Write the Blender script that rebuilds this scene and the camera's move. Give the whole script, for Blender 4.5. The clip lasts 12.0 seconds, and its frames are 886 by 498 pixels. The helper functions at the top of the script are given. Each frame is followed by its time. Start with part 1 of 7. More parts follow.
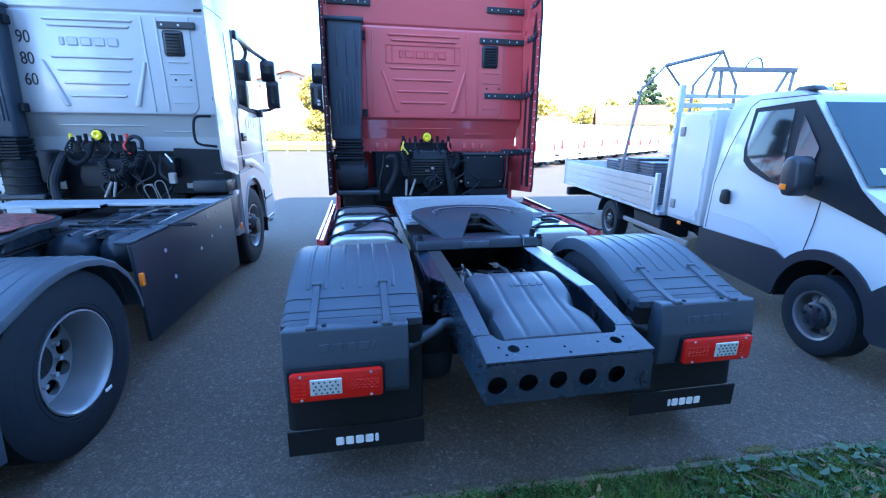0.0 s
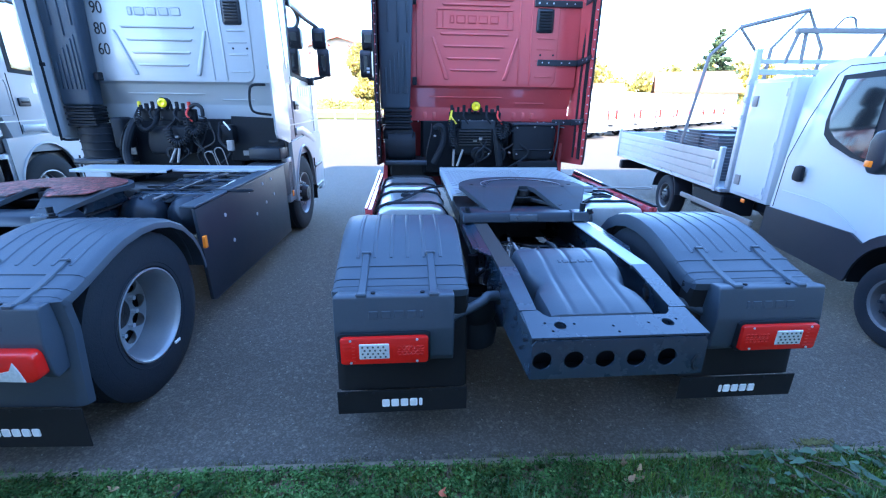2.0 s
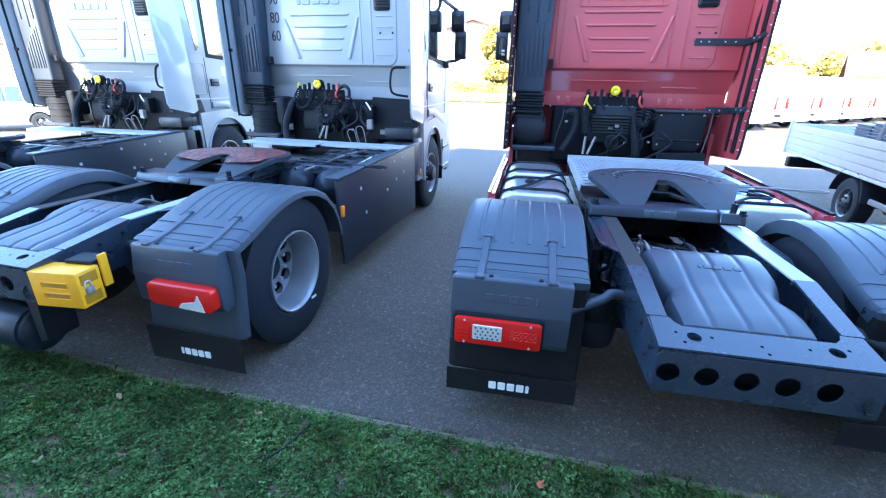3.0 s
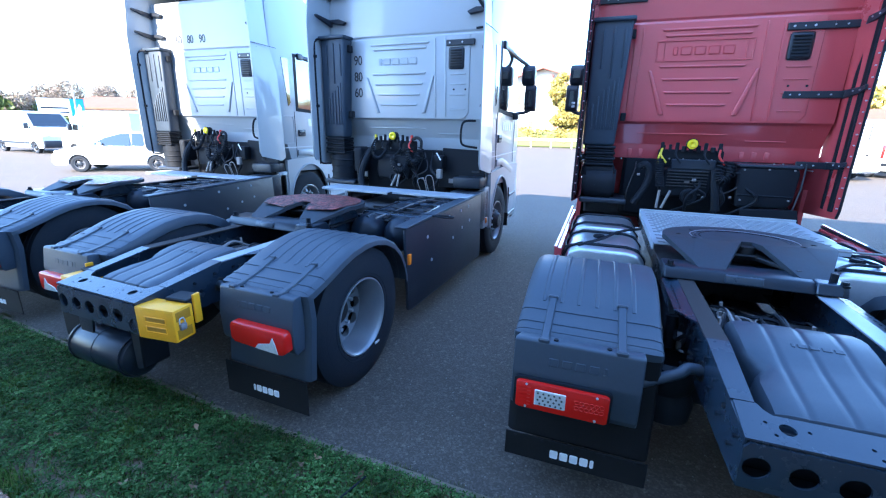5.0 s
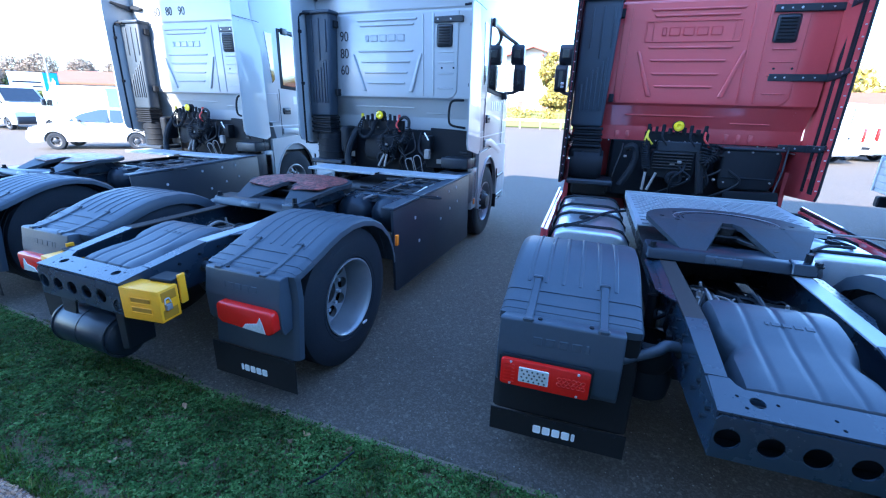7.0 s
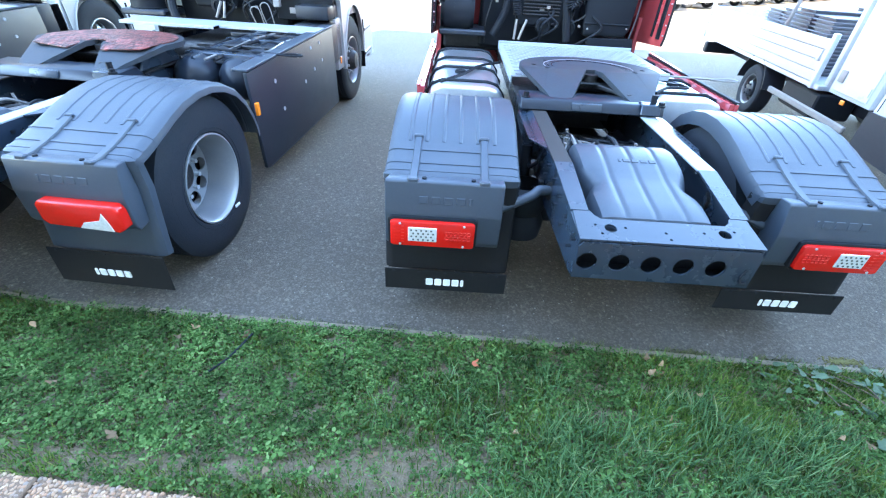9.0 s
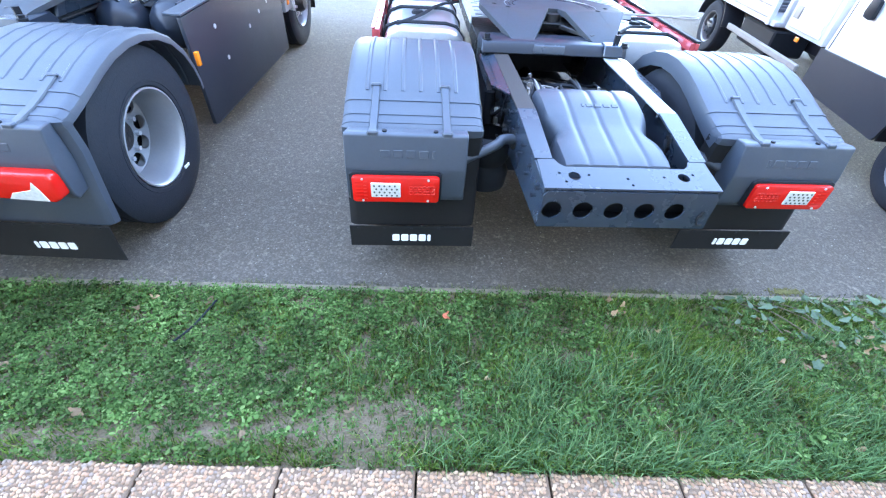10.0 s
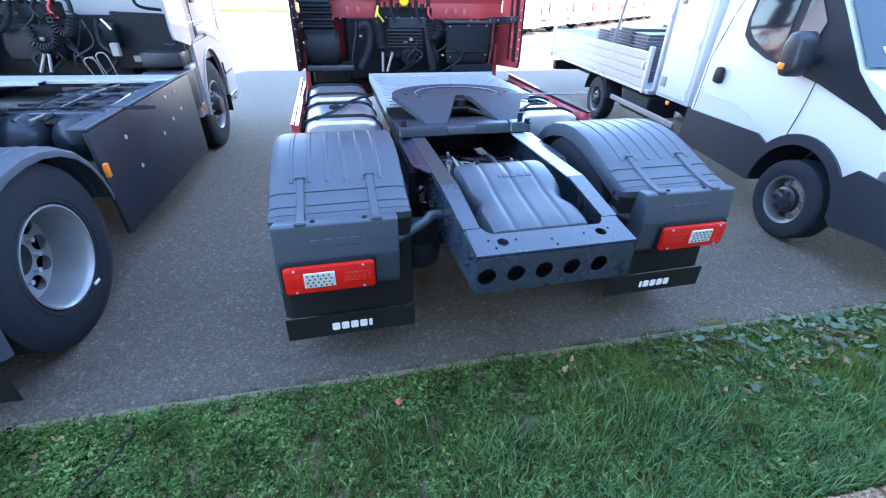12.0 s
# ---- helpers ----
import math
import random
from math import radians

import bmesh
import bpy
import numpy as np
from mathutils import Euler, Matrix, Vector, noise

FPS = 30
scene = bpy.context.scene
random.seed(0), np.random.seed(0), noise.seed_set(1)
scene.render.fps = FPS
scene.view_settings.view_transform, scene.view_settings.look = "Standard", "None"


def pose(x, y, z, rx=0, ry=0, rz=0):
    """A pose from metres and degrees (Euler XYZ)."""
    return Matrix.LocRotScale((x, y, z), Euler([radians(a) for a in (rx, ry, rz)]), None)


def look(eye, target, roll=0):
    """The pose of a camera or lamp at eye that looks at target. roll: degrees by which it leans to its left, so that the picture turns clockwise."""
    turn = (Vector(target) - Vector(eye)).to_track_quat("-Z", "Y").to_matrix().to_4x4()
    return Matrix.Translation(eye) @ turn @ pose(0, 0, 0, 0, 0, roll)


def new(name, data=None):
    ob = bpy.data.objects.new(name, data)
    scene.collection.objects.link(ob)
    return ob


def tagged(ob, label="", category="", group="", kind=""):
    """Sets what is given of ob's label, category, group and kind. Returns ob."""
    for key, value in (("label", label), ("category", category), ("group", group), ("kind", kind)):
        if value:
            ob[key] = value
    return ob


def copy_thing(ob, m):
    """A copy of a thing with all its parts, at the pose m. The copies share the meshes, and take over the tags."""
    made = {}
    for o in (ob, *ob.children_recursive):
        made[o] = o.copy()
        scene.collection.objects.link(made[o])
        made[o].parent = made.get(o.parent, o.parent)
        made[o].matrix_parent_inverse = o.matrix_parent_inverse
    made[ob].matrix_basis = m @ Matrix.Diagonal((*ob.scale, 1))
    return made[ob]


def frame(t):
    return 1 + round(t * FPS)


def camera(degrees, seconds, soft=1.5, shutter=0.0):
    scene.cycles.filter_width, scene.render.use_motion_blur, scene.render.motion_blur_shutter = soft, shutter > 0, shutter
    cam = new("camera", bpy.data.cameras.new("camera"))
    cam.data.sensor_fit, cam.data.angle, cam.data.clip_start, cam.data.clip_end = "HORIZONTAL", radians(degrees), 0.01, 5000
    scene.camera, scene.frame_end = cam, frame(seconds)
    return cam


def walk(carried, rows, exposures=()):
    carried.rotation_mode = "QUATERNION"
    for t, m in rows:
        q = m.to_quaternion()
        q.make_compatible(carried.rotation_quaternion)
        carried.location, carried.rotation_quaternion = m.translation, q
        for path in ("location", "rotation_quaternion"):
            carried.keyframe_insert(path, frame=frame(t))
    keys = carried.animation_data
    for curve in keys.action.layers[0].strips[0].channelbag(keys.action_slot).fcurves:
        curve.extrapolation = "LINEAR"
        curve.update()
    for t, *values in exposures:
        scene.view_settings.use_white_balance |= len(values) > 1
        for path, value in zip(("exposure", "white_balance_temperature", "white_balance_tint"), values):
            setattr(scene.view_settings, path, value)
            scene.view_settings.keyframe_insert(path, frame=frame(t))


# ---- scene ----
cam = camera(92.0, 12.0, soft=1.2)
PATH = [
    (0, (-0.875, -1.856, 1.805), (-0.516, 0.042, 1.286), 0.5),
    (0.5, (-0.88, -1.854, 1.809), (-0.54, 0.052, 1.308), 0.3),
    (1, (-0.884, -1.853, 1.808), (-0.578, 0.053, 1.285), 0.4),
    (1.5, (-0.887, -1.851, 1.812), (-0.611, 0.036, 1.207), 0.5),
    (2, (-0.904, -1.851, 1.812), (-0.744, 0.033, 1.162), 0.7),
    (2.5, (-0.936, -1.86, 1.812), (-1.042, 0.021, 1.142), 0.8),
    (3, (-0.95, -1.858, 1.808), (-1.307, -0.028, 1.085), 1.2),
    (3.5, (-0.973, -1.869, 1.819), (-1.52, -0.093, 1.08), 1.3),
    (3.7, (-0.979, -1.861, 1.823), (-1.578, -0.104, 1.079), 1.0),
    (5.3, (-0.962, -1.86, 1.908), (-1.618, -0.035, 1.417), 1.4),
    (5.5, (-0.953, -1.862, 1.899), (-1.583, -0.021, 1.436), 1.8),
    (6, (-0.958, -1.864, 1.91), (-1.541, -0.005, 1.46), 1.8),
    (6.5, (-0.959, -1.867, 1.92), (-1.546, -0.018, 1.435), 1.6),
    (7, (-0.956, -1.871, 1.903), (-1.547, -0.069, 1.27), 1.7),
    (7.2, (-0.951, -1.867, 1.901), (-1.533, -0.082, 1.21), 1.4),
    (8.8, (-0.958, -1.829, 1.853), (-1.017, -0.169, 0.738), 3.2),
    (9, (-0.958, -1.836, 1.844), (-0.968, -0.196, 0.699), 3.4),
    (9.5, (-0.956, -1.819, 1.834), (-0.856, -0.354, 0.475), 3.8),
    (10, (-0.946, -1.807, 1.841), (-0.802, -0.307, 0.526), 4.2),
    (10.5, (-0.935, -1.803, 1.843), (-0.715, -0.248, 0.605), 3.9),
    (11, (-0.927, -1.8, 1.845), (-0.616, -0.164, 0.737), 2.8),
    (11.5, (-0.927, -1.795, 1.85), (-0.553, -0.146, 0.781), 2.5),
    (12, (-0.924, -1.794, 1.854), (-0.5, -0.132, 0.825), 1.4),
]
EXPOSURES = [(0.0, 3.17, 4800, 10), (1.2, 3.17, 4800, 10), (2.2, 3.52, 5050, 10), (3.0, 3.67, 5350, 10), (3.5, 3.57, 5350, 10), (5.5, 2.92, 4820, 10), (6.3, 2.82, 4770, 10), (7.0, 2.97, 4720, 10), (9.0, 4.6, 6400, 6), (9.6, 4.75, 6900, 12), (10.1, 4.9, 6850, 15), (10.5, 4.75, 6600, 13), (11.0, 3.84, 6050, 20), (11.5, 3.8, 6000, 16), (12.0, 4.0, 6100, 13)]
walk(cam, [(t, look(eye, target, roll)) for t, eye, target, roll in PATH], EXPOSURES)

# ---------------------------------------------------------------- sky and sun
SUN_FROM_LEFT, SUN_UP = 15.0, 32.0
world = bpy.data.worlds.new("world")
scene.world = world
world.use_nodes = True
wn = world.node_tree.nodes
sky = wn.new("ShaderNodeTexSky")
sky.sky_type = "NISHITA"
sky.sun_disc = False
sky.sun_elevation = radians(SUN_UP)
sky.sun_rotation = radians(180 + SUN_FROM_LEFT)
sky.air_density, sky.dust_density, sky.ozone_density = 1.0, 0.25, 1.0
world.node_tree.links.new(sky.outputs[0], wn["Background"].inputs[0])
wn["Background"].inputs[1].default_value = 0.15
sun_data = bpy.data.lights.new("sun", "SUN")
sun_data.energy, sun_data.angle, sun_data.color = 4.2, radians(0.6), (1.0, 0.77, 0.52)
sun = new("sun", sun_data)
a, e = radians(SUN_FROM_LEFT), radians(SUN_UP)
sun.matrix_world = look((0, 0, 30), (30 * math.sin(a) * math.cos(e), 30 * math.cos(a) * math.cos(e), 30 - 30 * math.sin(e)))

# ---------------------------------------------------------------- materials
def mat(name, base, rough=0.5, metal=0.0, var=0.15, scale=6.0, bump=0.0, bscale=80.0, coat=0.0, second=None, amount=0.0, spec=0.5, sscale=1.5, rvar=0.12):
    """A surface with fine grain and broad wear; second is the colour of its stains."""
    m = bpy.data.materials.new(name)
    m.use_nodes = True
    nt = m.node_tree
    n, l = nt.nodes, nt.links
    bsdf = n["Principled BSDF"]
    bsdf.inputs["Metallic"].default_value = metal
    bsdf.inputs["Coat Weight"].default_value = coat
    bsdf.inputs["Coat Roughness"].default_value = 0.05
    bsdf.inputs["Specular IOR Level"].default_value = spec
    tc = n.new("ShaderNodeTexCoord")
    fine = n.new("ShaderNodeTexNoise")
    fine.inputs["Scale"].default_value = scale * 12
    fine.inputs["Detail"].default_value = 5
    broad = n.new("ShaderNodeTexNoise")
    broad.inputs["Scale"].default_value = sscale
    broad.inputs["Detail"].default_value = 6
    broad.inputs["Roughness"].default_value = 0.65
    l.new(tc.outputs["Object"], fine.inputs["Vector"])
    l.new(tc.outputs["Object"], broad.inputs["Vector"])
    mixf = n.new("ShaderNodeMix")
    mixf.data_type = "RGBA"
    mixf.inputs["A"].default_value = (*[c * (1 - var) for c in base], 1)
    mixf.inputs["B"].default_value = (*[min(1, c * (1 + var)) for c in base], 1)
    l.new(fine.outputs["Fac"], mixf.inputs["Factor"])
    ramp = n.new("ShaderNodeMapRange")
    ramp.inputs["From Min"].default_value = 0.48
    ramp.inputs["From Max"].default_value = 0.72
    ramp.inputs["To Max"].default_value = amount if second else var
    l.new(broad.outputs["Fac"], ramp.inputs["Value"])
    mixb = n.new("ShaderNodeMix")
    mixb.data_type = "RGBA"
    mixb.inputs["B"].default_value = (*(second or [c * 0.8 for c in base]), 1)
    l.new(ramp.outputs["Result"], mixb.inputs["Factor"])
    l.new(mixf.outputs["Result"], mixb.inputs["A"])
    l.new(mixb.outputs["Result"], bsdf.inputs["Base Color"])
    rr = n.new("ShaderNodeMapRange")
    rr.inputs["To Min"].default_value = max(0.02, rough - rvar)
    rr.inputs["To Max"].default_value = min(1, rough + rvar)
    l.new(broad.outputs["Fac"], rr.inputs["Value"])
    l.new(rr.outputs["Result"], bsdf.inputs["Roughness"])
    if bump:
        bn = n.new("ShaderNodeTexNoise")
        bn.inputs["Scale"].default_value = bscale
        bn.inputs["Detail"].default_value = 3
        bp = n.new("ShaderNodeBump")
        bp.inputs["Strength"].default_value = bump
        bp.inputs["Distance"].default_value = 0.02
        l.new(tc.outputs["Object"], bn.inputs["Vector"])
        l.new(bn.outputs["Fac"], bp.inputs["Height"])
        l.new(bp.outputs["Normal"], bsdf.inputs["Normal"])
    return m


def vary_by_object(m, low, high):
    """Multiplies the colour by a value that differs from object to object."""
    nt = m.node_tree
    n, l = nt.nodes, nt.links
    bsdf = n["Principled BSDF"]
    src = bsdf.inputs["Base Color"].links[0].from_socket
    info = n.new("ShaderNodeObjectInfo")
    mr = n.new("ShaderNodeMapRange")
    mr.inputs["To Min"].default_value, mr.inputs["To Max"].default_value = low, high
    mul = n.new("ShaderNodeVectorMath")
    mul.operation = "SCALE"
    l.new(info.outputs["Random"], mr.inputs["Value"])
    l.new(src, mul.inputs[0])
    l.new(mr.outputs["Result"], mul.inputs["Scale"])
    l.new(mul.outputs["Vector"], bsdf.inputs["Base Color"])


def vary_by_island(m, stops):
    """Gives every loose piece of a mesh a colour from the stops."""
    nt = m.node_tree
    n, l = nt.nodes, nt.links
    geo = n.new("ShaderNodeNewGeometry")
    ramp = n.new("ShaderNodeValToRGB")
    ramp.color_ramp.interpolation = "LINEAR"
    els = ramp.color_ramp.elements
    for i, (p, c) in enumerate(stops):
        el = els[i] if i < 2 else els.new(p)
        el.position, el.color = p, (*c, 1)
    l.new(geo.outputs["Random Per Island"], ramp.inputs["Fac"])
    l.new(ramp.outputs["Color"], n["Principled BSDF"].inputs["Base Color"])


def glass(name, tint, rough=0.03):
    m = bpy.data.materials.new(name)
    m.use_nodes = True
    b = m.node_tree.nodes["Principled BSDF"]
    b.inputs["Base Color"].default_value = (*tint, 1)
    b.inputs["Roughness"].default_value = rough
    b.inputs["Transmission Weight"].default_value = 1.0
    b.inputs["IOR"].default_value = 1.15
    return m


def speckle(m, scale, low, high, sharp=2.2):
    """Breaks the colour up into small stones of differing brightness."""
    nt = m.node_tree
    n, l = nt.nodes, nt.links
    bsdf = n["Principled BSDF"]
    src = bsdf.inputs["Base Color"].links[0].from_socket
    tc = n.new("ShaderNodeTexCoord")
    vor = n.new("ShaderNodeTexVoronoi")
    vor.inputs["Scale"].default_value = scale
    sep = n.new("ShaderNodeSeparateColor")
    power = n.new("ShaderNodeMath")
    power.operation = "POWER"
    power.inputs[1].default_value = sharp
    mr = n.new("ShaderNodeMapRange")
    mr.inputs["To Min"].default_value, mr.inputs["To Max"].default_value = low, high
    mul = n.new("ShaderNodeVectorMath")
    mul.operation = "SCALE"
    l.new(tc.outputs["Object"], vor.inputs["Vector"])
    l.new(vor.outputs["Color"], sep.inputs[0])
    l.new(sep.outputs[0], power.inputs[0])
    l.new(power.outputs[0], mr.inputs["Value"])
    l.new(src, mul.inputs[0])
    l.new(mr.outputs["Result"], mul.inputs["Scale"])
    l.new(mul.outputs["Vector"], bsdf.inputs["Base Color"])


M = {}
M["asphalt"] = mat("asphalt", (0.105, 0.088, 0.069), 0.85, var=0.25, scale=9, bump=0.7, bscale=140, second=(0.132, 0.110, 0.087), amount=0.7, sscale=0.6)
speckle(M["asphalt"], 95.0, 0.70, 1.35)
speckle(M["asphalt"], 42.0, 0.96, 1.6, 16.0)
M["kerb"] = mat("kerb_concrete", (0.19, 0.155, 0.11), 0.95, var=0.3, bump=0.6, bscale=60, second=(0.075, 0.08, 0.045), amount=0.9, sscale=5, spec=0.15)
M["grit"] = mat("pale_grit", (0.26, 0.24, 0.21), 0.9, var=0.3)
M["soil"] = mat("soil", (0.175, 0.130, 0.085), 0.95, var=0.5, scale=10, bump=1.0, bscale=60, spec=0.1, second=(0.10, 0.085, 0.05), amount=0.7, sscale=5)
M["slab"] = mat("slab_mortar", (0.17, 0.105, 0.065), 0.9, var=0.3, bump=0.5, bscale=90, second=(0.15, 0.105, 0.075), amount=0.5)
M["pebble"] = mat("pebble", (0.45, 0.37, 0.3), 0.6)
vary_by_island(M["pebble"], [(0.0, (0.20, 0.125, 0.075)), (1.0, (0.46, 0.31, 0.19)), (0.2, (0.34, 0.18, 0.10)), (0.45, (0.40, 0.235, 0.135)), (0.62, (0.22, 0.16, 0.125)), (0.85, (0.42, 0.255, 0.145))])
M["grass"] = mat("grass_blade", (0.06, 0.11, 0.02), 0.6, spec=0.08)
vary_by_island(M["grass"], [(0.0, (0.058, 0.108, 0.020)), (1.0, (0.36, 0.30, 0.12)), (0.5, (0.116, 0.20, 0.036)), (0.9, (0.21, 0.30, 0.06))])
M["long_grass"] = mat("long_grass_blade", (0.06, 0.14, 0.03), 0.55, spec=0.14)
vary_by_island(M["long_grass"], [(0.0, (0.045, 0.088, 0.036)), (1.0, (0.30, 0.31, 0.14)), (0.5, (0.098, 0.19, 0.070)), (0.92, (0.18, 0.29, 0.115))])
M["kerb_weeds"] = mat("dry_moss", (0.10, 0.11, 0.04), 0.7)
vary_by_island(M["kerb_weeds"], [(0.0, (0.06, 0.085, 0.02)), (1.0, (0.17, 0.14, 0.075)), (0.5, (0.11, 0.12, 0.035))])
M["clover"] = mat("clover_leaf", (0.05, 0.11, 0.03), 0.65, spec=0.06)
vary_by_island(M["clover"], [(0.0, (0.030, 0.066, 0.016)), (1.0, (0.22, 0.31, 0.11)), (0.45, (0.082, 0.155, 0.040)), (0.8, (0.135, 0.23, 0.066))])
M["ivy"] = mat("creeper_leaf", (0.085, 0.125, 0.075), 0.5, var=0.3, spec=0.15, second=(0.13, 0.145, 0.085), amount=0.5, sscale=14)
vary_by_object(M["ivy"], 0.7, 1.5)
M["dead_leaf"] = mat("dead_leaf", (0.30, 0.18, 0.09), 0.7, var=0.3)
vary_by_object(M["dead_leaf"], 0.5, 1.3)
def patchy(m, scale, low, high):
    """Broad light and dark growth; the dark end also paints in shaded gaps."""
    nt = m.node_tree
    n, l = nt.nodes, nt.links
    bsdf = n["Principled BSDF"]
    src = bsdf.inputs["Base Color"].links[0].from_socket
    tc = n.new("ShaderNodeTexCoord")
    nz = n.new("ShaderNodeTexNoise")
    nz.inputs["Scale"].default_value = scale
    nz.inputs["Detail"].default_value = 4
    mr = n.new("ShaderNodeMapRange")
    mr.inputs["From Min"].default_value, mr.inputs["From Max"].default_value = 0.3, 0.7
    mr.inputs["To Min"].default_value, mr.inputs["To Max"].default_value = low, high
    mul = n.new("ShaderNodeVectorMath")
    mul.operation = "SCALE"
    l.new(tc.outputs["Object"], nz.inputs["Vector"])
    l.new(nz.outputs["Fac"], mr.inputs["Value"])
    l.new(src, mul.inputs[0])
    l.new(mr.outputs["Result"], mul.inputs["Scale"])
    l.new(mul.outputs["Vector"], bsdf.inputs["Base Color"])


patchy(M["grass"], 5.0, 0.36, 1.15)
patchy(M["clover"], 6.0, 0.32, 1.2)


def leafy(m, share):
    """Lets some light through thin blades and leaves."""
    n, l = m.node_tree.nodes, m.node_tree.links
    bsdf, out = n["Principled BSDF"], n["Material Output"]
    thin, mix = n.new("ShaderNodeBsdfTranslucent"), n.new("ShaderNodeMixShader")
    mix.inputs[0].default_value = share
    l.new(bsdf.inputs["Base Color"].links[0].from_socket, thin.inputs["Color"])
    l.new(bsdf.outputs[0], mix.inputs[1])
    l.new(thin.outputs[0], mix.inputs[2])
    l.new(mix.outputs[0], out.inputs["Surface"])


leafy(M["grass"], 0.35)
leafy(M["long_grass"], 0.35)
leafy(M["clover"], 0.3)
leafy(M["ivy"], 0.2)
leafy(M["dead_leaf"], 0.2)
M["plastic"] = mat("black_plastic", (0.015, 0.020, 0.029), 0.42, var=0.12, bump=0.10, bscale=400, second=(0.04, 0.04, 0.042), amount=0.35, sscale=2)
M["dusty"] = mat("dusty_black_plastic", (0.040, 0.052, 0.070), 0.45, var=0.10, bump=0.06, bscale=300, second=(0.062, 0.071, 0.085), amount=0.5, sscale=2.5)
M["rubber"] = mat("tyre_rubber", (0.018, 0.022, 0.029), 0.75, spec=0.2, var=0.2, bump=0.15, bscale=120, second=(0.034, 0.035, 0.037), amount=0.4, sscale=3)
M["flap"] = mat("flap_rubber", (0.012, 0.012, 0.013), 0.75, var=0.15, second=(0.022, 0.022, 0.022), amount=0.3, sscale=3, spec=0.2)
M["frame"] = mat("painted_frame", (0.022, 0.033, 0.050), 0.27, var=0.1, spec=0.55, second=(0.038, 0.045, 0.055), amount=0.4, sscale=3, metal=0.0)
M["primer"] = mat("brown_primer", (0.042, 0.036, 0.034), 0.75, var=0.2, spec=0.2)
M["grime"] = mat("greasy_black", (0.014, 0.014, 0.015), 0.5, var=0.5, bump=0.4, bscale=50, second=(0.04, 0.034, 0.03), amount=0.5, sscale=6)
M["steel"] = mat("fifth_wheel_steel", (0.030, 0.037, 0.047), 0.55, var=0.25, second=(0.046, 0.039, 0.037), amount=0.8, sscale=3, spec=0.28)
M["grease"] = mat("red_grease", (0.30, 0.075, 0.06), 0.35, var=0.6, scale=2.5, bump=1.0, bscale=45, second=(0.06, 0.04, 0.042), amount=0.95, sscale=18)
speckle(M["grease"], 30.0, 0.25, 1.3)
M["alu"] = mat("aluminium", (0.60, 0.63, 0.66), 0.42, metal=1.0, var=0.08, second=(0.42, 0.42, 0.42), amount=0.4, sscale=4)
M["rim"] = mat("silver_rim_paint", (0.29, 0.305, 0.325), 0.35, metal=0.4, var=0.06, second=(0.42, 0.41, 0.4), amount=0.3, sscale=5)
M["steel_rim"] = mat("grey_steel_rim", (0.15, 0.15, 0.155), 0.45, metal=0.3, var=0.1, second=(0.2, 0.19, 0.18), amount=0.4, sscale=5)
M["red"] = mat("red_paint", (0.50, 0.074, 0.080), 0.24, var=0.05, coat=1.0, second=(0.49, 0.068, 0.07), amount=0.3)
M["white"] = mat("white_paint", (0.38, 0.397, 0.405), 0.40, var=0.02, coat=0.4, second=(0.41, 0.42, 0.425), amount=0.25)
M["van_white"] = mat("van_white_paint", (0.52, 0.535, 0.545), 0.32, var=0.02, coat=0.6, second=(0.5, 0.49, 0.47), amount=0.3, sscale=2)
M["grey_fold"] = mat("grey_white_paint", (0.6, 0.61, 0.62), 0.4, var=0.03, coat=0.3)
M["yellow"] = mat("yellow_paint", (0.92, 0.42, 0.002), 0.45, var=0.06, second=(0.6, 0.36, 0.03), amount=0.4, sscale=5)
M["yellow_dark"] = mat("yellow_recess", (0.40, 0.19, 0.004), 0.6, var=0.15)
M["yellow_lens"] = mat("yellow_lens", (0.8, 0.62, 0.0), 0.25, var=0.05, coat=0.5)
M["black"] = mat("matt_black", (0.009, 0.011, 0.015), 0.6, var=0.2, spec=0.22)
M["lettering"] = mat("white_lettering", (0.82, 0.82, 0.82), 0.6, var=0.04)
M["ink"] = mat("black_sticker", (0.012, 0.012, 0.014), 0.5, var=0.1)
M["lamp_red"] = mat("red_lens", (0.62, 0.012, 0.008), 0.25, var=0.06, coat=0.4, spec=0.3)
M["led"] = mat("led_cell", (0.10, 0.105, 0.10), 0.2, var=0.3, coat=0.6)
M["lamp_clear"] = mat("clear_lens", (0.80, 0.81, 0.78), 0.2, var=0.35, scale=7, coat=1.0, metal=0.3)
M["orange"] = mat("orange_lens", (0.85, 0.22, 0.01), 0.25, var=0.05, coat=0.6)
M["cable_red"] = mat("red_fitting", (0.5, 0.03, 0.02), 0.4)
M["cable_yellow"] = mat("yellow_fitting", (0.7, 0.55, 0.02), 0.4)
M["window"] = mat("dark_glass", (0.012, 0.014, 0.016), 0.06, var=0.05, coat=1.0, spec=0.8, rvar=0.03)
M["clear_glass"] = glass("clear_glass", (0.75, 0.85, 0.88))
M["tank_black"] = mat("glossy_black_enamel", (0.014, 0.020, 0.031), 0.32, var=0.15, spec=0.3, second=(0.022, 0.024, 0.028), amount=0.4, sscale=4)
M["grate"] = mat("grating_metal", (0.36, 0.385, 0.41), 0.45, metal=0.1, var=0.1, second=(0.3, 0.32, 0.33), amount=0.4, sscale=4)
M["rack_steel"] = mat("weathered_rack_steel", (0.25, 0.235, 0.22), 0.6, metal=0.2, var=0.15, second=(0.18, 0.15, 0.13), amount=0.5, sscale=5)
M["screen"] = mat("windscreen_glass", (0.03, 0.06, 0.075), 0.08, var=0.05, spec=0.25, rvar=0.03)
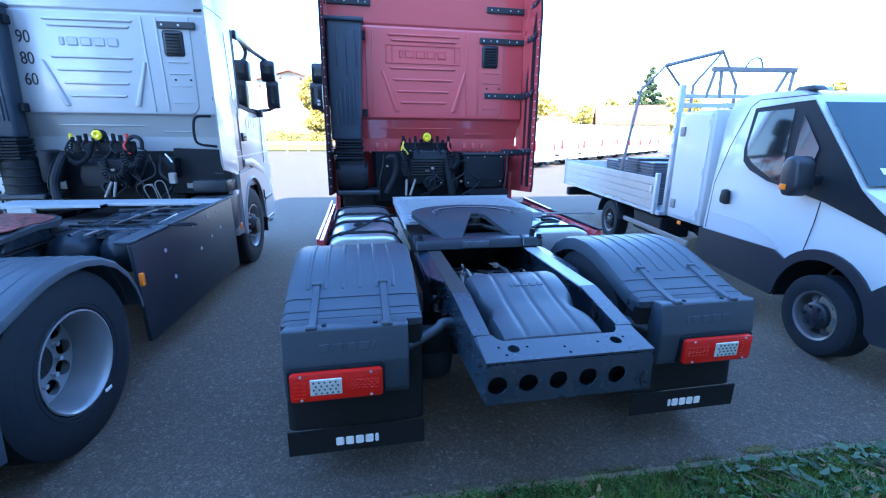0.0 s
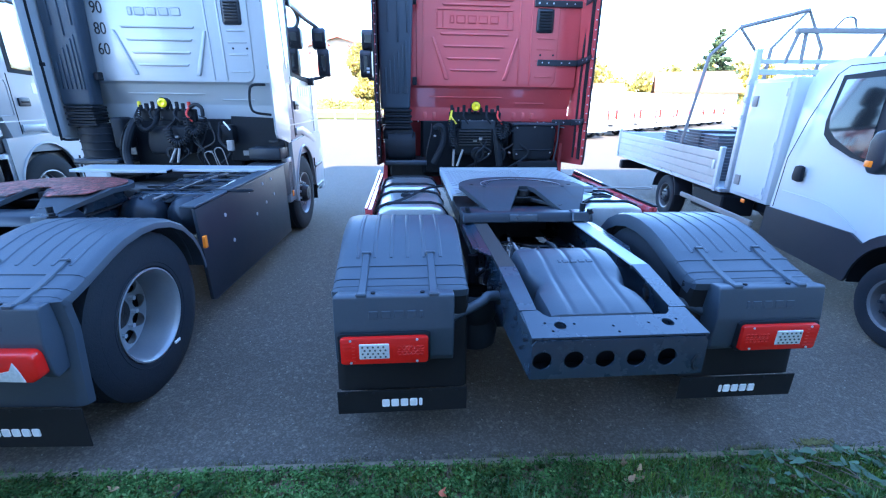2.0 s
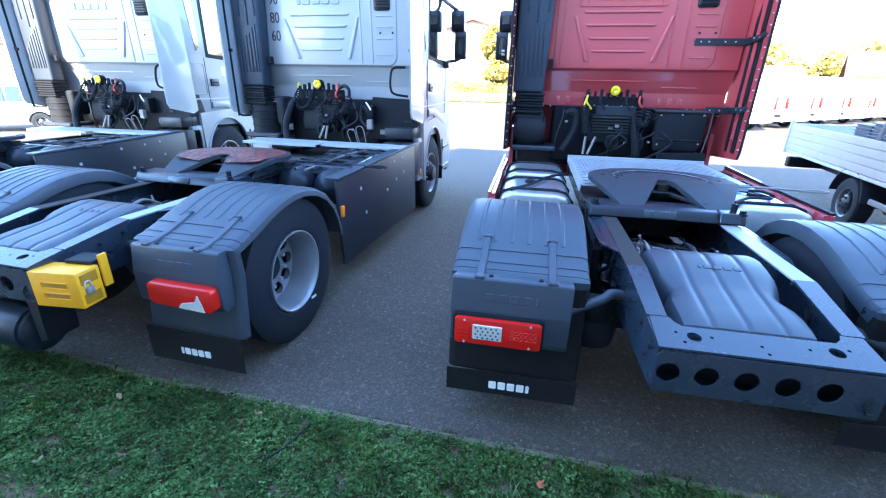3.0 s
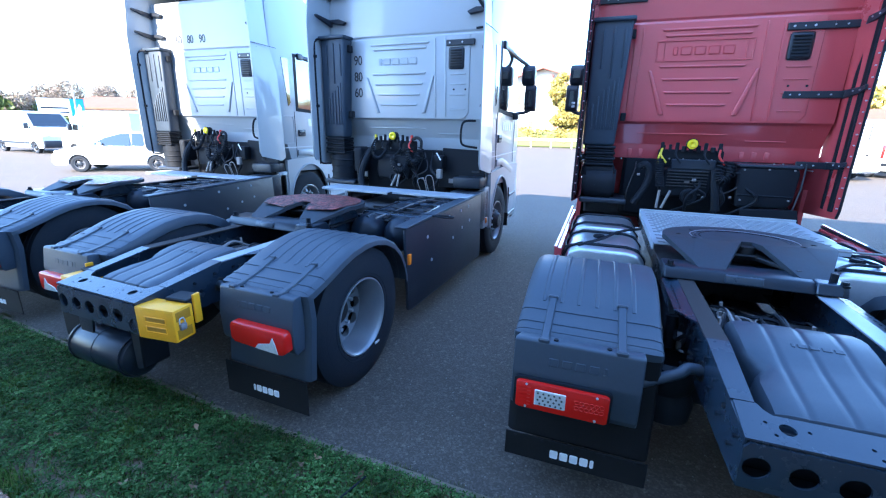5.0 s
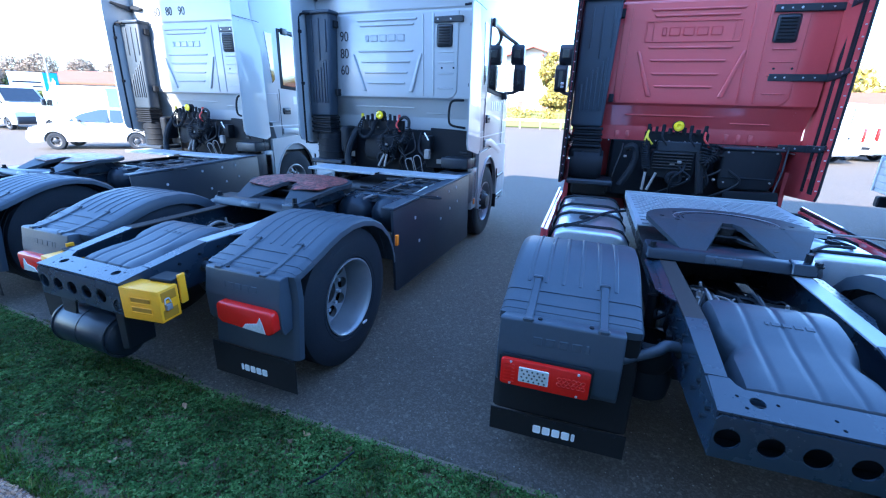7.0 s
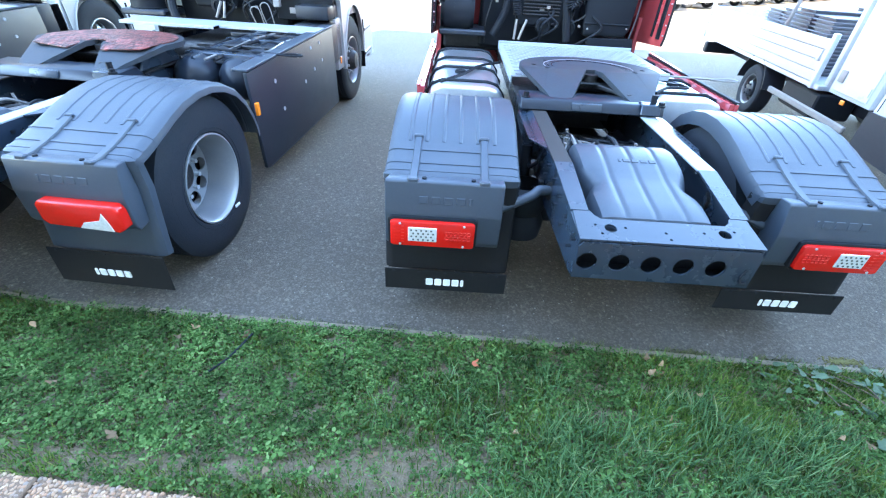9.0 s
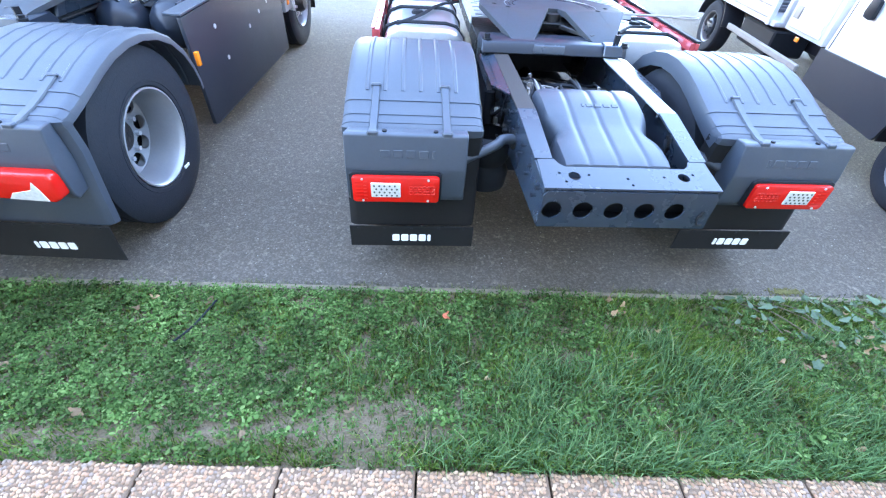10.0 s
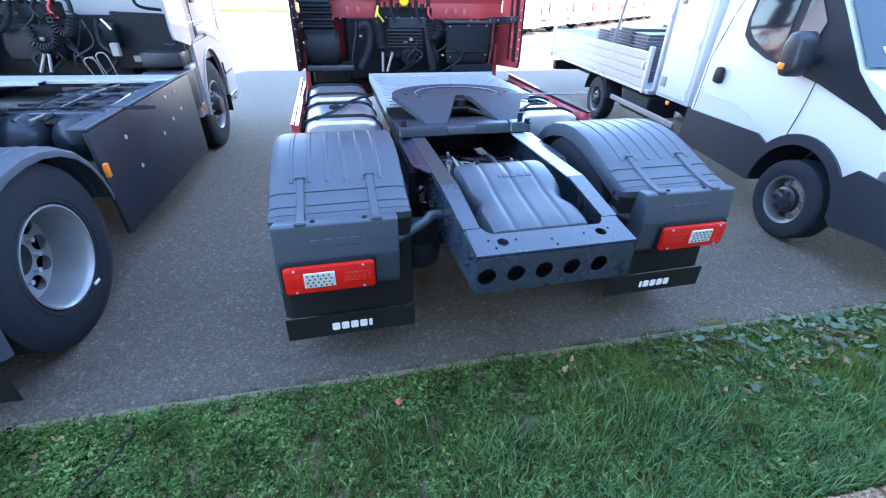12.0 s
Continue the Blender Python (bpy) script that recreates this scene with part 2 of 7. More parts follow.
M["board"] = mat("worn_dropside_metal", (0.44, 0.41, 0.37), 0.5, metal=0.1, var=0.08, second=(0.36, 0.29, 0.22), amount=0.35, sscale=3)
M["intake"] = mat("intake_plastic", (0.030, 0.044, 0.064), 0.5, var=0.12, bump=0.1, bscale=300, second=(0.04, 0.05, 0.066), amount=0.4, sscale=3)
M["galv"] = mat("galvanised", (0.55, 0.57, 0.6), 0.45, metal=0.5, var=0.1, second=(0.42, 0.43, 0.45), amount=0.5, sscale=6)
M["plaster"] = mat("house_plaster", (0.50, 0.47, 0.43), 0.9, var=0.06)
M["terracotta"] = mat("terracotta", (0.17, 0.075, 0.038), 0.9, var=0.3, scale=1, second=(0.11, 0.06, 0.04), amount=0.6, sscale=0.5)
M["beam"] = mat("red_beam", (0.3, 0.07, 0.05), 0.7)
M["bark"] = mat("bark", (0.12, 0.09, 0.06), 0.9, var=0.3, bump=0.7, bscale=20)
M["leaf_green"] = mat("leaf_green", (0.06, 0.09, 0.02), 0.6)
vary_by_island(M["leaf_green"], [(0.0, (0.05, 0.08, 0.02)), (1.0, (0.13, 0.15, 0.03))])
M["leaf_gold"] = mat("leaf_gold", (0.3, 0.22, 0.04), 0.6)
vary_by_island(M["leaf_gold"], [(0.0, (0.14, 0.15, 0.03)), (1.0, (0.42, 0.30, 0.05)), (0.5, (0.30, 0.24, 0.05))])
M["leaf_dark"] = mat("leaf_dark", (0.025, 0.05, 0.02), 0.6)
vary_by_island(M["leaf_dark"], [(0.0, (0.02, 0.04, 0.018)), (1.0, (0.05, 0.075, 0.025))])
M["twig"] = mat("bare_twigs", (0.23, 0.19, 0.15), 0.9, spec=0.05)
M["sign_white"] = mat("sign_white", (0.72, 0.75, 0.8), 0.5, var=0.03)
M["sign_blue"] = mat("sign_blue", (0.02, 0.16, 0.5), 0.5, var=0.05)
M["render"] = mat("building_render", (0.36, 0.34, 0.31), 0.9, var=0.06, second=(0.3, 0.28, 0.26), amount=0.4, sscale=0.6)
M["field"] = mat("field", (0.22, 0.2, 0.09), 0.95, var=0.25, scale=0.4, second=(0.14, 0.15, 0.05), amount=0.7, sscale=0.05)
M["crate"] = mat("grey_crate", (0.15, 0.155, 0.18), 0.6, var=0.1)


# ---------------------------------------------------------------- mesh helpers
def finish(bm, name, material, smooth=35):
    bmesh.ops.recalc_face_normals(bm, faces=bm.faces)
    me = bpy.data.meshes.new(name)
    bm.to_mesh(me)
    bm.free()
    me.polygons.foreach_set("use_smooth", [True] * len(me.polygons))
    me.set_sharp_from_angle(angle=radians(smooth))
    me.materials.append(material)
    return me


def part(name, bm, material, parent=None, label="", at=None, smooth=35):
    """One mesh object, under its thing or part."""
    ob = new(name, bm if isinstance(bm, bpy.types.Mesh) else finish(bm, name, material, smooth))
    if parent is not None:
        ob.parent = parent
    if at is not None:
        ob.matrix_basis = at
    if label:
        ob["label"] = label
    return ob


def thing(name, label, category, at=None, group="", kind=""):
    ob = new(name)
    ob.empty_display_size = 0.2
    if at is not None:
        ob.matrix_basis = at
    return tagged(ob, label, category, group, kind)


def box(x0, x1, y0, y1, z0, z1, bevel=0.0, seg=2, bm=None):
    own = bmesh.new()
    r = bmesh.ops.create_cube(own, size=1)
    for v in own.verts:
        v.co = Vector((x0 + (v.co.x + 0.5) * (x1 - x0), y0 + (v.co.y + 0.5) * (y1 - y0), z0 + (v.co.z + 0.5) * (z1 - z0)))
    if bevel:
        bmesh.ops.bevel(own, geom=own.edges[:], offset=bevel, segments=seg, affect="EDGES", profile=0.5)
    return merge(bm, own)


def merge(bm, own):
    """Adds own to bm, where there is one."""
    if bm is None:
        return own
    me = bpy.data.meshes.new("tmp")
    own.to_mesh(me)
    own.free()
    bm.from_mesh(me)
    bpy.data.meshes.remove(me)
    return bm


def prism(points, x0, x1, bevel=0.0, seg=2, bm=None, axis="x"):
    """A polygon of (y, z) pairs drawn out along x; axis z: of (x, y) pairs along z; axis y: of (x, z) pairs along y."""
    own = bmesh.new()
    put = {"x": lambda p, q, w: (w, p, q), "z": lambda p, q, w: (p, q, w), "y": lambda p, q, w: (p, w, q)}[axis]
    a = [own.verts.new(put(p, q, x0)) for p, q in points]
    b = [own.verts.new(put(p, q, x1)) for p, q in points]
    own.faces.new(a)
    own.faces.new(b[::-1])
    for i in range(len(points)):
        j = (i + 1) % len(points)
        own.faces.new((a[j], a[i], b[i], b[j]))
    bmesh.ops.recalc_face_normals(own, faces=own.faces)
    if bevel:
        bmesh.ops.bevel(own, geom=own.edges[:], offset=bevel, segments=seg, affect="EDGES", profile=0.5, clamp_overlap=True)
    return merge(bm, own)


def holed(outer, holes, thick, put, bm=None):
    """A plate from an outline with holes, both lists of 2D points; put maps (u, v, depth) to the world."""
    own = bmesh.new()
    edges = []
    for ring in [outer, *holes]:
        vs = [own.verts.new((u, v, 0)) for u, v in ring]
        edges += [own.edges.new((vs[i], vs[(i + 1) % len(vs)])) for i in range(len(vs))]
    bmesh.ops.triangle_fill(own, use_beauty=True, use_dissolve=False, edges=edges)
    ext = bmesh.ops.extrude_face_region(own, geom=own.faces[:])
    bmesh.ops.translate(own, vec=(0, 0, thick), verts=[g for g in ext["geom"] if isinstance(g, bmesh.types.BMVert)])
    for v in own.verts:
        v.co = Vector(put(*v.co))
    return merge(bm, own)


def ring_points(cx, cy, r, n=14):
    return [(cx + r * math.cos(2 * math.pi * i / n), cy + r * math.sin(2 * math.pi * i / n)) for i in range(n)]


def cyl(p0, p1, r, seg=16, r2=None, bm=None, bevel=0.0):
    own = bmesh.new()
    p0, p1 = Vector(p0), Vector(p1)
    d = p1 - p0
    bmesh.ops.create_cone(own, cap_ends=True, segments=seg, radius1=r, radius2=r if r2 is None else r2, depth=d.length)
    if bevel:
        bmesh.ops.bevel(own, geom=[ed for ed in own.edges if ed.calc_face_angle(0) > 1.0], offset=bevel, segments=2, affect="EDGES")
    own.transform(Matrix.Translation((p0 + p1) / 2) @ d.to_track_quat("Z", "Y").to_matrix().to_4x4())
    return merge(bm, own)


def tube(points, r, seg=8, bm=None, closed=False):
    """A round bar along points."""
    own = bmesh.new()
    pts = [Vector(p) for p in points]
    n = len(pts)
    rings, up = [], None
    for i, p in enumerate(pts):
        q0 = pts[(i - 1) % n] if closed or i else p
        q1 = pts[(i + 1) % n] if closed or i < n - 1 else p
        d = (q1 - q0).normalized()
        if up is None:
            up = Vector((0, 0, 1)) if abs(d.z) < 0.9 else Vector((1, 0, 0))
        s = d.cross(up).normalized()
        up = s.cross(d).normalized()
        rings.append([own.verts.new(p + r * (math.cos(2 * math.pi * k / seg) * s + math.sin(2 * math.pi * k / seg) * up)) for k in range(seg)])
    for i in range(n if closed else n - 1):
        for k in range(seg):
            own.faces.new((rings[i][k], rings[i][(k + 1) % seg], rings[(i + 1) % n][(k + 1) % seg], rings[(i + 1) % n][k]))
    if not closed:
        own.faces.new(rings[0][::-1])
        own.faces.new(rings[-1])
    return merge(bm, own)


def bend(points, steps=6):
    """A smooth line through points."""
    p = [Vector(q) for q in points]
    p = [2 * p[0] - p[1], *p, 2 * p[-1] - p[-2]]
    out = []
    for i in range(1, len(p) - 2):
        for k in range(steps):
            t = k / steps
            out.append(0.5 * ((2 * p[i]) + (p[i + 1] - p[i - 1]) * t + (2 * p[i - 1] - 5 * p[i] + 4 * p[i + 1] - p[i + 2]) * t * t + (3 * p[i] - p[i - 1] - 3 * p[i + 1] + p[i + 2]) * t ** 3))
    out.append(p[-2])
    return out


def turned(profile, seg=40, bm=None, closed=False):
    """A body turned round the x axis from (x, radius) pairs."""
    own = bmesh.new()
    rings = [[own.verts.new((x, r * math.cos(2 * math.pi * k / seg), r * math.sin(2 * math.pi * k / seg))) for k in range(seg)] for x, r in profile]
    for i in range(len(rings) if closed else len(rings) - 1):
        for k in range(seg):
            own.faces.new((rings[i][k], rings[i][(k + 1) % seg], rings[(i + 1) % len(rings)][(k + 1) % seg], rings[(i + 1) % len(rings)][k]))
    return merge(bm, own)


def sheet(path, profile, thick, bm=None):
    """A moulded sheet: profile of (x, rise) pairs swept along a path of (y, z) points; rise is along the path's normal."""
    own = bmesh.new()
    n = len(path)
    rows = []
    for i, (y, z) in enumerate(path):
        y0, z0 = path[max(0, i - 1)]
        y1, z1 = path[min(n - 1, i + 1)]
        d = Vector((0, y1 - y0, z1 - z0)).normalized()
        nor = Vector((0, d.z, -d.y))
        rows.append([(Vector((x, y, z)) + nor * h, Vector((x, y, z)) + nor * (h - thick)) for x, h in profile])
    top = [[own.verts.new(a) for a, b in r] for r in rows]
    low = [[own.verts.new(b) for a, b in r] for r in rows]
    m = len(profile)
    for i in range(n - 1):
        for k in range(m - 1):
            own.faces.new((top[i][k], top[i][k + 1], top[i + 1][k + 1], top[i + 1][k]))
            own.faces.new((low[i][k + 1], low[i][k], low[i + 1][k], low[i + 1][k + 1]))
    for i in range(n - 1):
        own.faces.new((top[i][0], top[i + 1][0], low[i + 1][0], low[i][0]))
        own.faces.new((top[i + 1][-1], top[i][-1], low[i][-1], low[i + 1][-1]))
    for k in range(m - 1):
        own.faces.new((top[0][k + 1], top[0][k], low[0][k], low[0][k + 1]))
        own.faces.new((top[-1][k], top[-1][k + 1], low[-1][k + 1], low[-1][k]))
    return merge(bm, own)


def words(name, text, size, material, parent, at, depth=0.003):
    cu = bpy.data.curves.new(name, "FONT")
    cu.body, cu.size, cu.extrude, cu.align_x, cu.align_y = text, size, depth, "CENTER", "CENTER"
    tmp = bpy.data.objects.new(name, cu)
    me = bpy.data.meshes.new_from_object(tmp)
    bpy.data.objects.remove(tmp)
    me.materials.append(material)
    return part(name, me, None, parent, at=at)


def badge(width, height, depth, n=5):
    """A row of plain upright bars in place of a maker's name; faces -y, centred."""
    bm = bmesh.new()
    widths = [0.45] + [1.0] * (n - 1)
    total = sum(widths) + 0.22 * (n - 1)
    u = width / total
    x = -width / 2
    for w in widths:
        box(x, x + w * u, -depth, 0.004, -height / 2, height / 2, height * 0.12, 1, bm)
        x += (w + 0.22) * u
    return bm


# ---------------------------------------------------------------- tractor units
AXLE, FRONT_AXLE, BACK_WALL = 0.76, 4.62, 3.75


def tyre_profile(w, r, rim):
    h = w / 2
    return [(-h * 0.80, rim), (-h * 0.95, rim + 0.02), (-h, (r + rim) / 2), (-h * 0.96, r - 0.07), (-h * 0.88, r - 0.02), (-h * 0.8, r), (-h * 0.45, r), (-h * 0.43, r - 0.012), (-h * 0.37, r - 0.012), (-h * 0.35, r),
            (-h * 0.05, r), (-h * 0.03, r - 0.012), (h * 0.03, r - 0.012), (h * 0.05, r), (h * 0.35, r), (h * 0.37, r - 0.012), (h * 0.43, r - 0.012), (h * 0.45, r), (h * 0.8, r), (h * 0.88, r - 0.02),
            (h * 0.96, r - 0.07), (h, (r + rim) / 2), (h * 0.95, rim + 0.02), (h * 0.80, rim)]


def dish(r_out, r_in, x_out, x_in, holes, hole_r, ring_r, bm):
    """A wheel disc with round openings, set back towards its middle."""
    def put(u, v, d):
        rr = math.hypot(u, v)
        t = min(1, max(0, (rr - r_in) / (r_out - r_in)))
        return (x_in + (x_out - x_in) * t * t - d, u, v)
    hs = [ring_points(ring_r * math.cos(2 * math.pi * i / holes), ring_r * math.sin(2 * math.pi * i / holes), hole_r, 12) for i in range(holes)]
    return holed(ring_points(0, 0, r_out, 40), [*hs, ring_points(0, 0, r_in, 24)], 0.012, put, bm)


def truck_wheel(parent, x, y, side, deep):
    """A truck wheel whose outer face looks along side * x; deep: the dished-in rear wheel."""
    face = pose(x, y, 0.515) @ Matrix.Diagonal((side, 1, 1, 1))
    tyre = part("wheel", turned(tyre_profile(0.315, 0.527, 0.292), 48, closed=True), M["rubber"], parent, "black rubber tyre", at=face)
    for rr in (0.335, 0.44):
        part("sidewall_ring", turned([(0.143, rr - 0.006), (0.154, rr), (0.143, rr + 0.006)], 40), M["rubber"], tyre)
    bm = turned([(0.128, 0.296), (0.15, 0.300), (0.152, 0.29), (0.140, 0.280), (0.12, 0.272), (0.02, 0.255), (-0.12, 0.262)], 40)
    if deep:
        dish(0.262, 0.10, -0.062, -0.088, 10, 0.047, 0.207, bm)
    else:
        dish(0.262, 0.13, 0.02, 0.10, 10, 0.040, 0.205, bm)
    part("rim", bm, M["rim"], tyre, "silver steel rim with round hand holes")
    part("brake_drum", turned([(-0.14, 0.0), (-0.14, 0.235), (-0.17, 0.24)], 28), M["grime"], tyre)
    if deep:
        hub = turned([(-0.10, 0.12), (-0.085, 0.105), (-0.06, 0.095), (-0.05, 0.08), (-0.045, 0.0)], 24)
    else:
        hub = turned([(0.09, 0.17), (0.12, 0.135), (0.16, 0.125), (0.2, 0.10), (0.21, 0.0)], 24)
    part("hub", hub, M["grime"], tyre)
    for i in range(10):
        an = 2 * math.pi * (i + 0.5) / 10
        c = Vector(((-0.088 if deep else 0.10), 0.155 * math.cos(an), 0.155 * math.sin(an)))
        part("wheel_nut", cyl(c, c + Vector((0.035, 0, 0)), 0.016, 6), M["galv"], tyre)
    if deep:
        inner = turned(tyre_profile(0.30, 0.507, 0.292), 40, closed=True)
        part("inner_tyre", inner, M["rubber"], tyre, at=pose(-0.345, 0, 0))
        part("wheel_weight", box(0.149, 0.158, 0.14, 0.20, -0.30, -0.28, 0.003), M["lettering"], tyre)
    return tyre


ARCH = [(1.42, 0.60), (1.415, 0.66), (1.38, 0.77), (1.31, 0.89), (1.20, 0.995), (1.06, 1.065), (0.91, 1.10), (0.76, 1.105), (0.61, 1.085), (0.48, 1.048), (0.36, 1.003), (0.27, 0.970), (0.19, 0.945), (0.10, 0.926)]


def mudguard(truck, side, new_lamp):
    """The moulded guard over a rear wheel with the lamp carrier, lamp and flap behind it."""
    mir = Matrix.Diagonal((side, 1, 1, 1))
    inner = [(0.598, -0.085), (0.600, -0.03), (0.612, -0.008), (0.645, 0.0)]
    outer = [(1.242, 0.0), (1.270, -0.006), (1.288, -0.022), (1.295, -0.052)]
    prof = list(inner)
    for k in range(6):
        c = 0.73 + k * 0.09
        prof += [(c - 0.012, 0.0), (c - 0.006, 0.0045), (c + 0.006, 0.0045), (c + 0.012, 0.0)]
    prof += outer
    guard = part("mudguard", sheet(ARCH[:-3], prof, 0.006), M["dusty"], truck, "dusty black plastic rear mudguard", at=mir)
    plain = [(x, h + 0.0012) for x, h in inner + outer]
    part("rear_section", sheet([(0.375, 1.0088), (0.36, 1.003), (0.27, 0.970), (0.19, 0.945), (0.125, 0.930), (0.108, 0.918), (0.112, 0.88)], plain, 0.006), M["dusty"], guard)
    # Flap black on the red tractor only: the shade below its lamp, as colour.
    part("back_panel", sheet([(0.112, 0.89), (0.128, 0.75), (0.108, 0.55), (0.092, 0.35)], [(x, h - 0.004) for x, h in plain], 0.006), M["flap"] if new_lamp else M["dusty"], guard, "rear panel, blackened on the red tractor for the shade under its lamp")
    for y, z in ((0.300, 0.9813), (0.205, 0.9498), (0.145, 0.9346)):
        part("seam_strip", sheet([(y + 0.008, z + 0.0026), (y - 0.008, z - 0.0026)], [(x, h + 0.0035) for x, h in plain], 0.006), M["dusty"], guard)
    for x in (0.785, 1.135):
        strap = sheet([(0.385, 1.0125), (0.36, 1.003), (0.27, 0.970), (0.19, 0.945), (0.10, 0.926), (0.05, 0.922)], [(x - 0.020, 0.004), (x - 0.016, 0.012), (x + 0.016, 0.012), (x + 0.020, 0.004)], 0.008)
        box(x - 0.026, x + 0.026, 0.375, 0.397, 1.016, 1.032, 0.006, 1, strap)
        box(x - 0.026, x + 0.026, 0.030, 0.062, 0.915, 0.941, 0.006, 1, strap)
        part("strap", strap, M["dusty"], guard, "black rubber strap")
    # lamp carrier
    body = prism([(0.115, 0.922), (0.045, 0.930), (0.030, 0.922), (0.004, 0.76), (0.012, 0.60), (0.03, 0.568), (0.13, 0.568), (0.135, 0.75)], 0.685, 1.270, 0.022, 4)
    for v in body.verts:
        if v.co.x > 1.1:
            v.co.x -= 0.20 * max(0, v.co.y - 0.04)
    carrier = part("lamp_carrier", body, M["dusty"], truck, "black plastic lamp carrier behind the wheel", at=mir)
    for x in (0.84, 1.08):
        part("screw", cyl((x, 0.062, 0.92), (x, 0.062, 0.936), 0.011, 8), M["black"], carrier)
    part("relief_badge", badge(0.27, 0.045, 0.005), M["dusty"], carrier, at=pose(0.97, 0.0185, 0.835, -9.5))
    # lamp
    if new_lamp:
        lamp = part("tail_lamp", prism([(0.815, 0.60), (0.83, 0.592), (1.225, 0.592), (1.24, 0.60), (1.24, 0.728), (1.225, 0.737), (0.83, 0.737), (0.815, 0.728)], -0.032, 0.03, 0.006, 2, axis="y"), M["lamp_red"], truck, "red rectangular tail lamp with clear LED window", at=mir)
        part("lamp_frame", prism([(0.803, 0.592), (0.822, 0.578), (1.235, 0.578), (1.254, 0.592), (1.254, 0.738), (1.235, 0.752), (0.822, 0.752), (0.803, 0.738)], -0.012, 0.03, 0.006, 2, axis="y"), M["black"], lamp)
        lens = part("reversing_light", box(1.005, 1.15, -0.036, -0.028, 0.622, 0.706, 0.004, 1), M["lamp_clear"], lamp, "clear square of LEDs")
        cell = finish(cyl((0, -0.034, 0), (0, -0.0385, 0), 0.0055, 6), "led_cell", M["led"])
        for i in range(5):
            for j in range(4):
                part("led_cell", cell, None, lens, at=pose(1.027 + i * 0.025 + (0.006 if j % 2 else -0.004), 0, 0.636 + j * 0.018))
        loop = finish(tube([(0.01 * math.cos(q * 0.785), -0.033, 0.01 * math.sin(q * 0.785)) for q in range(8)], 0.002, 4, None, True), "lens_ring", M["lamp_red"])
        for q in range(12):
            part("lens_ring", loop, None, lamp, at=pose(0.845 + (q % 6) * 0.022, 0, 0.652 + (q // 6) * 0.028))
        fin = finish(box(1.17, 1.225, -0.0345, -0.030, -0.002, 0.002), "lens_rib", M["lamp_red"])
        for q in range(6):
            part("lens_rib", fin, None, lamp, at=pose(0, 0, 0.614 + q * 0.019))
        for sx, sz in ((0.87, 0.725), (1.19, 0.725), (0.87, 0.604), (1.19, 0.604)):
            part("screw", cyl((sx, -0.031, sz), (sx, -0.036, sz), 0.006, 8), M["galv"], lamp)
    else:
        lamp = part("tail_lamp", prism([(0.82, 0.63), (0.85, 0.604), (1.22, 0.590), (1.256, 0.615), (1.256, 0.715), (1.24, 0.742), (0.84, 0.742), (0.82, 0.72)], -0.05, 0.03, 0.02, 3, axis="y"), M["lamp_red"], truck, "rounded red tail lamp with clear wedge", at=mir)
        part("reversing_light", prism([(1.02, 0.606), (1.20, 0.600), (1.185, 0.655), (1.165, 0.705), (1.14, 0.66), (1.05, 0.640)], -0.054, -0.04, 0.003, 1, axis="y"), M["lamp_clear"], lamp, "clear wedge-shaped lens")
    # flap
    low = 0.225 if new_lamp else 0.13
    top = 0.365
    flap = part("mud_flap", box(0.603, 1.290, 0.062, 0.070, low, top, 0.002, 1), M["flap"], truck, "black rubber mud flap with white marking", at=mir)
    part("marking", badge(0.215, 0.046, 0.002), M["lettering"], flap, at=pose(0.95, 0.061, low + 0.062 + (0 if new_lamp else 0.03)))
    for x in (0.66, 0.80, 0.95, 1.10, 1.24):
        part("rivet", cyl((x, 0.058, 0.352), (x, 0.066, 0.352), 0.007, 8), M["black"], flap)


def cab_outline():
    return [(BACK_WALL + 0.10, 3.80), (BACK_WALL + 0.03, 3.775), (BACK_WALL, 3.72), (BACK_WALL, 3.06), (BACK_WALL + 0.012, 3.045), (BACK_WALL + 0.012, 3.03), (BACK_WALL, 3.015), (BACK_WALL, 2.0), (BACK_WALL + 0.03, 1.975), (BACK_WALL + 0.13, 1.745), (BACK_WALL + 0.13, 1.58),
            (BACK_WALL + 0.30, 1.56), (BACK_WALL + 0.45, 1.10), (5.95, 1.02), (6.02, 1.4), (6.0, 1.95), (5.86, 2.15), (5.45, 3.15), (5.05, 3.70), (4.6, 3.80)]


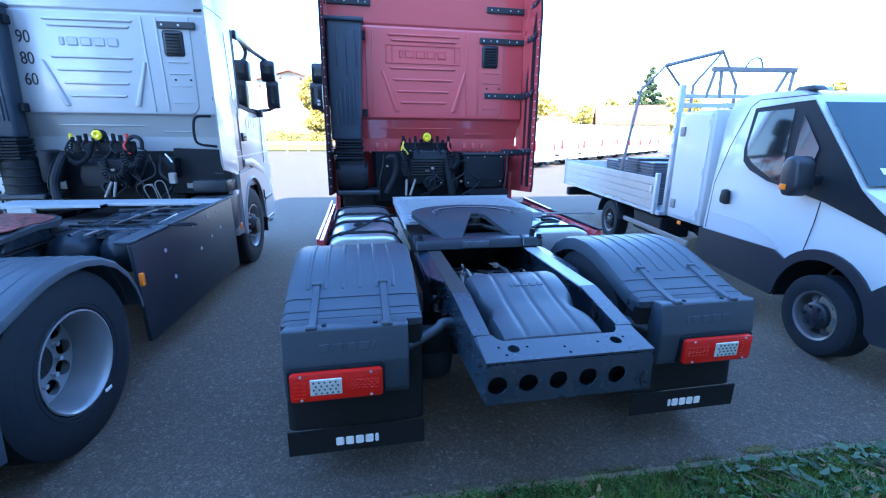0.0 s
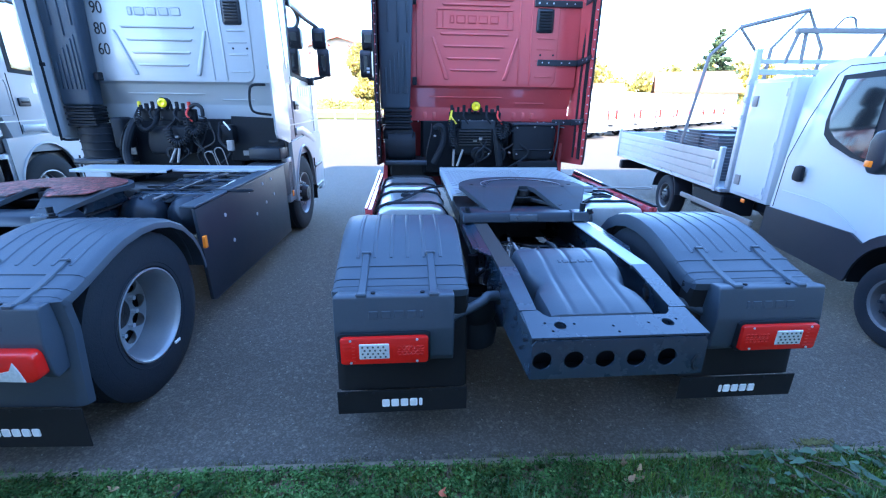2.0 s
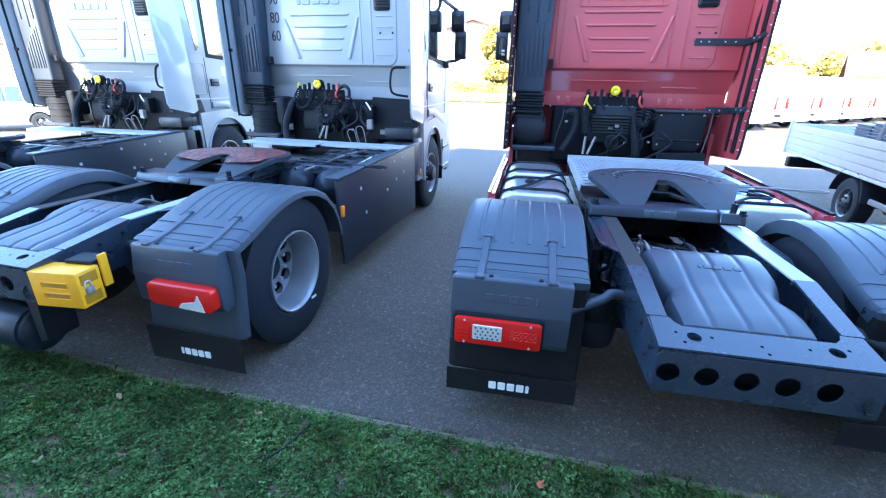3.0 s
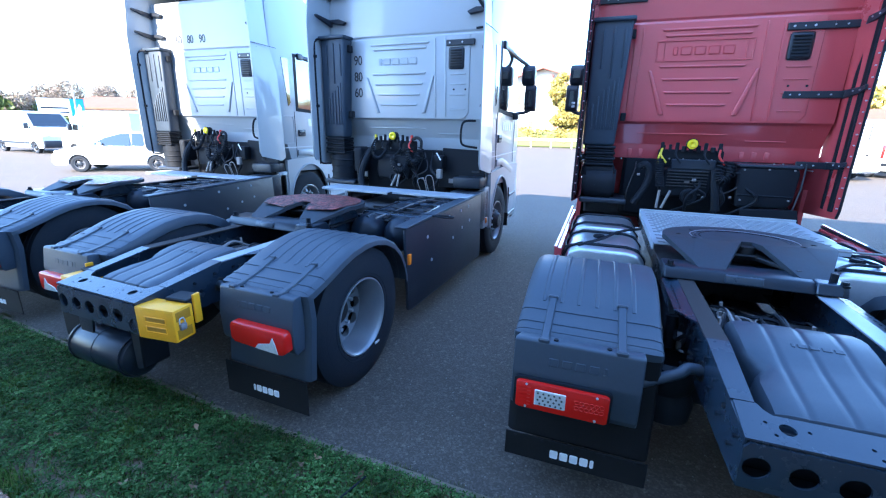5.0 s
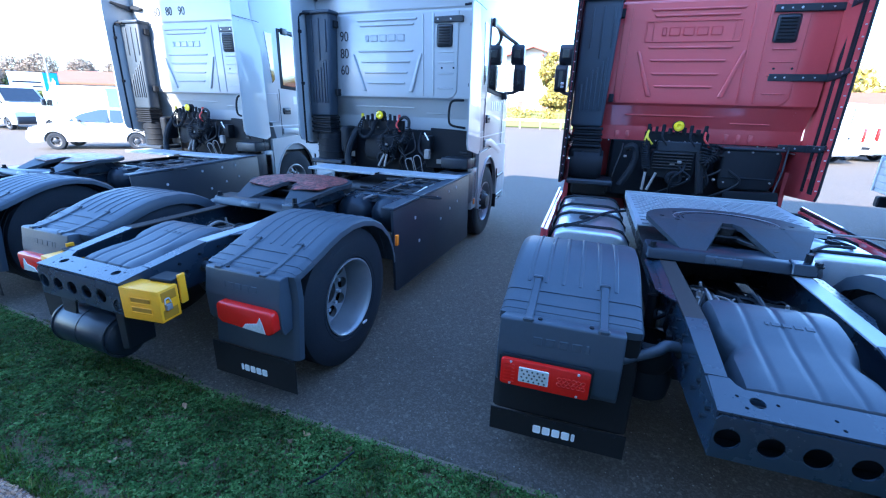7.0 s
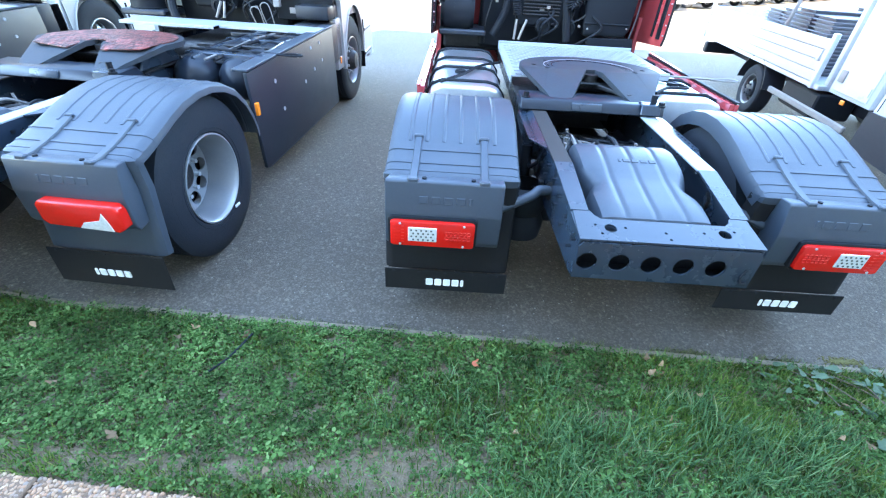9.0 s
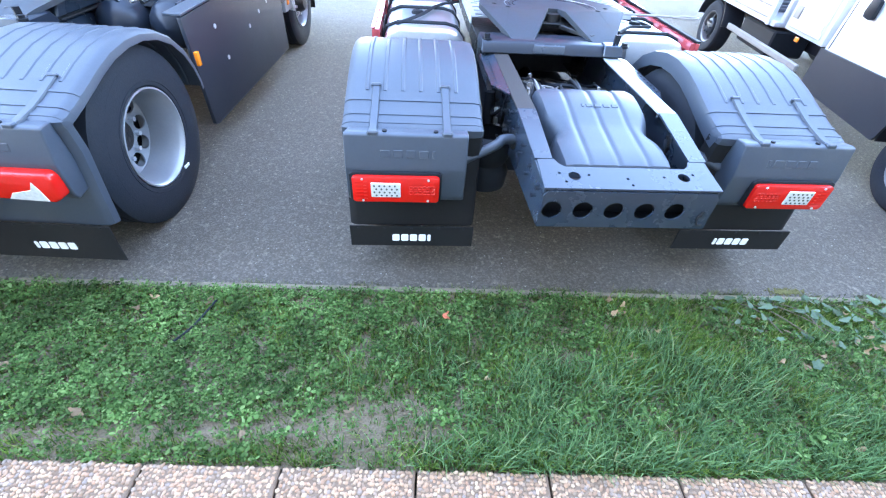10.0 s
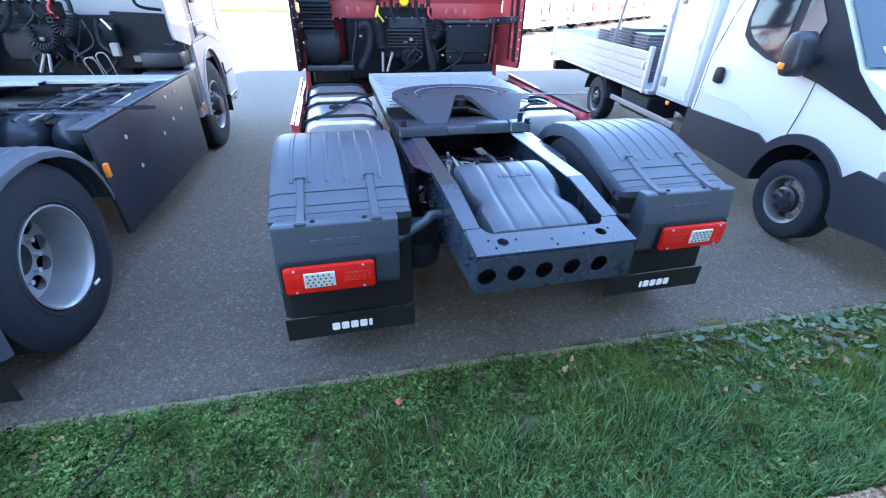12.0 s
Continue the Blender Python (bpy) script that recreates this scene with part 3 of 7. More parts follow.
def wall_relief(cab, paint, red):
    """Pressed ribs, frame and maker's mark on the back wall."""
    y = BACK_WALL
    field = [(-0.78, 3.02), (-0.78, 2.03), (-0.74, 1.995), (0.84, 1.995), (0.90, 2.02), (0.94, 2.08), (0.94, 3.02)]
    part("raised_field", prism(field, y - 0.012, y + 0.01, 0.010, 3, axis="y"), paint, cab)
    for z, x0, x1 in [(2.945, -0.52, 0.38), (2.885, -0.48, 0.34), (2.575, -0.50, 0.33), (2.445, -0.46, 0.29), (2.31, -0.42, 0.25), (2.18, -0.38, 0.21)]:
        part("pressed_rib", prism([(x0, z + 0.012), (x1, z + 0.012), (x1 - 0.02, z - 0.014), (x0 + 0.02, z - 0.014)], y - 0.026, y, 0.010, 3, axis="y"), paint, cab)
    for x0, z0, x1, z1 in ((-0.60, 2.54, -0.44, 2.07), (0.42, 2.54, 0.27, 2.07)):
        part("pressed_rib", prism([(x0, z0), (x0 + 0.035, z0), (x1 + 0.055, z1), (x1, z1)], y - 0.034, y, 0.013, 3, axis="y"), paint, cab)
    for x in (0.455, 0.60):
        part("pressed_rib", prism([(x - 0.012, 2.99), (x + 0.012, 2.99), (x + 0.030, 2.02), (x + 0.006, 2.02)], y - 0.022, y, 0.008, 2, axis="y"), paint, cab)
    for z in (2.55, 2.43, 2.30, 2.12):
        part("pressed_rib", box(0.68, 0.89, y - 0.022, y, z - 0.008, z + 0.008, 0.006, 2), paint, cab)
    part("relief_badge", badge(0.58, 0.088, 0.010), paint, cab, at=pose(-0.09, y - 0.010, 2.73))
    if red:
        fr = bmesh.new()
        for x0, x1, z0, z1 in ((-0.53, 0.36, 2.625, 2.64), (-0.53, 0.36, 2.825, 2.84), (-0.545, -0.53, 2.625, 2.84), (0.36, 0.375, 2.625, 2.84), (-0.47, -0.46, 2.64, 2.825), (0.30, 0.31, 2.64, 2.825)):
            box(x0, x1, y - 0.022, y - 0.005, z0, z1, 0.004, 1, bm=fr)
        part("badge_frame", fr, paint, cab)
        part("pressed_rib", prism([(-0.70, 2.99), (-0.685, 2.99), (-0.70, 2.03), (-0.715, 2.03)], y - 0.020, y, 0.006, 2, axis="y"), paint, cab)
    part("lower_rib", box(-0.62, 0.30, y + 0.066, y + 0.11, 1.862, 1.876, 0.005, 1), paint, cab)
    part("lower_rib", box(0.48, 0.86, y + 0.092, y + 0.13, 1.80, 1.812, 0.005, 1), paint, cab)
    for x in (-0.70, -0.58, 0.46, 0.58, 0.70) if red else ():
        part("hem_notch", box(x, x + 0.05, y + 0.122, y + 0.14, 1.60, 1.69, 0.008, 2), paint, cab)
    for x in (0.73, 0.89):
        part("drain_plug", cyl((x, y - 0.018, 2.365), (x, y + 0.01, 2.365), 0.012, 10), M["black"], cab)
    vent = part("cab_vent", box(0.655, 0.865, y - 0.028, y + 0.01, 2.605, 2.87, 0.03, 3), M["plastic"], cab, "black slatted air vent")
    for k in range(7):
        part("slat", box(0.685, 0.835, y - 0.042, y - 0.026, 2.632 + k * 0.032, 2.648 + k * 0.032, 0.004, 1), M["black"], vent)
    part("bracket_plate", box(0.62, 1.0, y - 0.034, y + 0.005, 2.885, 2.955, 0.006, 1), M["plastic"], cab)
    for x in (0.67, 0.84):
        part("plate_bolt", cyl((x, y - 0.042, 2.92), (x, y - 0.03, 2.92), 0.011, 8), M["galv"], cab)


def side_fairing(truck, side, paint, red):
    mir = Matrix.Diagonal((side, 1, 1, 1))
    bm = bmesh.new()
    outline = [(3.33, 1.16), (3.36, 1.09), (4.20, 1.03), (4.24, 1.60), (3.92, 1.66), (3.92, 3.95), (3.42, 3.93), (3.35, 3.86), (3.325, 3.2)]
    if not red:
        outline = [(3.33, 1.47), (3.37, 1.40), (3.80, 1.31), (3.92, 1.35), (3.92, 3.95), (3.42, 3.93), (3.35, 3.86), (3.325, 3.2)]
    holed(outline, [], 0.02, lambda u, v, d: (1.262 - d - 0.10 * max(0, (v - 3.0)) ** 2 - 0.05 * max(0, u - 3.6), u, v), bm)
    ob = part("side_fairing", bm, paint, truck, "painted side fairing at the back of the cab", at=mir)
    if red:
        part("edge_trim", tube([(1.253 - 0.10 * max(0, z - 3.0) ** 2, yy, z) for yy, z in ((3.355, 1.10), (3.33, 1.17), (3.326, 2.0), (3.322, 2.6), (3.322, 3.2), (3.333, 3.5), (3.35, 3.86), (3.41, 3.925))], 0.013, 6), M["black"], ob, "black rubber edge trim")
    if red:
        part("lining_strip", box(1.222, 1.243, 3.42, 3.50, 1.15, 3.2, 0.004, 1), M["black"], ob)
        part("lining_strip", box(1.222, 1.243, 3.60, 3.66, 1.15, 3.2, 0.004, 1), M["black"], ob)
    else:
        part("lining_strip", tube(bend([(1.10, 3.50, 3.02), (1.225, 3.47, 3.0), (1.228, 3.44, 2.8), (1.228, 3.44, 1.5), (1.225, 3.46, 1.36), (1.10, 3.52, 1.35)]), 0.014, 6), M["black"], ob, "bent black tube")
        part("panel_seam", tube([(1.264, 3.335, 3.03), (1.262, 3.6, 3.03), (1.248, 3.88, 3.03)], 0.004, 5), M["black"], ob)
        for z in (2.15, 2.8):
            part("tube_clamp", box(1.20, 1.245, 3.42, 3.46, z - 0.02, z + 0.02, 0.005, 1), M["black"], ob)
    rv = finish(cyl((1.226, 3.345, 0), (1.266, 3.345, 0), 0.006, 6), "rivet", M["galv"])
    for k in range(20 if red else 0):
        part("rivet", rv, None, ob, at=pose(0, 0, 1.2 + k * 0.1))
    heights = ((1.58, 2.28, 2.92, 3.27, 3.6) if side > 0 else (1.58, 3.27, 3.6)) if red else (3.27, 3.6)
    for z in heights:
        if red:
            st = prism([(3.76, z - 0.04), (3.76, z + 0.04), (3.45, z + 0.05), (3.36, z + 0.065), (3.36, z + 0.02), (3.45, z - 0.01)], 1.205, 1.225, 0.004, 1)
            box(0.70 if z > 2 else 0.95, 1.215, 3.725, 3.75, z - 0.035, z + 0.035, 0.006, 1, st)
        else:
            st = prism([(3.75, z - 0.06), (3.75, z + 0.02), (3.40, z + 0.045), (3.40, z + 0.015), (3.6, z - 0.03)], 1.13, 1.17, 0.006, 1)
            prism([(1.17, z + 0.03), (1.17, z - 0.01), (0.93, z - 0.05), (0.89, z - 0.01), (1.0, z + 0.03)], 3.70, 3.752, 0.008, 1, st, "y")
        stay = part("stay", st, M["plastic"], ob, "black bracket")
        if red:
            for q in (0.76, 0.84, 1.0, 1.1):
                part("bolt", cyl((q, 3.715, z), (q, 3.73, z), 0.008, 8), M["galv"], stay)
            for q in (3.44, 3.56):
                part("bolt", cyl((1.198, q, z + 0.02), (1.21, q, z + 0.02), 0.008, 8), M["galv"], stay)
    return ob


def cab_side(cab, paint, side, red):
    """Door, window, mirror, sill and wheel arch on one flank."""
    mir = Matrix.Diagonal((side, 1, 1, 1))
    arch = [(FRONT_AXLE + 0.61 * math.cos(radians(t)), 0.53 + 0.67 * math.sin(radians(t))) for t in range(0, 181, 12)]
    skirt = [(5.95, 0.42), (6.0, 1.30), (5.3, 1.33), (4.9, 1.33), (3.98, 1.30), (3.98, 0.62), (4.01, 0.53)] + arch[::-1] + [(5.40, 0.42)]
    sk = part("side_skirt", holed(skirt, [], 0.05, lambda u, v, d: (1.235 - d - 0.03 * max(0, v - 1.0), u, v)), paint, cab, at=mir)
    part("arch_liner", sheet([(y, z - 0.004) for y, z in arch], [(0.82, 0.0), (1.19, 0.0)], 0.01), M["black"], sk)
    part("arch_lip", tube([(1.238 - 0.03 * max(0, z - 1.0), y, z) for y, z in arch], 0.016, 6), paint, sk)
    part("arch_flap", box(1.02, 1.25, 5.24, 5.27, 0.30, 0.95, 0.006, 1), M["flap"], sk, "black flap ahead of the wheel")
    for k in range(2):
        part("entry_step", prism([(5.32, 0.45 + k * 0.33), (5.32, 0.50 + k * 0.33), (5.85, 0.50 + k * 0.33), (5.85, 0.45 + k * 0.33)], 1.16, 1.25, 0.01, 1), M["plastic"], sk)
    win = [(4.42, 2.16), (5.62, 2.10), (5.36, 2.82), (5.15, 2.98), (4.42, 2.98)]
    part("window_frame", prism([(4.36, 2.11), (5.68, 2.05), (5.42, 2.84), (5.18, 3.03), (4.36, 3.03)], 1.19, 1.206, 0.004, 1), M["black"], cab, "black window surround", at=mir)
    part("side_window", prism(win, 1.196, 1.212, 0.004, 1), M["window"], cab, "dark side window", at=mir)
    rear = [(4.04, 2.93), (4.22, 2.93), (4.22, 2.24), (4.15, 2.18)]
    part("rear_window", prism(rear, 1.196, 1.208, 0.004, 1), M["window"], cab, at=mir)
    for y in (4.30, 5.62):
        part("door_gap", box(1.197, 1.2045, y, y + 0.010, 1.34, 2.1), M["black"], cab, at=mir)
    handle = part("door_handle", box(1.19, 1.225, 4.38, 4.58, 1.69, 1.80, 0.014, 2), M["plastic"], cab, "black recessed door handle", at=mir)
    part("key_pull", box(1.222, 1.232, 4.41, 4.55, 1.735, 1.76, 0.005, 1), M["black"], handle)
    part("locker_door", tube([(1.2035, y, z) for y, z in ((3.98, 2.02), (4.24, 2.02), (4.26, 1.96), (4.26, 1.58), (3.98, 1.58))], 0.005, 5), M["galv"], cab, at=mir)
    part("trim_line", box(1.197, 1.2055, 3.94, 5.9, 1.50, 1.512), M["galv"], cab, at=mir)
    part("door_sweep", prism([(4.32, 1.36), (4.62, 1.36), (4.95, 1.28), (5.55, 1.12), (5.60, 1.16), (5.60, 1.24), (5.0, 1.40), (4.7, 1.46), (4.32, 1.46)], 1.20, 1.228, 0.012, 2), paint, cab, at=mir)
    for k in range(5):
        part("side_mark", box(1.2005, 1.2042, 4.70 + 0.15 * k, 4.80 + 0.15 * k, 1.86, 1.99, 0.001, 1), M["galv"], cab, at=mir)
    if red:
        mir = mir @ pose(0.20, 0, 0)
    shell = prism([(5.54, 2.20), (5.53, 2.50), (5.56, 2.57), (5.70, 2.56), (5.75, 2.46), (5.75, 2.26), (5.69, 2.17), (5.58, 2.16)], 1.37, 1.575, 0.065, 5)
    mirror = part("wing_mirror", shell, M["plastic"], cab, "large black double wing mirror", at=mir)
    part("upper_shell", prism([(5.52, 2.63), (5.51, 2.80), (5.55, 2.86), (5.70, 2.85), (5.74, 2.76), (5.73, 2.60), (5.67, 2.555), (5.56, 2.56)], 1.30, 1.535, 0.065, 5), M["plastic"], mirror)
    part("mirror_glass", box(1.435, 1.51, 5.526, 5.536, 2.24, 2.48, 0.004, 1), M["window"], mirror)
    part("mirror_glass", box(1.36, 1.475, 5.507, 5.516, 2.66, 2.78, 0.004, 1), M["window"], mirror)
    for k in range(2):
        part("warning_lamp", box(1.405, 1.46, 5.51, 5.524, 2.225 + 0.05 * k, 2.26 + 0.05 * k, 0.006, 1), M["lamp_clear"] if red else M["plastic"], mirror)
    if not red:
        part("mirror_arm", tube(bend([(1.19, 4.55, 2.99), (1.22, 4.95, 2.97), (1.27, 5.32, 2.93), (1.36, 5.58, 2.88), (1.44, 5.62, 2.82)]), 0.032, 8), M["plastic"], mirror)
        part("arm_joint", box(1.17, 1.24, 4.48, 4.62, 2.95, 3.05, 0.015, 2), M["plastic"], mirror)
    part("mirror_spine", tube(bend([(1.42, 5.64, 2.84), (1.48, 5.66, 2.5), (1.46, 5.64, 2.18)]), 0.03, 8), M["plastic"], mirror)
    part("mirror_foot", tube(bend([(1.17, 5.5, 2.10), (1.26, 5.58, 2.13), (1.38, 5.62, 2.15), (1.48, 5.62, 2.19)]), 0.026, 8), M["plastic"], mirror)
    part("foot_block", box(1.17, 1.29, 5.44, 5.58, 2.03, 2.14, 0.02, 2), M["plastic"], mirror)


def helix(path, turns, rad, r):
    """A coiled hose round a bent line."""
    pts = bend(path, 40)
    n = len(pts)
    out = []
    steps = turns * 9
    for i in range(steps + 1):
        f = i / steps * (n - 1)
        k = min(n - 2, int(f))
        p = pts[k].lerp(pts[k + 1], f - k)
        d = (pts[k + 1] - pts[k]).normalized()
        s = d.cross(Vector((0, 1, 0))).normalized()
        u = s.cross(d)
        an = 2 * math.pi * i / 9
        out.append(p + rad * (math.cos(an) * s + math.sin(an) * u))
    return tube(out, r, 5)


def cab_back(truck, red):
    """Air intake, couplings, coiled hoses and black housings behind the cab."""
    o = -0.06 if red else -0.11
    black, grime = M["black"], M["grime"]
    taper = box(-1.21, -0.84, 3.54, 3.74, 1.72, 3.05, 0.035, 3)
    for v in taper.verts:
        if v.co.x > -1.0:
            v.co.x += 0.05 * min(1, max(0, (v.co.z - 2.45) / 0.5)) - 0.02
    snorkel = part("air_intake", taper, M["intake"], truck, "tall black air intake")
    for x, z0, z1 in [(-1.10, 2.55, 2.95), (-0.99, 2.45, 2.97), (-0.88, 2.55, 2.95), (-1.14, 1.9, 2.18), (-1.09, 1.9, 2.26), (-1.04, 1.9, 2.33), (-0.99, 1.9, 2.36), (-0.94, 1.9, 2.42), (-0.90, 1.9, 2.46)]:
        part("groove_rib", box(x - 0.010, x + 0.010, 3.526, 3.545, z0, z1, 0.006, 2), M["intake"], snorkel)
    part("cap", box(-1.225, -0.79, 3.51, 3.74, 3.02, 3.065, 0.015, 2), M["intake"], snorkel)
    for z in (2.86, 2.0):
        part("intake_clip", box(-0.83, -0.775, 3.62, 3.70, z, z + 0.09, 0.008, 1), black, snorkel)
    for k in range(7):
        part("bellows_fold", box(-1.17 + 0.012 * (k % 2), -0.84 - 0.012 * (k % 2), 3.50 + 0.012 * (k % 2), 3.74, 1.50 + k * 0.032, 1.528 + k * 0.032, 0.008, 1), black, snorkel)
    if red:
        part("filter_housing", cyl((-1.17, 3.66, 1.29), (-0.80, 3.66, 1.29), 0.205, 26, bevel=0.04), black, truck, "black air filter housing")
        part("filter_band", cyl((-1.05, 3.66, 1.29), (-1.02, 3.66, 1.29), 0.212, 26, bevel=0.004), black, truck)
        part("filter_box", box(-1.19, -0.82, 3.52, 3.80, 1.34, 1.51, 0.05, 3), black, truck)
    else:
        part("filter_housing", cyl((-0.96, 3.68, 1.06), (-0.96, 3.68, 1.51), 0.20, 24, bevel=0.03), black, truck, "black round air filter housing")
        for k in range(4):
            ring = [(-0.96 + 0.203 * math.cos(radians(t)), 3.68 + 0.203 * math.sin(radians(t)), 1.14 + k * 0.09) for t in range(0, 360, 15)]
            part("filter_band", tube(ring, 0.008, 6, closed=True), black, truck)
        part("side_housing", box(-0.74, -0.60, 3.56, 3.80, 1.24, 1.60, 0.04, 3), black, truck)
    # Block added in black to fill the dark space under the cab wall.
    part("engine_bay", box(-0.72, 0.62, 3.87, 4.3, 0.90, 1.60, 0.03, 1), black, truck)
    part("filter_bracket", box(-1.18, -0.66, 3.45, 3.85, 1.07, 1.13, 0.015, 1), M["plastic"], truck)
    if red:
        lid = prism([(0.44, 1.12), (0.42, 1.20), (0.40, 1.50), (0.43, 1.55), (0.93, 1.56), (0.965, 1.50), (0.95, 1.20), (0.90, 1.12)], 3.56, 3.84, 0.03, 3, axis="y")
        bat = part("battery_box", lid, black, truck, "black plastic battery housing")
        part("box_flange", box(0.40, 0.97, 3.545, 3.86, 1.545, 1.575, 0.01, 1), M["plastic"], bat)
        part("box_rib", box(0.43, 0.94, 3.548, 3.57, 1.245, 1.262, 0.006, 1), black, bat)
        for x, z in ((0.46, 1.52), (0.90, 1.53), (0.90, 1.22), (0.47, 1.20), (0.68, 1.53)):
            part("bolt", cyl((x, 3.54, z), (x, 3.556, z), 0.010, 8), M["rack_steel"], bat)
        part("box_bracket", tube([(0.99, 3.56, 1.60), (0.985, 3.55, 1.35), (0.95, 3.54, 1.12)], 0.009, 6), M["plastic"], bat)
        part("mud_shield", prism([(0.50, 0.98), (0.47, 1.11), (0.98, 1.13), (1.02, 0.98)], 3.50, 3.53, 0.006, 1, axis="y"), black, truck)
    # coupling carrier
    car = part("coupling_carrier", box(o - 0.32, o + 0.33, 3.66, 3.72, 1.56, 1.70, 0.015, 2), black, truck, "black bracket with couplings")
    for x in (o - 0.20, o - 0.06, o + 0.10, o + 0.22):
        part("bolt", cyl((x, 3.652, 1.60), (x, 3.665, 1.60), 0.009, 8), M["rack_steel"], car)
    bits = random.Random(12 if red else 13)
    for k in range(9):
        x = o - 0.28 + 0.07 * k
        part("connector", cyl((x, 3.64, 1.68), (x, 3.64, 1.73 + bits.uniform(0, 0.04)), bits.uniform(0.014, 0.026), 10, bevel=0.004), black, car)
    part("gear_block", prism([(o - 0.24, 1.18), (o - 0.27, 1.30), (o - 0.22, 1.50), (o + 0.22, 1.50), (o + 0.27, 1.32), (o + 0.24, 1.18)], 3.60, 3.84, 0.03, 3, axis="y"), black, truck)
    for k in range(6 if red else 0):
        part("cooling_fin", box(o - 0.20, o + 0.20, 3.575, 3.61, 1.30 + k * 0.033, 1.312 + k * 0.033, 0.003, 1), grime, truck)
    part("pump_cap", turned([(-0.05, 0.085), (0.02, 0.085), (0.03, 0.075), (0.03, 0.05), (0.015, 0.045), (0.015, 0.0)], 20), black, truck, at=pose(o + 0.04, 3.585, 1.20, 0, 0, -90))
    part("type_plate", box(o - 0.02, o + 0.03, 3.594, 3.601, 1.345, 1.365, 0.002, 1), M["rack_steel"], truck)
    lampw = part("work_lamp", cyl((o, 3.60, 1.765), (o, 3.70, 1.765), 0.055, 20, bevel=0.012), black, truck, "round work lamp with yellow lens")
    part("yellow_lens", turned([(0, 0.0), (0.012, 0.03), (0.006, 0.05), (-0.01, 0.056)], 20), M["yellow_lens"], lampw, "yellow lens", at=pose(o, 3.592, 1.765, 0, 0, -90))
    part("lamp_ring", tube([(o + 0.058 * math.cos(radians(t)), 3.60, 1.765 + 0.058 * math.sin(radians(t))) for t in range(0, 360, 20)], 0.005, 6, closed=True), black, lampw)
    part("lamp_arm", box(o - 0.015, o + 0.015, 3.66, 3.70, 1.68, 1.74, 0.004, 1), black, lampw)
    for i, (x, m) in enumerate([(o - 0.29, "cable_yellow"), (o + 0.28, "cable_red"), (o - 0.14, "black"), (o + 0.14, "black")]):
        part("coupling", cyl((x, 3.64, 1.70), (x, 3.64, 1.78), 0.020, 10, bevel=0.005), M["black" if i < 2 and red else m], car, {"cable_yellow": "coupling with yellow band", "cable_red": "coupling with red band"}.get(m, ""))
        neck = M["cable_yellow" if i == 0 and red else "cable_red" if i == 1 else "black"]
        part("coupling_neck", tube(bend([(x, 3.62, 1.71), (x - 0.01, 3.57, 1.64), (x + 0.05, 3.56, 1.56)]), 0.011, 8), neck, car)
        if i == 0:
            part("coupling_neck", tube(bend([(x, 3.62, 1.71), (x - 0.03, 3.57, 1.62), (x - 0.035, 3.56, 1.55)]), 0.011, 8), neck, car)
    if red:
        loops = [[(-0.37, 3.57, 1.60), (-0.355, 3.53, 1.46), (-0.33, 3.51, 1.30)], [(0.25, 3.57, 1.60), (0.23, 3.53, 1.46), (0.26, 3.51, 1.40), (0.32, 3.53, 1.46), (0.33, 3.57, 1.58)]]
        for pts in ([(-0.56, 3.60, 1.50), (-0.50, 3.57, 1.53), (-0.45, 3.57, 1.46), (-0.47, 3.56, 1.30), (-0.58, 3.55, 1.08)], [(0.20, 3.62, 1.50), (0.22, 3.56, 1.30), (0.26, 3.55, 1.06)]):
            part("lift_post", tube(bend(pts), 0.042, 10), black, truck)
        part("cross_plate", box(-0.24, 0.20, 3.60, 3.64, 1.49, 1.60, 0.01, 1), M["plastic"], truck)
        for x0, x1 in ((-0.33, -0.34), (-0.22, -0.29)):
            part("hydraulic_rod", tube([(x0, 3.50, 1.26), (x1, 3.48, 1.06)], 0.014, 8), M["rack_steel"], truck)
    else:
        def sh(pts):
            return [(x + o, y, z) for x, y, z in pts]
        loops = [sh([(0.03, 3.56, 1.49), (0.06, 3.54, 1.36), (0.15, 3.53, 1.31), (0.25, 3.54, 1.36), (0.28, 3.56, 1.49)]), sh([(0.28, 3.56, 1.62), (0.30, 3.53, 1.49), (0.37, 3.52, 1.43), (0.44, 3.53, 1.49), (0.46, 3.56, 1.62)])]
        for pts, r in (([(0.14, 3.62, 1.70), (0.12, 3.58, 1.58), (0.03, 3.56, 1.49)], 0.012), ([(0.46, 3.56, 1.62), (0.45, 3.58, 1.71), (0.38, 3.60, 1.75), (0.30, 3.62, 1.72)], 0.022), ([(0.24, 3.62, 1.70), (0.26, 3.58, 1.60), (0.28, 3.56, 1.49)], 0.012)):
            part("hose", tube(bend(sh(pts)), r, 8), black, truck)
        part("corrugated_hose", helix(sh([(-0.30, 3.62, 1.68), (-0.29, 3.56, 1.52), (-0.22, 3.54, 1.46), (-0.14, 3.55, 1.49), (-0.09, 3.58, 1.58), (-0.08, 3.62, 1.68)]), 34, 0.022, 0.007), black, truck, "black corrugated hose")
        for x0, x1 in ((0.02, -0.06), (0.06, 0.03)):
            part("hydraulic_rod", tube([(x0, 3.48, 1.26), (x1, 3.46, 1.10)], 0.014, 8), M["rack_steel"], truck)
        # Black sheet in place of the shaded void below the cab wall.
        part("dark_panel", prism([(0.50, 1.08), (0.50, 1.36), (0.56, 1.40), (0.56, 1.62), (1.14, 1.60), (1.18, 1.30), (1.18, 1.08)], 3.80, 3.84, 0.01, 1, axis="y"), black, truck)
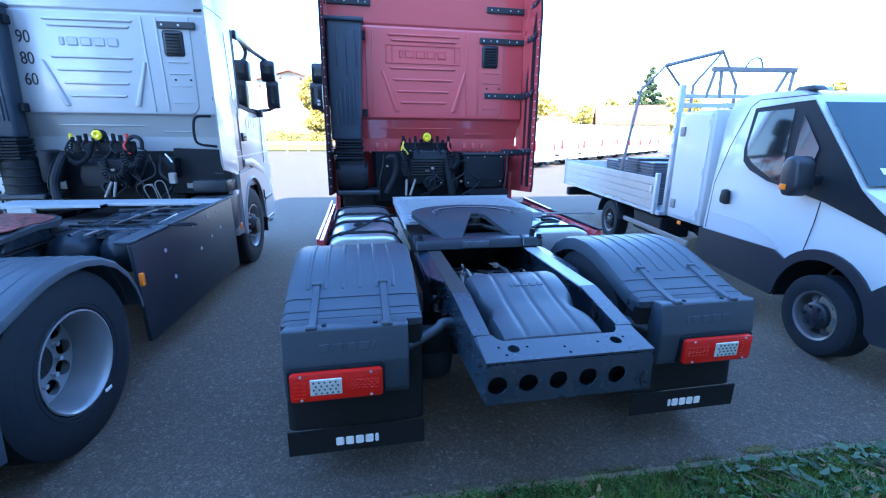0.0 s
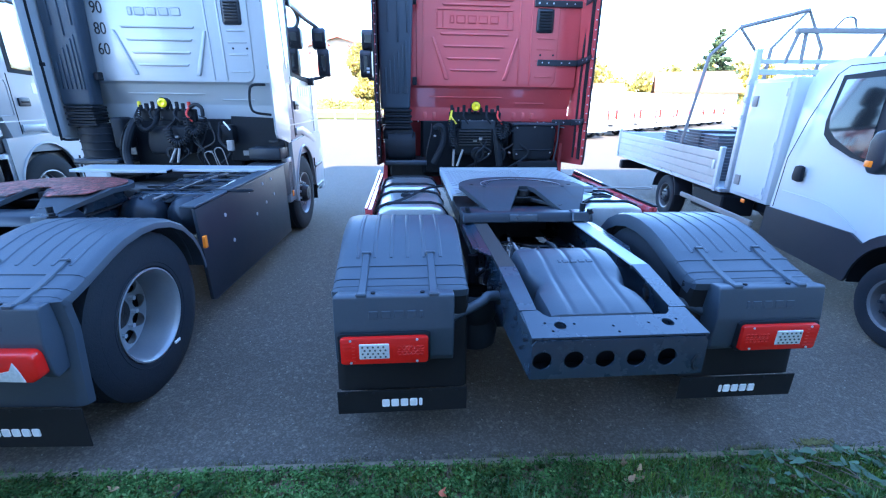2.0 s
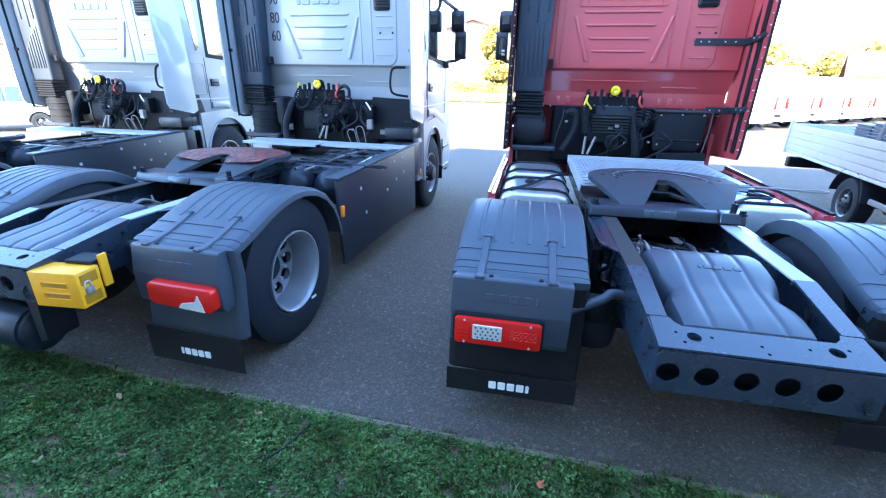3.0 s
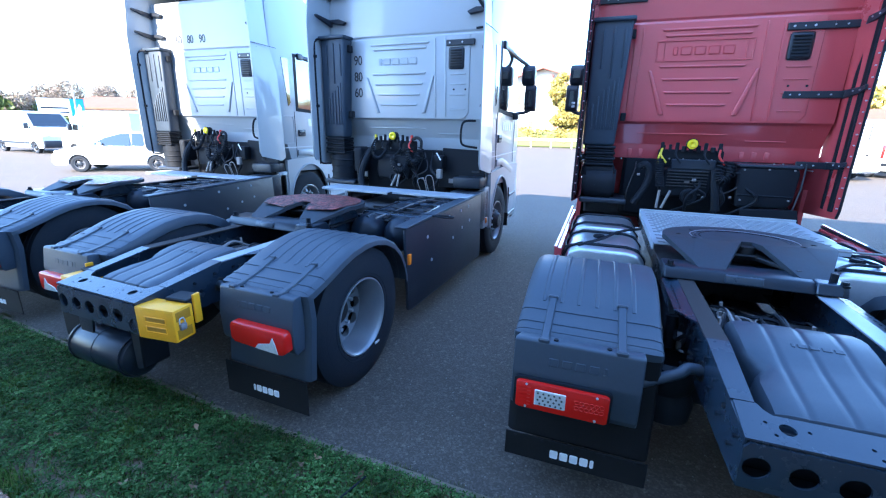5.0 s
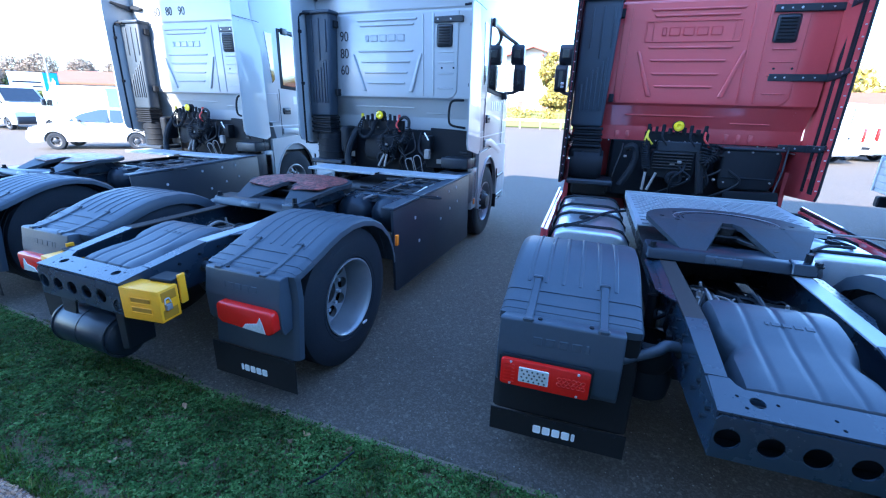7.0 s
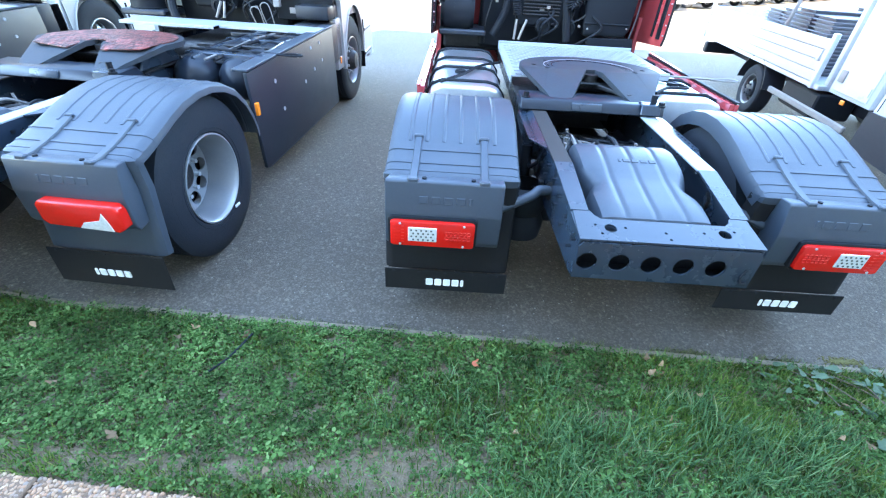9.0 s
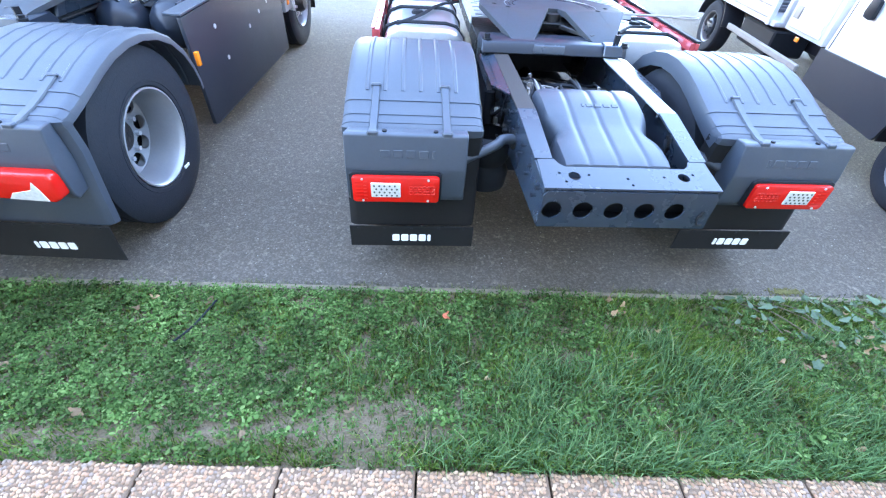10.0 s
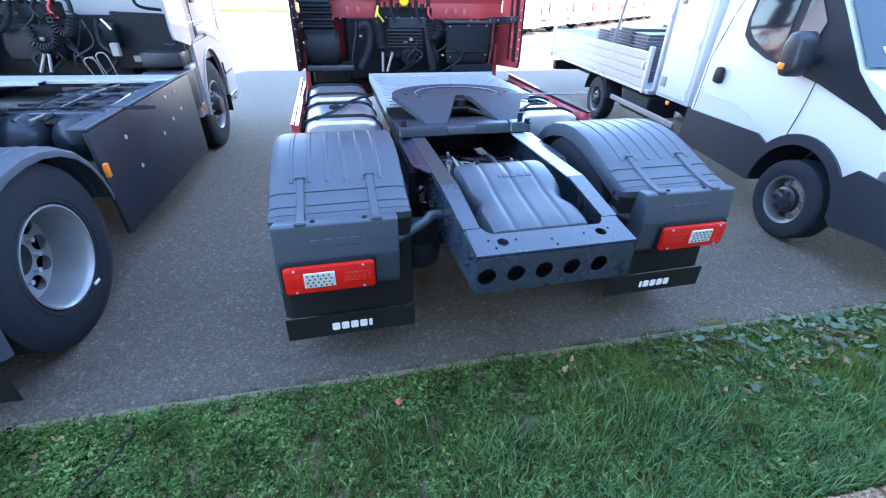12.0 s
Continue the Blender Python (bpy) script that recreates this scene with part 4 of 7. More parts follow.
        part("valve_block", box(0.44, 0.62, 3.66, 3.82, 1.30, 1.52, 0.03, 2), black, truck)
        part("tag_strip", tube([(0.56, 3.60, 1.56), (0.60, 3.58, 1.52), (0.63, 3.58, 1.47)], 0.009, 6), M["lettering"], truck)
        part("plate_mark", box(0.70, 0.82, 3.70, 3.705, 1.16, 1.22, 0.003, 1), M["rack_steel"], truck)
    for lp in loops:
        part("coiled_hose", helix(lp, 16, 0.040, 0.008), black, truck, "black coiled air hose")
    rnd = random.Random(5)
    for i in range(9):
        x = rnd.uniform(-0.62, 0.62)
        part("hose", tube(bend([(x, 3.70, 1.55), (x + rnd.uniform(-0.1, 0.1), 3.58, rnd.uniform(1.32, 1.46)), (x + rnd.uniform(-0.16, 0.16), 3.54, 1.20), (x + rnd.uniform(-0.2, 0.2), 3.62, 0.99)]), rnd.choice((0.006, 0.009, 0.012, 0.016)), 7), rnd.choice((black, black, grime)), truck)
    for i in range(10):
        x, z = rnd.uniform(-0.6, 0.7), rnd.uniform(1.05, 1.5)
        part("hose_clip", box(x, x + rnd.uniform(0.02, 0.05), 3.55, 3.58, z, z + rnd.uniform(0.015, 0.03), 0.004, 1), rnd.choice((M["rack_steel"], black, grime)), truck)
    if not red:
        part("elbow_pipe", tube(bend([(-0.48, 3.62, 1.56), (-0.52, 3.52, 1.40), (-0.56, 3.48, 1.20), (-0.50, 3.42, 1.0)]), 0.045, 10), black, truck)
        part("grab_rail", tube(bend([(1.05, 3.73, 1.98), (0.93, 3.66, 1.97), (0.90, 3.62, 1.90), (0.90, 3.60, 1.74), (0.94, 3.62, 1.67), (1.08, 3.73, 1.64)]), 0.015, 8), black, truck)
        for i, x in enumerate((0.38, 0.50)):
            part("metal_pipe", tube(bend([(x, 3.5, 1.04), (x - 0.03, 3.46, 1.20 + 0.04 * i), (x + 0.06, 3.46, 1.22 + 0.04 * i), (x + 0.09, 3.5, 1.04)]), 0.006, 7), M["rack_steel"], truck)
        part("valve_box", box(0.62, 0.69, 3.46, 3.52, 1.24, 1.36, 0.008, 1), M["rack_steel"], truck)
        part("step_housing", box(0.80, 1.18, 3.6, 3.95, 1.12, 1.26, 0.02, 2), M["plastic"], truck)
        part("step_housing", box(0.80, 1.20, 3.5, 3.95, 0.66, 1.08, 0.02, 2), M["plastic"], truck)


def fifth_wheel(truck, greased):
    y0 = 1.70
    out = [(0.53 * math.cos(radians(t)), y0 + 0.46 * math.sin(radians(t))) for t in range(-12, 193, 7)]
    half = [(0.385, 1.30), (0.352, 1.215), (0.335, 1.195), (0.225, 1.195), (0.205, 1.215), (0.066, 1.54), (0.034, 1.63)]
    out += [(-x, y) for x, y in half] + half[::-1]

    def level(v):
        return -max(0, 1.52 - v) * 0.37 - 0.02 * (v - y0)

    def put(u, v, d):
        return (u, v, 1.118 + d * (1 if v > 1.5 else 0.8) + level(v))
    bores = [ring_points(q, w, 0.02, 8) for q, w in ((-0.33, 1.62), (0.33, 1.62), (-0.30, 1.92), (0.30, 1.92), (-0.42, 1.72), (0.42, 1.72))]
    fw = part("fifth_wheel", holed(out, bores, 0.036, put), M["steel"], truck, "steel fifth wheel coupling plate" + (" smeared with red grease" if greased else ""), at=pose(0.055, 0, 0), smooth=25)
    if greased:
        gr = [(0.49 * math.cos(radians(t)), y0 + 0.43 * math.sin(radians(t))) for t in range(-8, 189, 6)]
        gr += [(-0.42, 1.46), (-0.13, 1.42), (-0.06, 1.60), (0.06, 1.60), (0.13, 1.42), (0.42, 1.46)]
        part("grease_layer", holed(gr, [], 0.006, lambda u, v, d: (u, v, 1.1565 + d + level(v))), M["grease"], fw, "thick reddish grease")
    else:
        for rr in (0.28, 0.31, 0.34):
            part("wear_ring", tube([(rr * math.cos(radians(t)), y0 + 0.03 + rr * 0.85 * math.sin(radians(t)), 1.1555 - 0.02 * (0.03 + rr * 0.85 * math.sin(radians(t)))) for t in range(-10, 191, 8)], 0.0028, 5), M["alu"] if rr > 0.33 else M["frame"], fw)
    for s in (-1, 1):
        skirt = [(0.200, 1.24), (0.064, 1.54), (0.036, 1.63), (0.054, 1.635), (0.086, 1.55), (0.222, 1.24)]
        part("inner_skirt", prism([(s * x, yy) for x, yy in skirt], 0.985, 1.005, 0.003, 1, axis="z"), M["grime"], fw)
        part("pedestal", prism([(1.44, 0.985), (1.50, 1.10), (1.86, 1.10), (1.95, 0.985)], min(s * 0.28, s * 0.38), max(s * 0.28, s * 0.38), 0.01, 1), M["frame"], fw)
        part("ramp_web", prism([(1.26, 0.985), (1.26, 1.015), (1.54, 1.115), (1.62, 1.115), (1.62, 0.985)], min(s * 0.24, s * 0.26), max(s * 0.24, s * 0.26), 0.003, 1), M["grime"], fw)
    part("underside", prism([(1.52, 1.08), (1.60, 1.0), (2.0, 1.0), (2.06, 1.075)], -0.27, 0.27, 0.02, 2), M["grime"], fw)
    # Dark sheet added to stand for the shadow inside the V.
    part("throat_floor", prism([(-0.22, 1.24), (0.22, 1.24), (0.10, 1.64), (-0.10, 1.64)], 0.992, 1.0, 0.002, 1, axis="z"), M["grime"], fw)
    part("lock_jaw", cyl((0, 1.62, 1.06), (0, 1.62, 1.13), 0.06, 16), M["grime"], fw)
    part("lock_lever", prism([(-0.03, 1.66), (0.06, 1.64), (0.24, 1.30), (0.20, 1.28)], 1.045, 1.075, 0.006, 1, axis="z"), M["grime"], fw)
    steel = M["black"] if greased else M["rack_steel"]
    part("release_handle", tube(bend([(0.46, 1.98, 1.07), (0.9, 2.04, 1.06), (1.15, 2.07, 1.05)]), 0.009, 7), steel, fw, "steel release handle")
    part("handle_loop", tube(bend([(1.15, 2.07, 1.05), (1.30, 2.11, 1.05), (1.38, 2.07, 1.05), (1.30, 2.03, 1.05), (1.15, 2.055, 1.05)]), 0.008, 7), steel, fw)
    return fw


RAIL_TOP, RAIL_END, RAIL_KINK = 0.966, 0.872, 0.27


def rail_out(y):
    """Outer half-width of the frame at a distance from the tail."""
    return 0.392 + 0.028 * min(1, max(0, (y + 0.31) / 0.58))


def rail_z(y):
    return RAIL_END + (RAIL_TOP - RAIL_END) * min(1, max(0, (y + 0.31) / (RAIL_KINK + 0.31)))


def chassis(truck, red):
    rail_mat = M["frame"]
    zt = RAIL_END
    for s in (-1, 1):
        def put(u, v, d):
            return (s * (rail_out(u) - d), u, v)
        line = [(-0.305, RAIL_END), (-0.02, rail_z(-0.02)), (RAIL_KINK, RAIL_TOP), (5.55, RAIL_TOP)]
        bores = [ring_points(0.42 + 0.13 * k, 0.90 - 0.05 * (k % 2), 0.012, 8) for k in range(8)]
        web = part("frame_rail", holed(line + [(5.55, 0.70), (RAIL_KINK, 0.70), (-0.305, 0.676)], bores, 0.009, put), rail_mat, truck, "dark blue-grey steel frame rail")
        low = [(-0.12, rail_out(-0.12), 0.080), (-0.02, rail_out(-0.02), 0.084), (RAIL_KINK, 0.42, 0.094)]
        strip = [(s * (o + 0.001), y) for y, o, w in low] + [(s * (o - w), y) for y, o, w in low[::-1]]
        top = prism(strip, 0, 0.011, axis="z")
        for v in top.verts:
            v.co.z += rail_z(v.co.y) - 0.003
        part("top_flange", top, rail_mat, web)
        # Pale grating metal on the right puts that flange's bright sky reflection into colour.
        part("top_flange", box(min(s * 0.325, s * 0.421), max(s * 0.325, s * 0.421), RAIL_KINK + 0.003, 5.5, RAIL_TOP - 0.004, RAIL_TOP + 0.007, 0.002, 1), M["primer"] if s < 0 else M["grate"], web)
        part("bottom_flange", box(min(s * 0.312, s * 0.419), max(s * 0.312, s * 0.419), 0.30, 5.5, 0.690, 0.698, 0.002, 1), rail_mat, web)
        bores = [ring_points(0.472, 0.66 + k * 0.05, 0.009, 8) for k in range(11)]
        angle = holed([(0.423, 1.20), (0.510, 1.20), (0.502, 0.64), (0.428, 0.46), (0.423, 0.46)], bores, 0.010, lambda u, v, d: (s * u, v, RAIL_TOP - 0.004 + d - (u - 0.42) * 0.25))
        shelf = part("fifth_wheel_bracket", angle, rail_mat, truck, "perforated steel mounting angle")
        part("bracket_web", prism([(0.50, 0.955), (0.62, 0.74), (1.9, 0.74), (1.9, 0.955)], min(s * 0.423, s * 0.433), max(s * 0.423, s * 0.433), 0.002, 1), rail_mat, shelf)
        bolt = finish(cyl((0, 0, 0), (s * 0.013, 0, 0), 0.010, 6), "bolt", M["black"])
        for k in range(13):
            for y, z in ((-0.24 + k * 0.15, -0.055), (-0.20 + k * 0.15, -0.125)):
                part("bolt", bolt, None, web, at=pose(s * (rail_out(y) + (0.012 if y > 0.6 else -0.001)), y, rail_z(y) + z))
        # tube that carries the mudguard
        pipe = bend([(s * 0.405, 0.24, 0.815), (s * 0.48, 0.22, 0.825), (s * 0.53, 0.19, 0.80), (s * 0.72, 0.13, 0.735)])
        carrier = part("guard_carrier", tube(pipe, 0.027, 12), M["dusty"], truck, "bent black tube carrying the mudguard")
        part("tube_flange", cyl((s * 0.408, 0.24, 0.815), (s * 0.425, 0.235, 0.817), 0.05, 14, bevel=0.003), M["grime"], carrier)
        part("spring", box(min(s * 0.40, s * 0.52), max(s * 0.40, s * 0.52), 0.46, 1.6, 0.40, 0.47, 0.02, 2), M["grime"], truck)
        part("air_bellows", turned([(-0.17, 0.10), (-0.15, 0.13), (-0.06, 0.14), (0.0, 0.115), (0.06, 0.14), (0.15, 0.13), (0.17, 0.10)], 22), M["black"], truck, at=pose(s * 0.52, 0.42, 0.60, 0, 90, 0))
        part("shock_absorber", cyl((s * 0.47, 0.70, 0.35), (s * 0.48, 0.78, 0.86), 0.035, 12), M["black"], truck)
        wires = random.Random(41 + s)
        for k in range(7):
            y = wires.uniform(0.30, 0.95)
            z = wires.uniform(0.62, 0.86)
            part("cable", tube(bend([(s * 0.428, y, z), (s * 0.47, y + 0.05, z + wires.uniform(-.06, .05)), (s * 0.45, y + 0.18, z + wires.uniform(-.08, .05)), (s * 0.436, y + 0.30, z)]), wires.choice((0.006, 0.009, 0.012)), 6), M[wires.choice(("black", "black", "grime", "rack_steel"))], truck)
        for k in range(6):
            y, z = wires.uniform(0.32, 0.9), wires.uniform(0.66, 0.86)
            part("clamp", box(min(s * 0.428, s * 0.455), max(s * 0.428, s * 0.455), y, y + 0.03, z, z + wires.uniform(0.02, 0.05), 0.004, 1), M[wires.choice(("black", "rack_steel", "galv"))], truck)
    # end crossmember
    bores = [ring_points(-0.342 + k * 0.140, zt - 0.104, 0.044, 18) for k in range(5)]
    end = part("end_crossmember", holed([(-0.392, zt - 0.195), (-0.392, zt - 0.030), (-0.375, zt - 0.008), (0.372, zt - 0.008), (0.392, zt - 0.03), (0.392, zt - 0.195)], bores, 0.010, lambda u, v, d: (u, -0.308 - d, v)), rail_mat, truck, "steel end crossmember with five round holes")
    bores = [ring_points(-0.246, -0.233, 0.027, 14), ring_points(0.251, -0.230, 0.027, 14)] + [ring_points(x, y, 0.007, 8) for x, y in ((-0.18, -0.225), (-0.01, -0.245), (0.16, -0.23), (-0.29, -0.27), (0.0, -0.285), (-0.31, -0.215), (0.30, -0.21))]
    plate = [(-0.394, -0.312), (0.394, -0.312), (0.392, -0.124), (0.315, -0.12), (0.30, -0.15), (0.275, -0.172), (-0.275, -0.172), (-0.30, -0.15), (-0.315, -0.12), (-0.392, -0.124)]
    part("top_plate", holed(plate, bores, 0.009, lambda u, v, d: (u, v, rail_z(v) - 0.003 + d)), rail_mat, end)
    part("rear_cap", box(-0.36, 0.36, -0.26, -0.20, zt - 0.21, zt - 0.19, 0.004, 1), M["black"], end)
    part("back_plate", box(-0.37, 0.37, -0.20, -0.19, zt - 0.2, zt - 0.02), M["black"], end)
    part("end_hook", tube(bend([(0.352, -0.32, zt - 0.10), (0.335, -0.325, zt - 0.13), (0.345, -0.325, zt - 0.165), (0.37, -0.32, zt - 0.17)]), 0.005, 6), M["black"], end)
    # ribbed plastic cover between the rails
    prof = [(-0.275, -0.13), (-0.27, -0.05), (-0.25, -0.012), (-0.215, 0.0)]
    for c in (-0.14, 0.0, 0.14):
        prof += [(c - 0.03, 0.0), (c - 0.012, 0.0), (c - 0.006, -0.004), (c + 0.006, -0.004), (c + 0.012, 0.0), (c + 0.03, 0.0)]
    prof += [(0.215, 0.0), (0.25, -0.012), (0.27, -0.05), (0.275, -0.13)]
    cov = [(0.60, 0.76), (0.595, 0.88), (0.57, 0.945), (0.53, 0.972), (0.47, 0.978), (0.38, 0.968), (0.30, 0.952), (0.25, 0.940), (0.20, 0.928), (0.16, 0.921), (0.12, 0.916), (0.06, 0.907), (0.0, 0.899), (-0.08, 0.888), (-0.125, 0.874), (-0.145, 0.84), (-0.15, 0.78)]
    bm = sheet(cov, prof, 0.01)
    for v in bm.verts:
        side = 1 if abs(v.co.x) > 0.2 else 0
        w = 0.99 + 0.12 * max(0, v.co.y + 0.12) * side - 0.15 * side * math.exp(-((v.co.y - (0.17 if v.co.x < 0 else 0.14)) / 0.06) ** 2)
        v.co.x *= w
        v.co.z -= 0.035 * math.exp(-((v.co.y - 0.16) / 0.07) ** 2) * max(0, (abs(v.co.x) - 0.18) / 0.1)
        v.co.z += 0.012
    cover = part("tank_cover", bm, M["dusty"], truck, "ribbed grey-black plastic cover between the rails")
    part("relief_badge", badge(0.20, 0.030, 0.003), M["dusty"], cover, at=pose(0.03, 0.34, 0.9725, -78.7))
    part("tank_body", box(-0.24, 0.24, -0.08, 0.56, 0.62, 0.85, 0.04, 2), M["grime"], truck)
    fifth_wheel(truck, not red)
    sub = part("mounting_plate", prism([(1.135, 0.975), (1.165, 1.045), (1.36, 1.05), (1.42, 0.975)], -0.505, 0.475, 0.008, 1), M["tank_black"], truck, "steel mounting plate across the rails")
    part("pressed_pad", prism([(1.128, 0.986), (1.150, 1.036), (1.17, 1.036), (1.17, 0.986)], -0.16, 0.05, 0.008, 2), rail_mat, sub)
    part("pressed_pad", prism([(1.120, 0.985), (1.140, 1.052), (1.22, 1.056), (1.22, 0.985)], 0.31, 0.44, 0.006, 1), M["frame"], sub)
    # Greasy black rather than frame colour: shade of the coupling throat put into it.
    part("plate_bed", box(-0.50, 0.475, 1.42, 2.05, 0.978, 0.988, 0.002, 1), M["grime"], sub)
    for x, y, h in ((0.405, 1.20, 0.065), (0.445, 1.16, 0.03), (-0.47, 1.20, 0.04)):
        part("bolt_head", cyl((x, y, 1.04), (x, y, 1.04 + h), 0.020, 6), M["black"], sub)
        part("washer", cyl((x, y, 1.04), (x, y, 1.052), 0.030, 14), M["black"], sub)
    # axle and shaft
    # Oversized black block round the axle, added to keep the gap between the rails dark.
    part("axle_casing", prism([(0.58, 0.42), (0.57, 0.58), (0.68, 0.68), (1.0, 0.68), (1.5, 0.60), (1.5, 0.46), (0.9, 0.38)], -0.375, 0.375, 0.03, 2), M["black"], truck)
    part("stabiliser", tube(bend([(-0.36, 1.2, 0.60), (-0.2, 1.08, 0.68), (0.2, 1.08, 0.68), (0.36, 1.2, 0.60)]), 0.03, 10), M["black"], truck)
    # Another added block; it hides the sunlit ground behind the coupling.
    part("shaft_support", box(-0.37, 0.37, 1.52, 2.88, 0.36, 0.56, 0.04, 2), M["black"], truck)
    part("axle_tube", cyl((-0.62, AXLE, 0.507), (0.62, AXLE, 0.507), 0.085, 18), M["grime"], truck)
    dif = bmesh.new()
    bmesh.ops.create_uvsphere(dif, u_segments=18, v_segments=12, radius=0.22)
    part("differential", dif, M["grime"], truck, at=pose(0, AXLE - 0.02, 0.52))
    part("drive_shaft", cyl((0, AXLE + 0.2, 0.55), (0, 4.2, 0.75), 0.05, 14), M["grime"], truck)
    rnd = random.Random(8)
    for k in range(16):
        x = rnd.uniform(-0.33, 0.33)
        part("air_line", tube(bend([(x, 0.70, 0.84), (x + rnd.uniform(-.06, .06), 0.90, 0.88 + rnd.uniform(-.06, .04)), (x + rnd.uniform(-.1, .1), 1.1, 0.80), (x * 0.7, 1.5, 0.7)]), rnd.choice((0.006, 0.009, 0.012)), 6), M[rnd.choice(("black", "grime", "black", "rack_steel"))], truck)
    for k in range(4):
        part("cross_beam", box(-0.377, 0.377, 1.0 + k * 0.9, 1.08 + k * 0.9, 0.62, 0.80, 0.01, 1), M["grime"], truck)
    for k in range(11):
        x, y = rnd.uniform(-0.28, 0.28), rnd.uniform(0.66, 1.0)
        valve = part("valve", cyl((x, y, 0.70), (x, y, 0.82), rnd.uniform(0.018, 0.04), 10, bevel=0.004), M["black"], truck)
        if k % 2:
            part("valve_stem", cyl((x, y, 0.82), (x + rnd.uniform(-0.02, 0.02), y, rnd.uniform(0.87, 0.93)), 0.009, 8), M["rack_steel"], valve)
    part("gearbox", box(-0.32, 0.32, 2.9, 4.2, 0.55, 0.94, 0.08, 3), M["grime"], truck)


def red_flanks(truck):
    """Aluminium tanks and red side panels of the red tractor."""
    for s in (-1, 1):
        mir = Matrix.Diagonal((s, 1, 1, 1))
        path = [(0.56, 0.45), (0.56, 0.88), (0.62, 0.955), (0.70, 0.975), (1.06, 0.975), (1.15, 0.94), (1.185, 0.86), (1.185, 0.45), (1.10, 0.36), (0.64, 0.36)]
        for y0, y1 in ((1.66, 2.42), (2.55, 3.30)):
            tank = part("fuel_tank", prism(path, y0, y1, 0.03, 3, axis="y"), M["alu"], truck, "brushed aluminium fuel tank", at=mir)
            for yy in (y0 + 0.14, y1 - 0.14):
                part("tank_strap", tube([(x * 1.006, yy, z * 1.008) for x, z in path], 0.014, 6, closed=True), M["black"], tank)
            part("tank_gap", box(0.58, 1.17, y1 - 0.02, y1 + 0.10, 0.40, 0.93, 0.03, 2), M["plastic"], tank)
        part("filler_cap", cyl((0.92, 2.1, 0.97), (0.92, 2.1, 1.0), 0.05, 16, bevel=0.008), M["black"], truck, at=mir)
        sk = part("side_skirt", holed([(1.62, 0.30), (1.62, 0.965), (3.55, 1.0), (3.55, 0.30)], [], 0.018, lambda u, v, d: (1.258 - d - 0.02 * max(0, v - 0.85), u, v)), M["red"], truck, "red side panel", at=mir)
        part("skirt_edge", box(1.225, 1.262, 1.62, 3.55, 0.968, 0.985, 0.004, 1) if s > 0 else box(1.235, 1.262, 1.62, 3.55, 0.968, 0.98, 0.004, 1), M["black"] if s > 0 else M["red"], sk)
        part("skirt_ledge", box(1.20, 1.25, 1.64, 3.5, 0.90, 0.965, 0.006, 1), M["red"], sk)
    part("tank_hose", tube(bend([(-1.08, 1.75, 0.98), (-0.9, 1.95, 1.0), (-0.75, 2.3, 1.0), (-0.55, 2.6, 0.98)]), 0.012, 7), M["black"], truck)
    part("tank_hose", tube(bend([(0.62, 1.7, 1.0), (0.8, 1.9, 1.0), (1.0, 2.0, 0.99), (0.7, 2.4, 1.0)]), 0.012, 7), M["black"], truck)


def grating(truck):
    """A perforated walkway behind the cab, cut out round the coupling plate."""
    holes = []
    for i in range(18):
        for j in range(22):
            cx, cy = -0.46 + i * 0.070 + (0.035 if j % 2 else 0), 1.78 + j * 0.062
            if cy > 2.16 or cx < -0.44:
                holes.append([(cx - 0.028, cy - 0.020), (cx - 0.028, cy + 0.020), (cx + 0.028, cy + 0.020), (cx + 0.028, cy - 0.020)])
    outline = [(-0.52, 1.72), (-0.40, 1.72), (-0.40, 2.10), (0.86, 2.10), (0.86, 3.16), (-0.52, 3.16)]
    deck = part("walkway", holed(outline, holes, 0.008, lambda u, v, d: (u, v, 1.055 + d)), M["grate"], truck, "perforated aluminium walkway")
    part("deck_edge", box(-0.53, 0.87, 3.155, 3.167, 1.03, 1.088, 0.003, 1), M["grate"], deck)
    part("deck_edge", box(-0.39, 0.87, 2.095, 2.107, 1.01, 1.068, 0.003, 1), M["grate"], deck)
    part("deck_edge", box(-0.53, -0.518, 1.72, 3.155, 1.01, 1.068, 0.003, 1), M["grate"], deck)
    part("deck_joint", box(0.30, 0.312, 2.11, 3.15, 1.055, 1.071, 0.003, 1), M["grate"], deck)
    # Black box added below the holes in place of the shade under the walkway.
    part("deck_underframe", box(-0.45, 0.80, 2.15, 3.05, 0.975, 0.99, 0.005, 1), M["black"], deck)


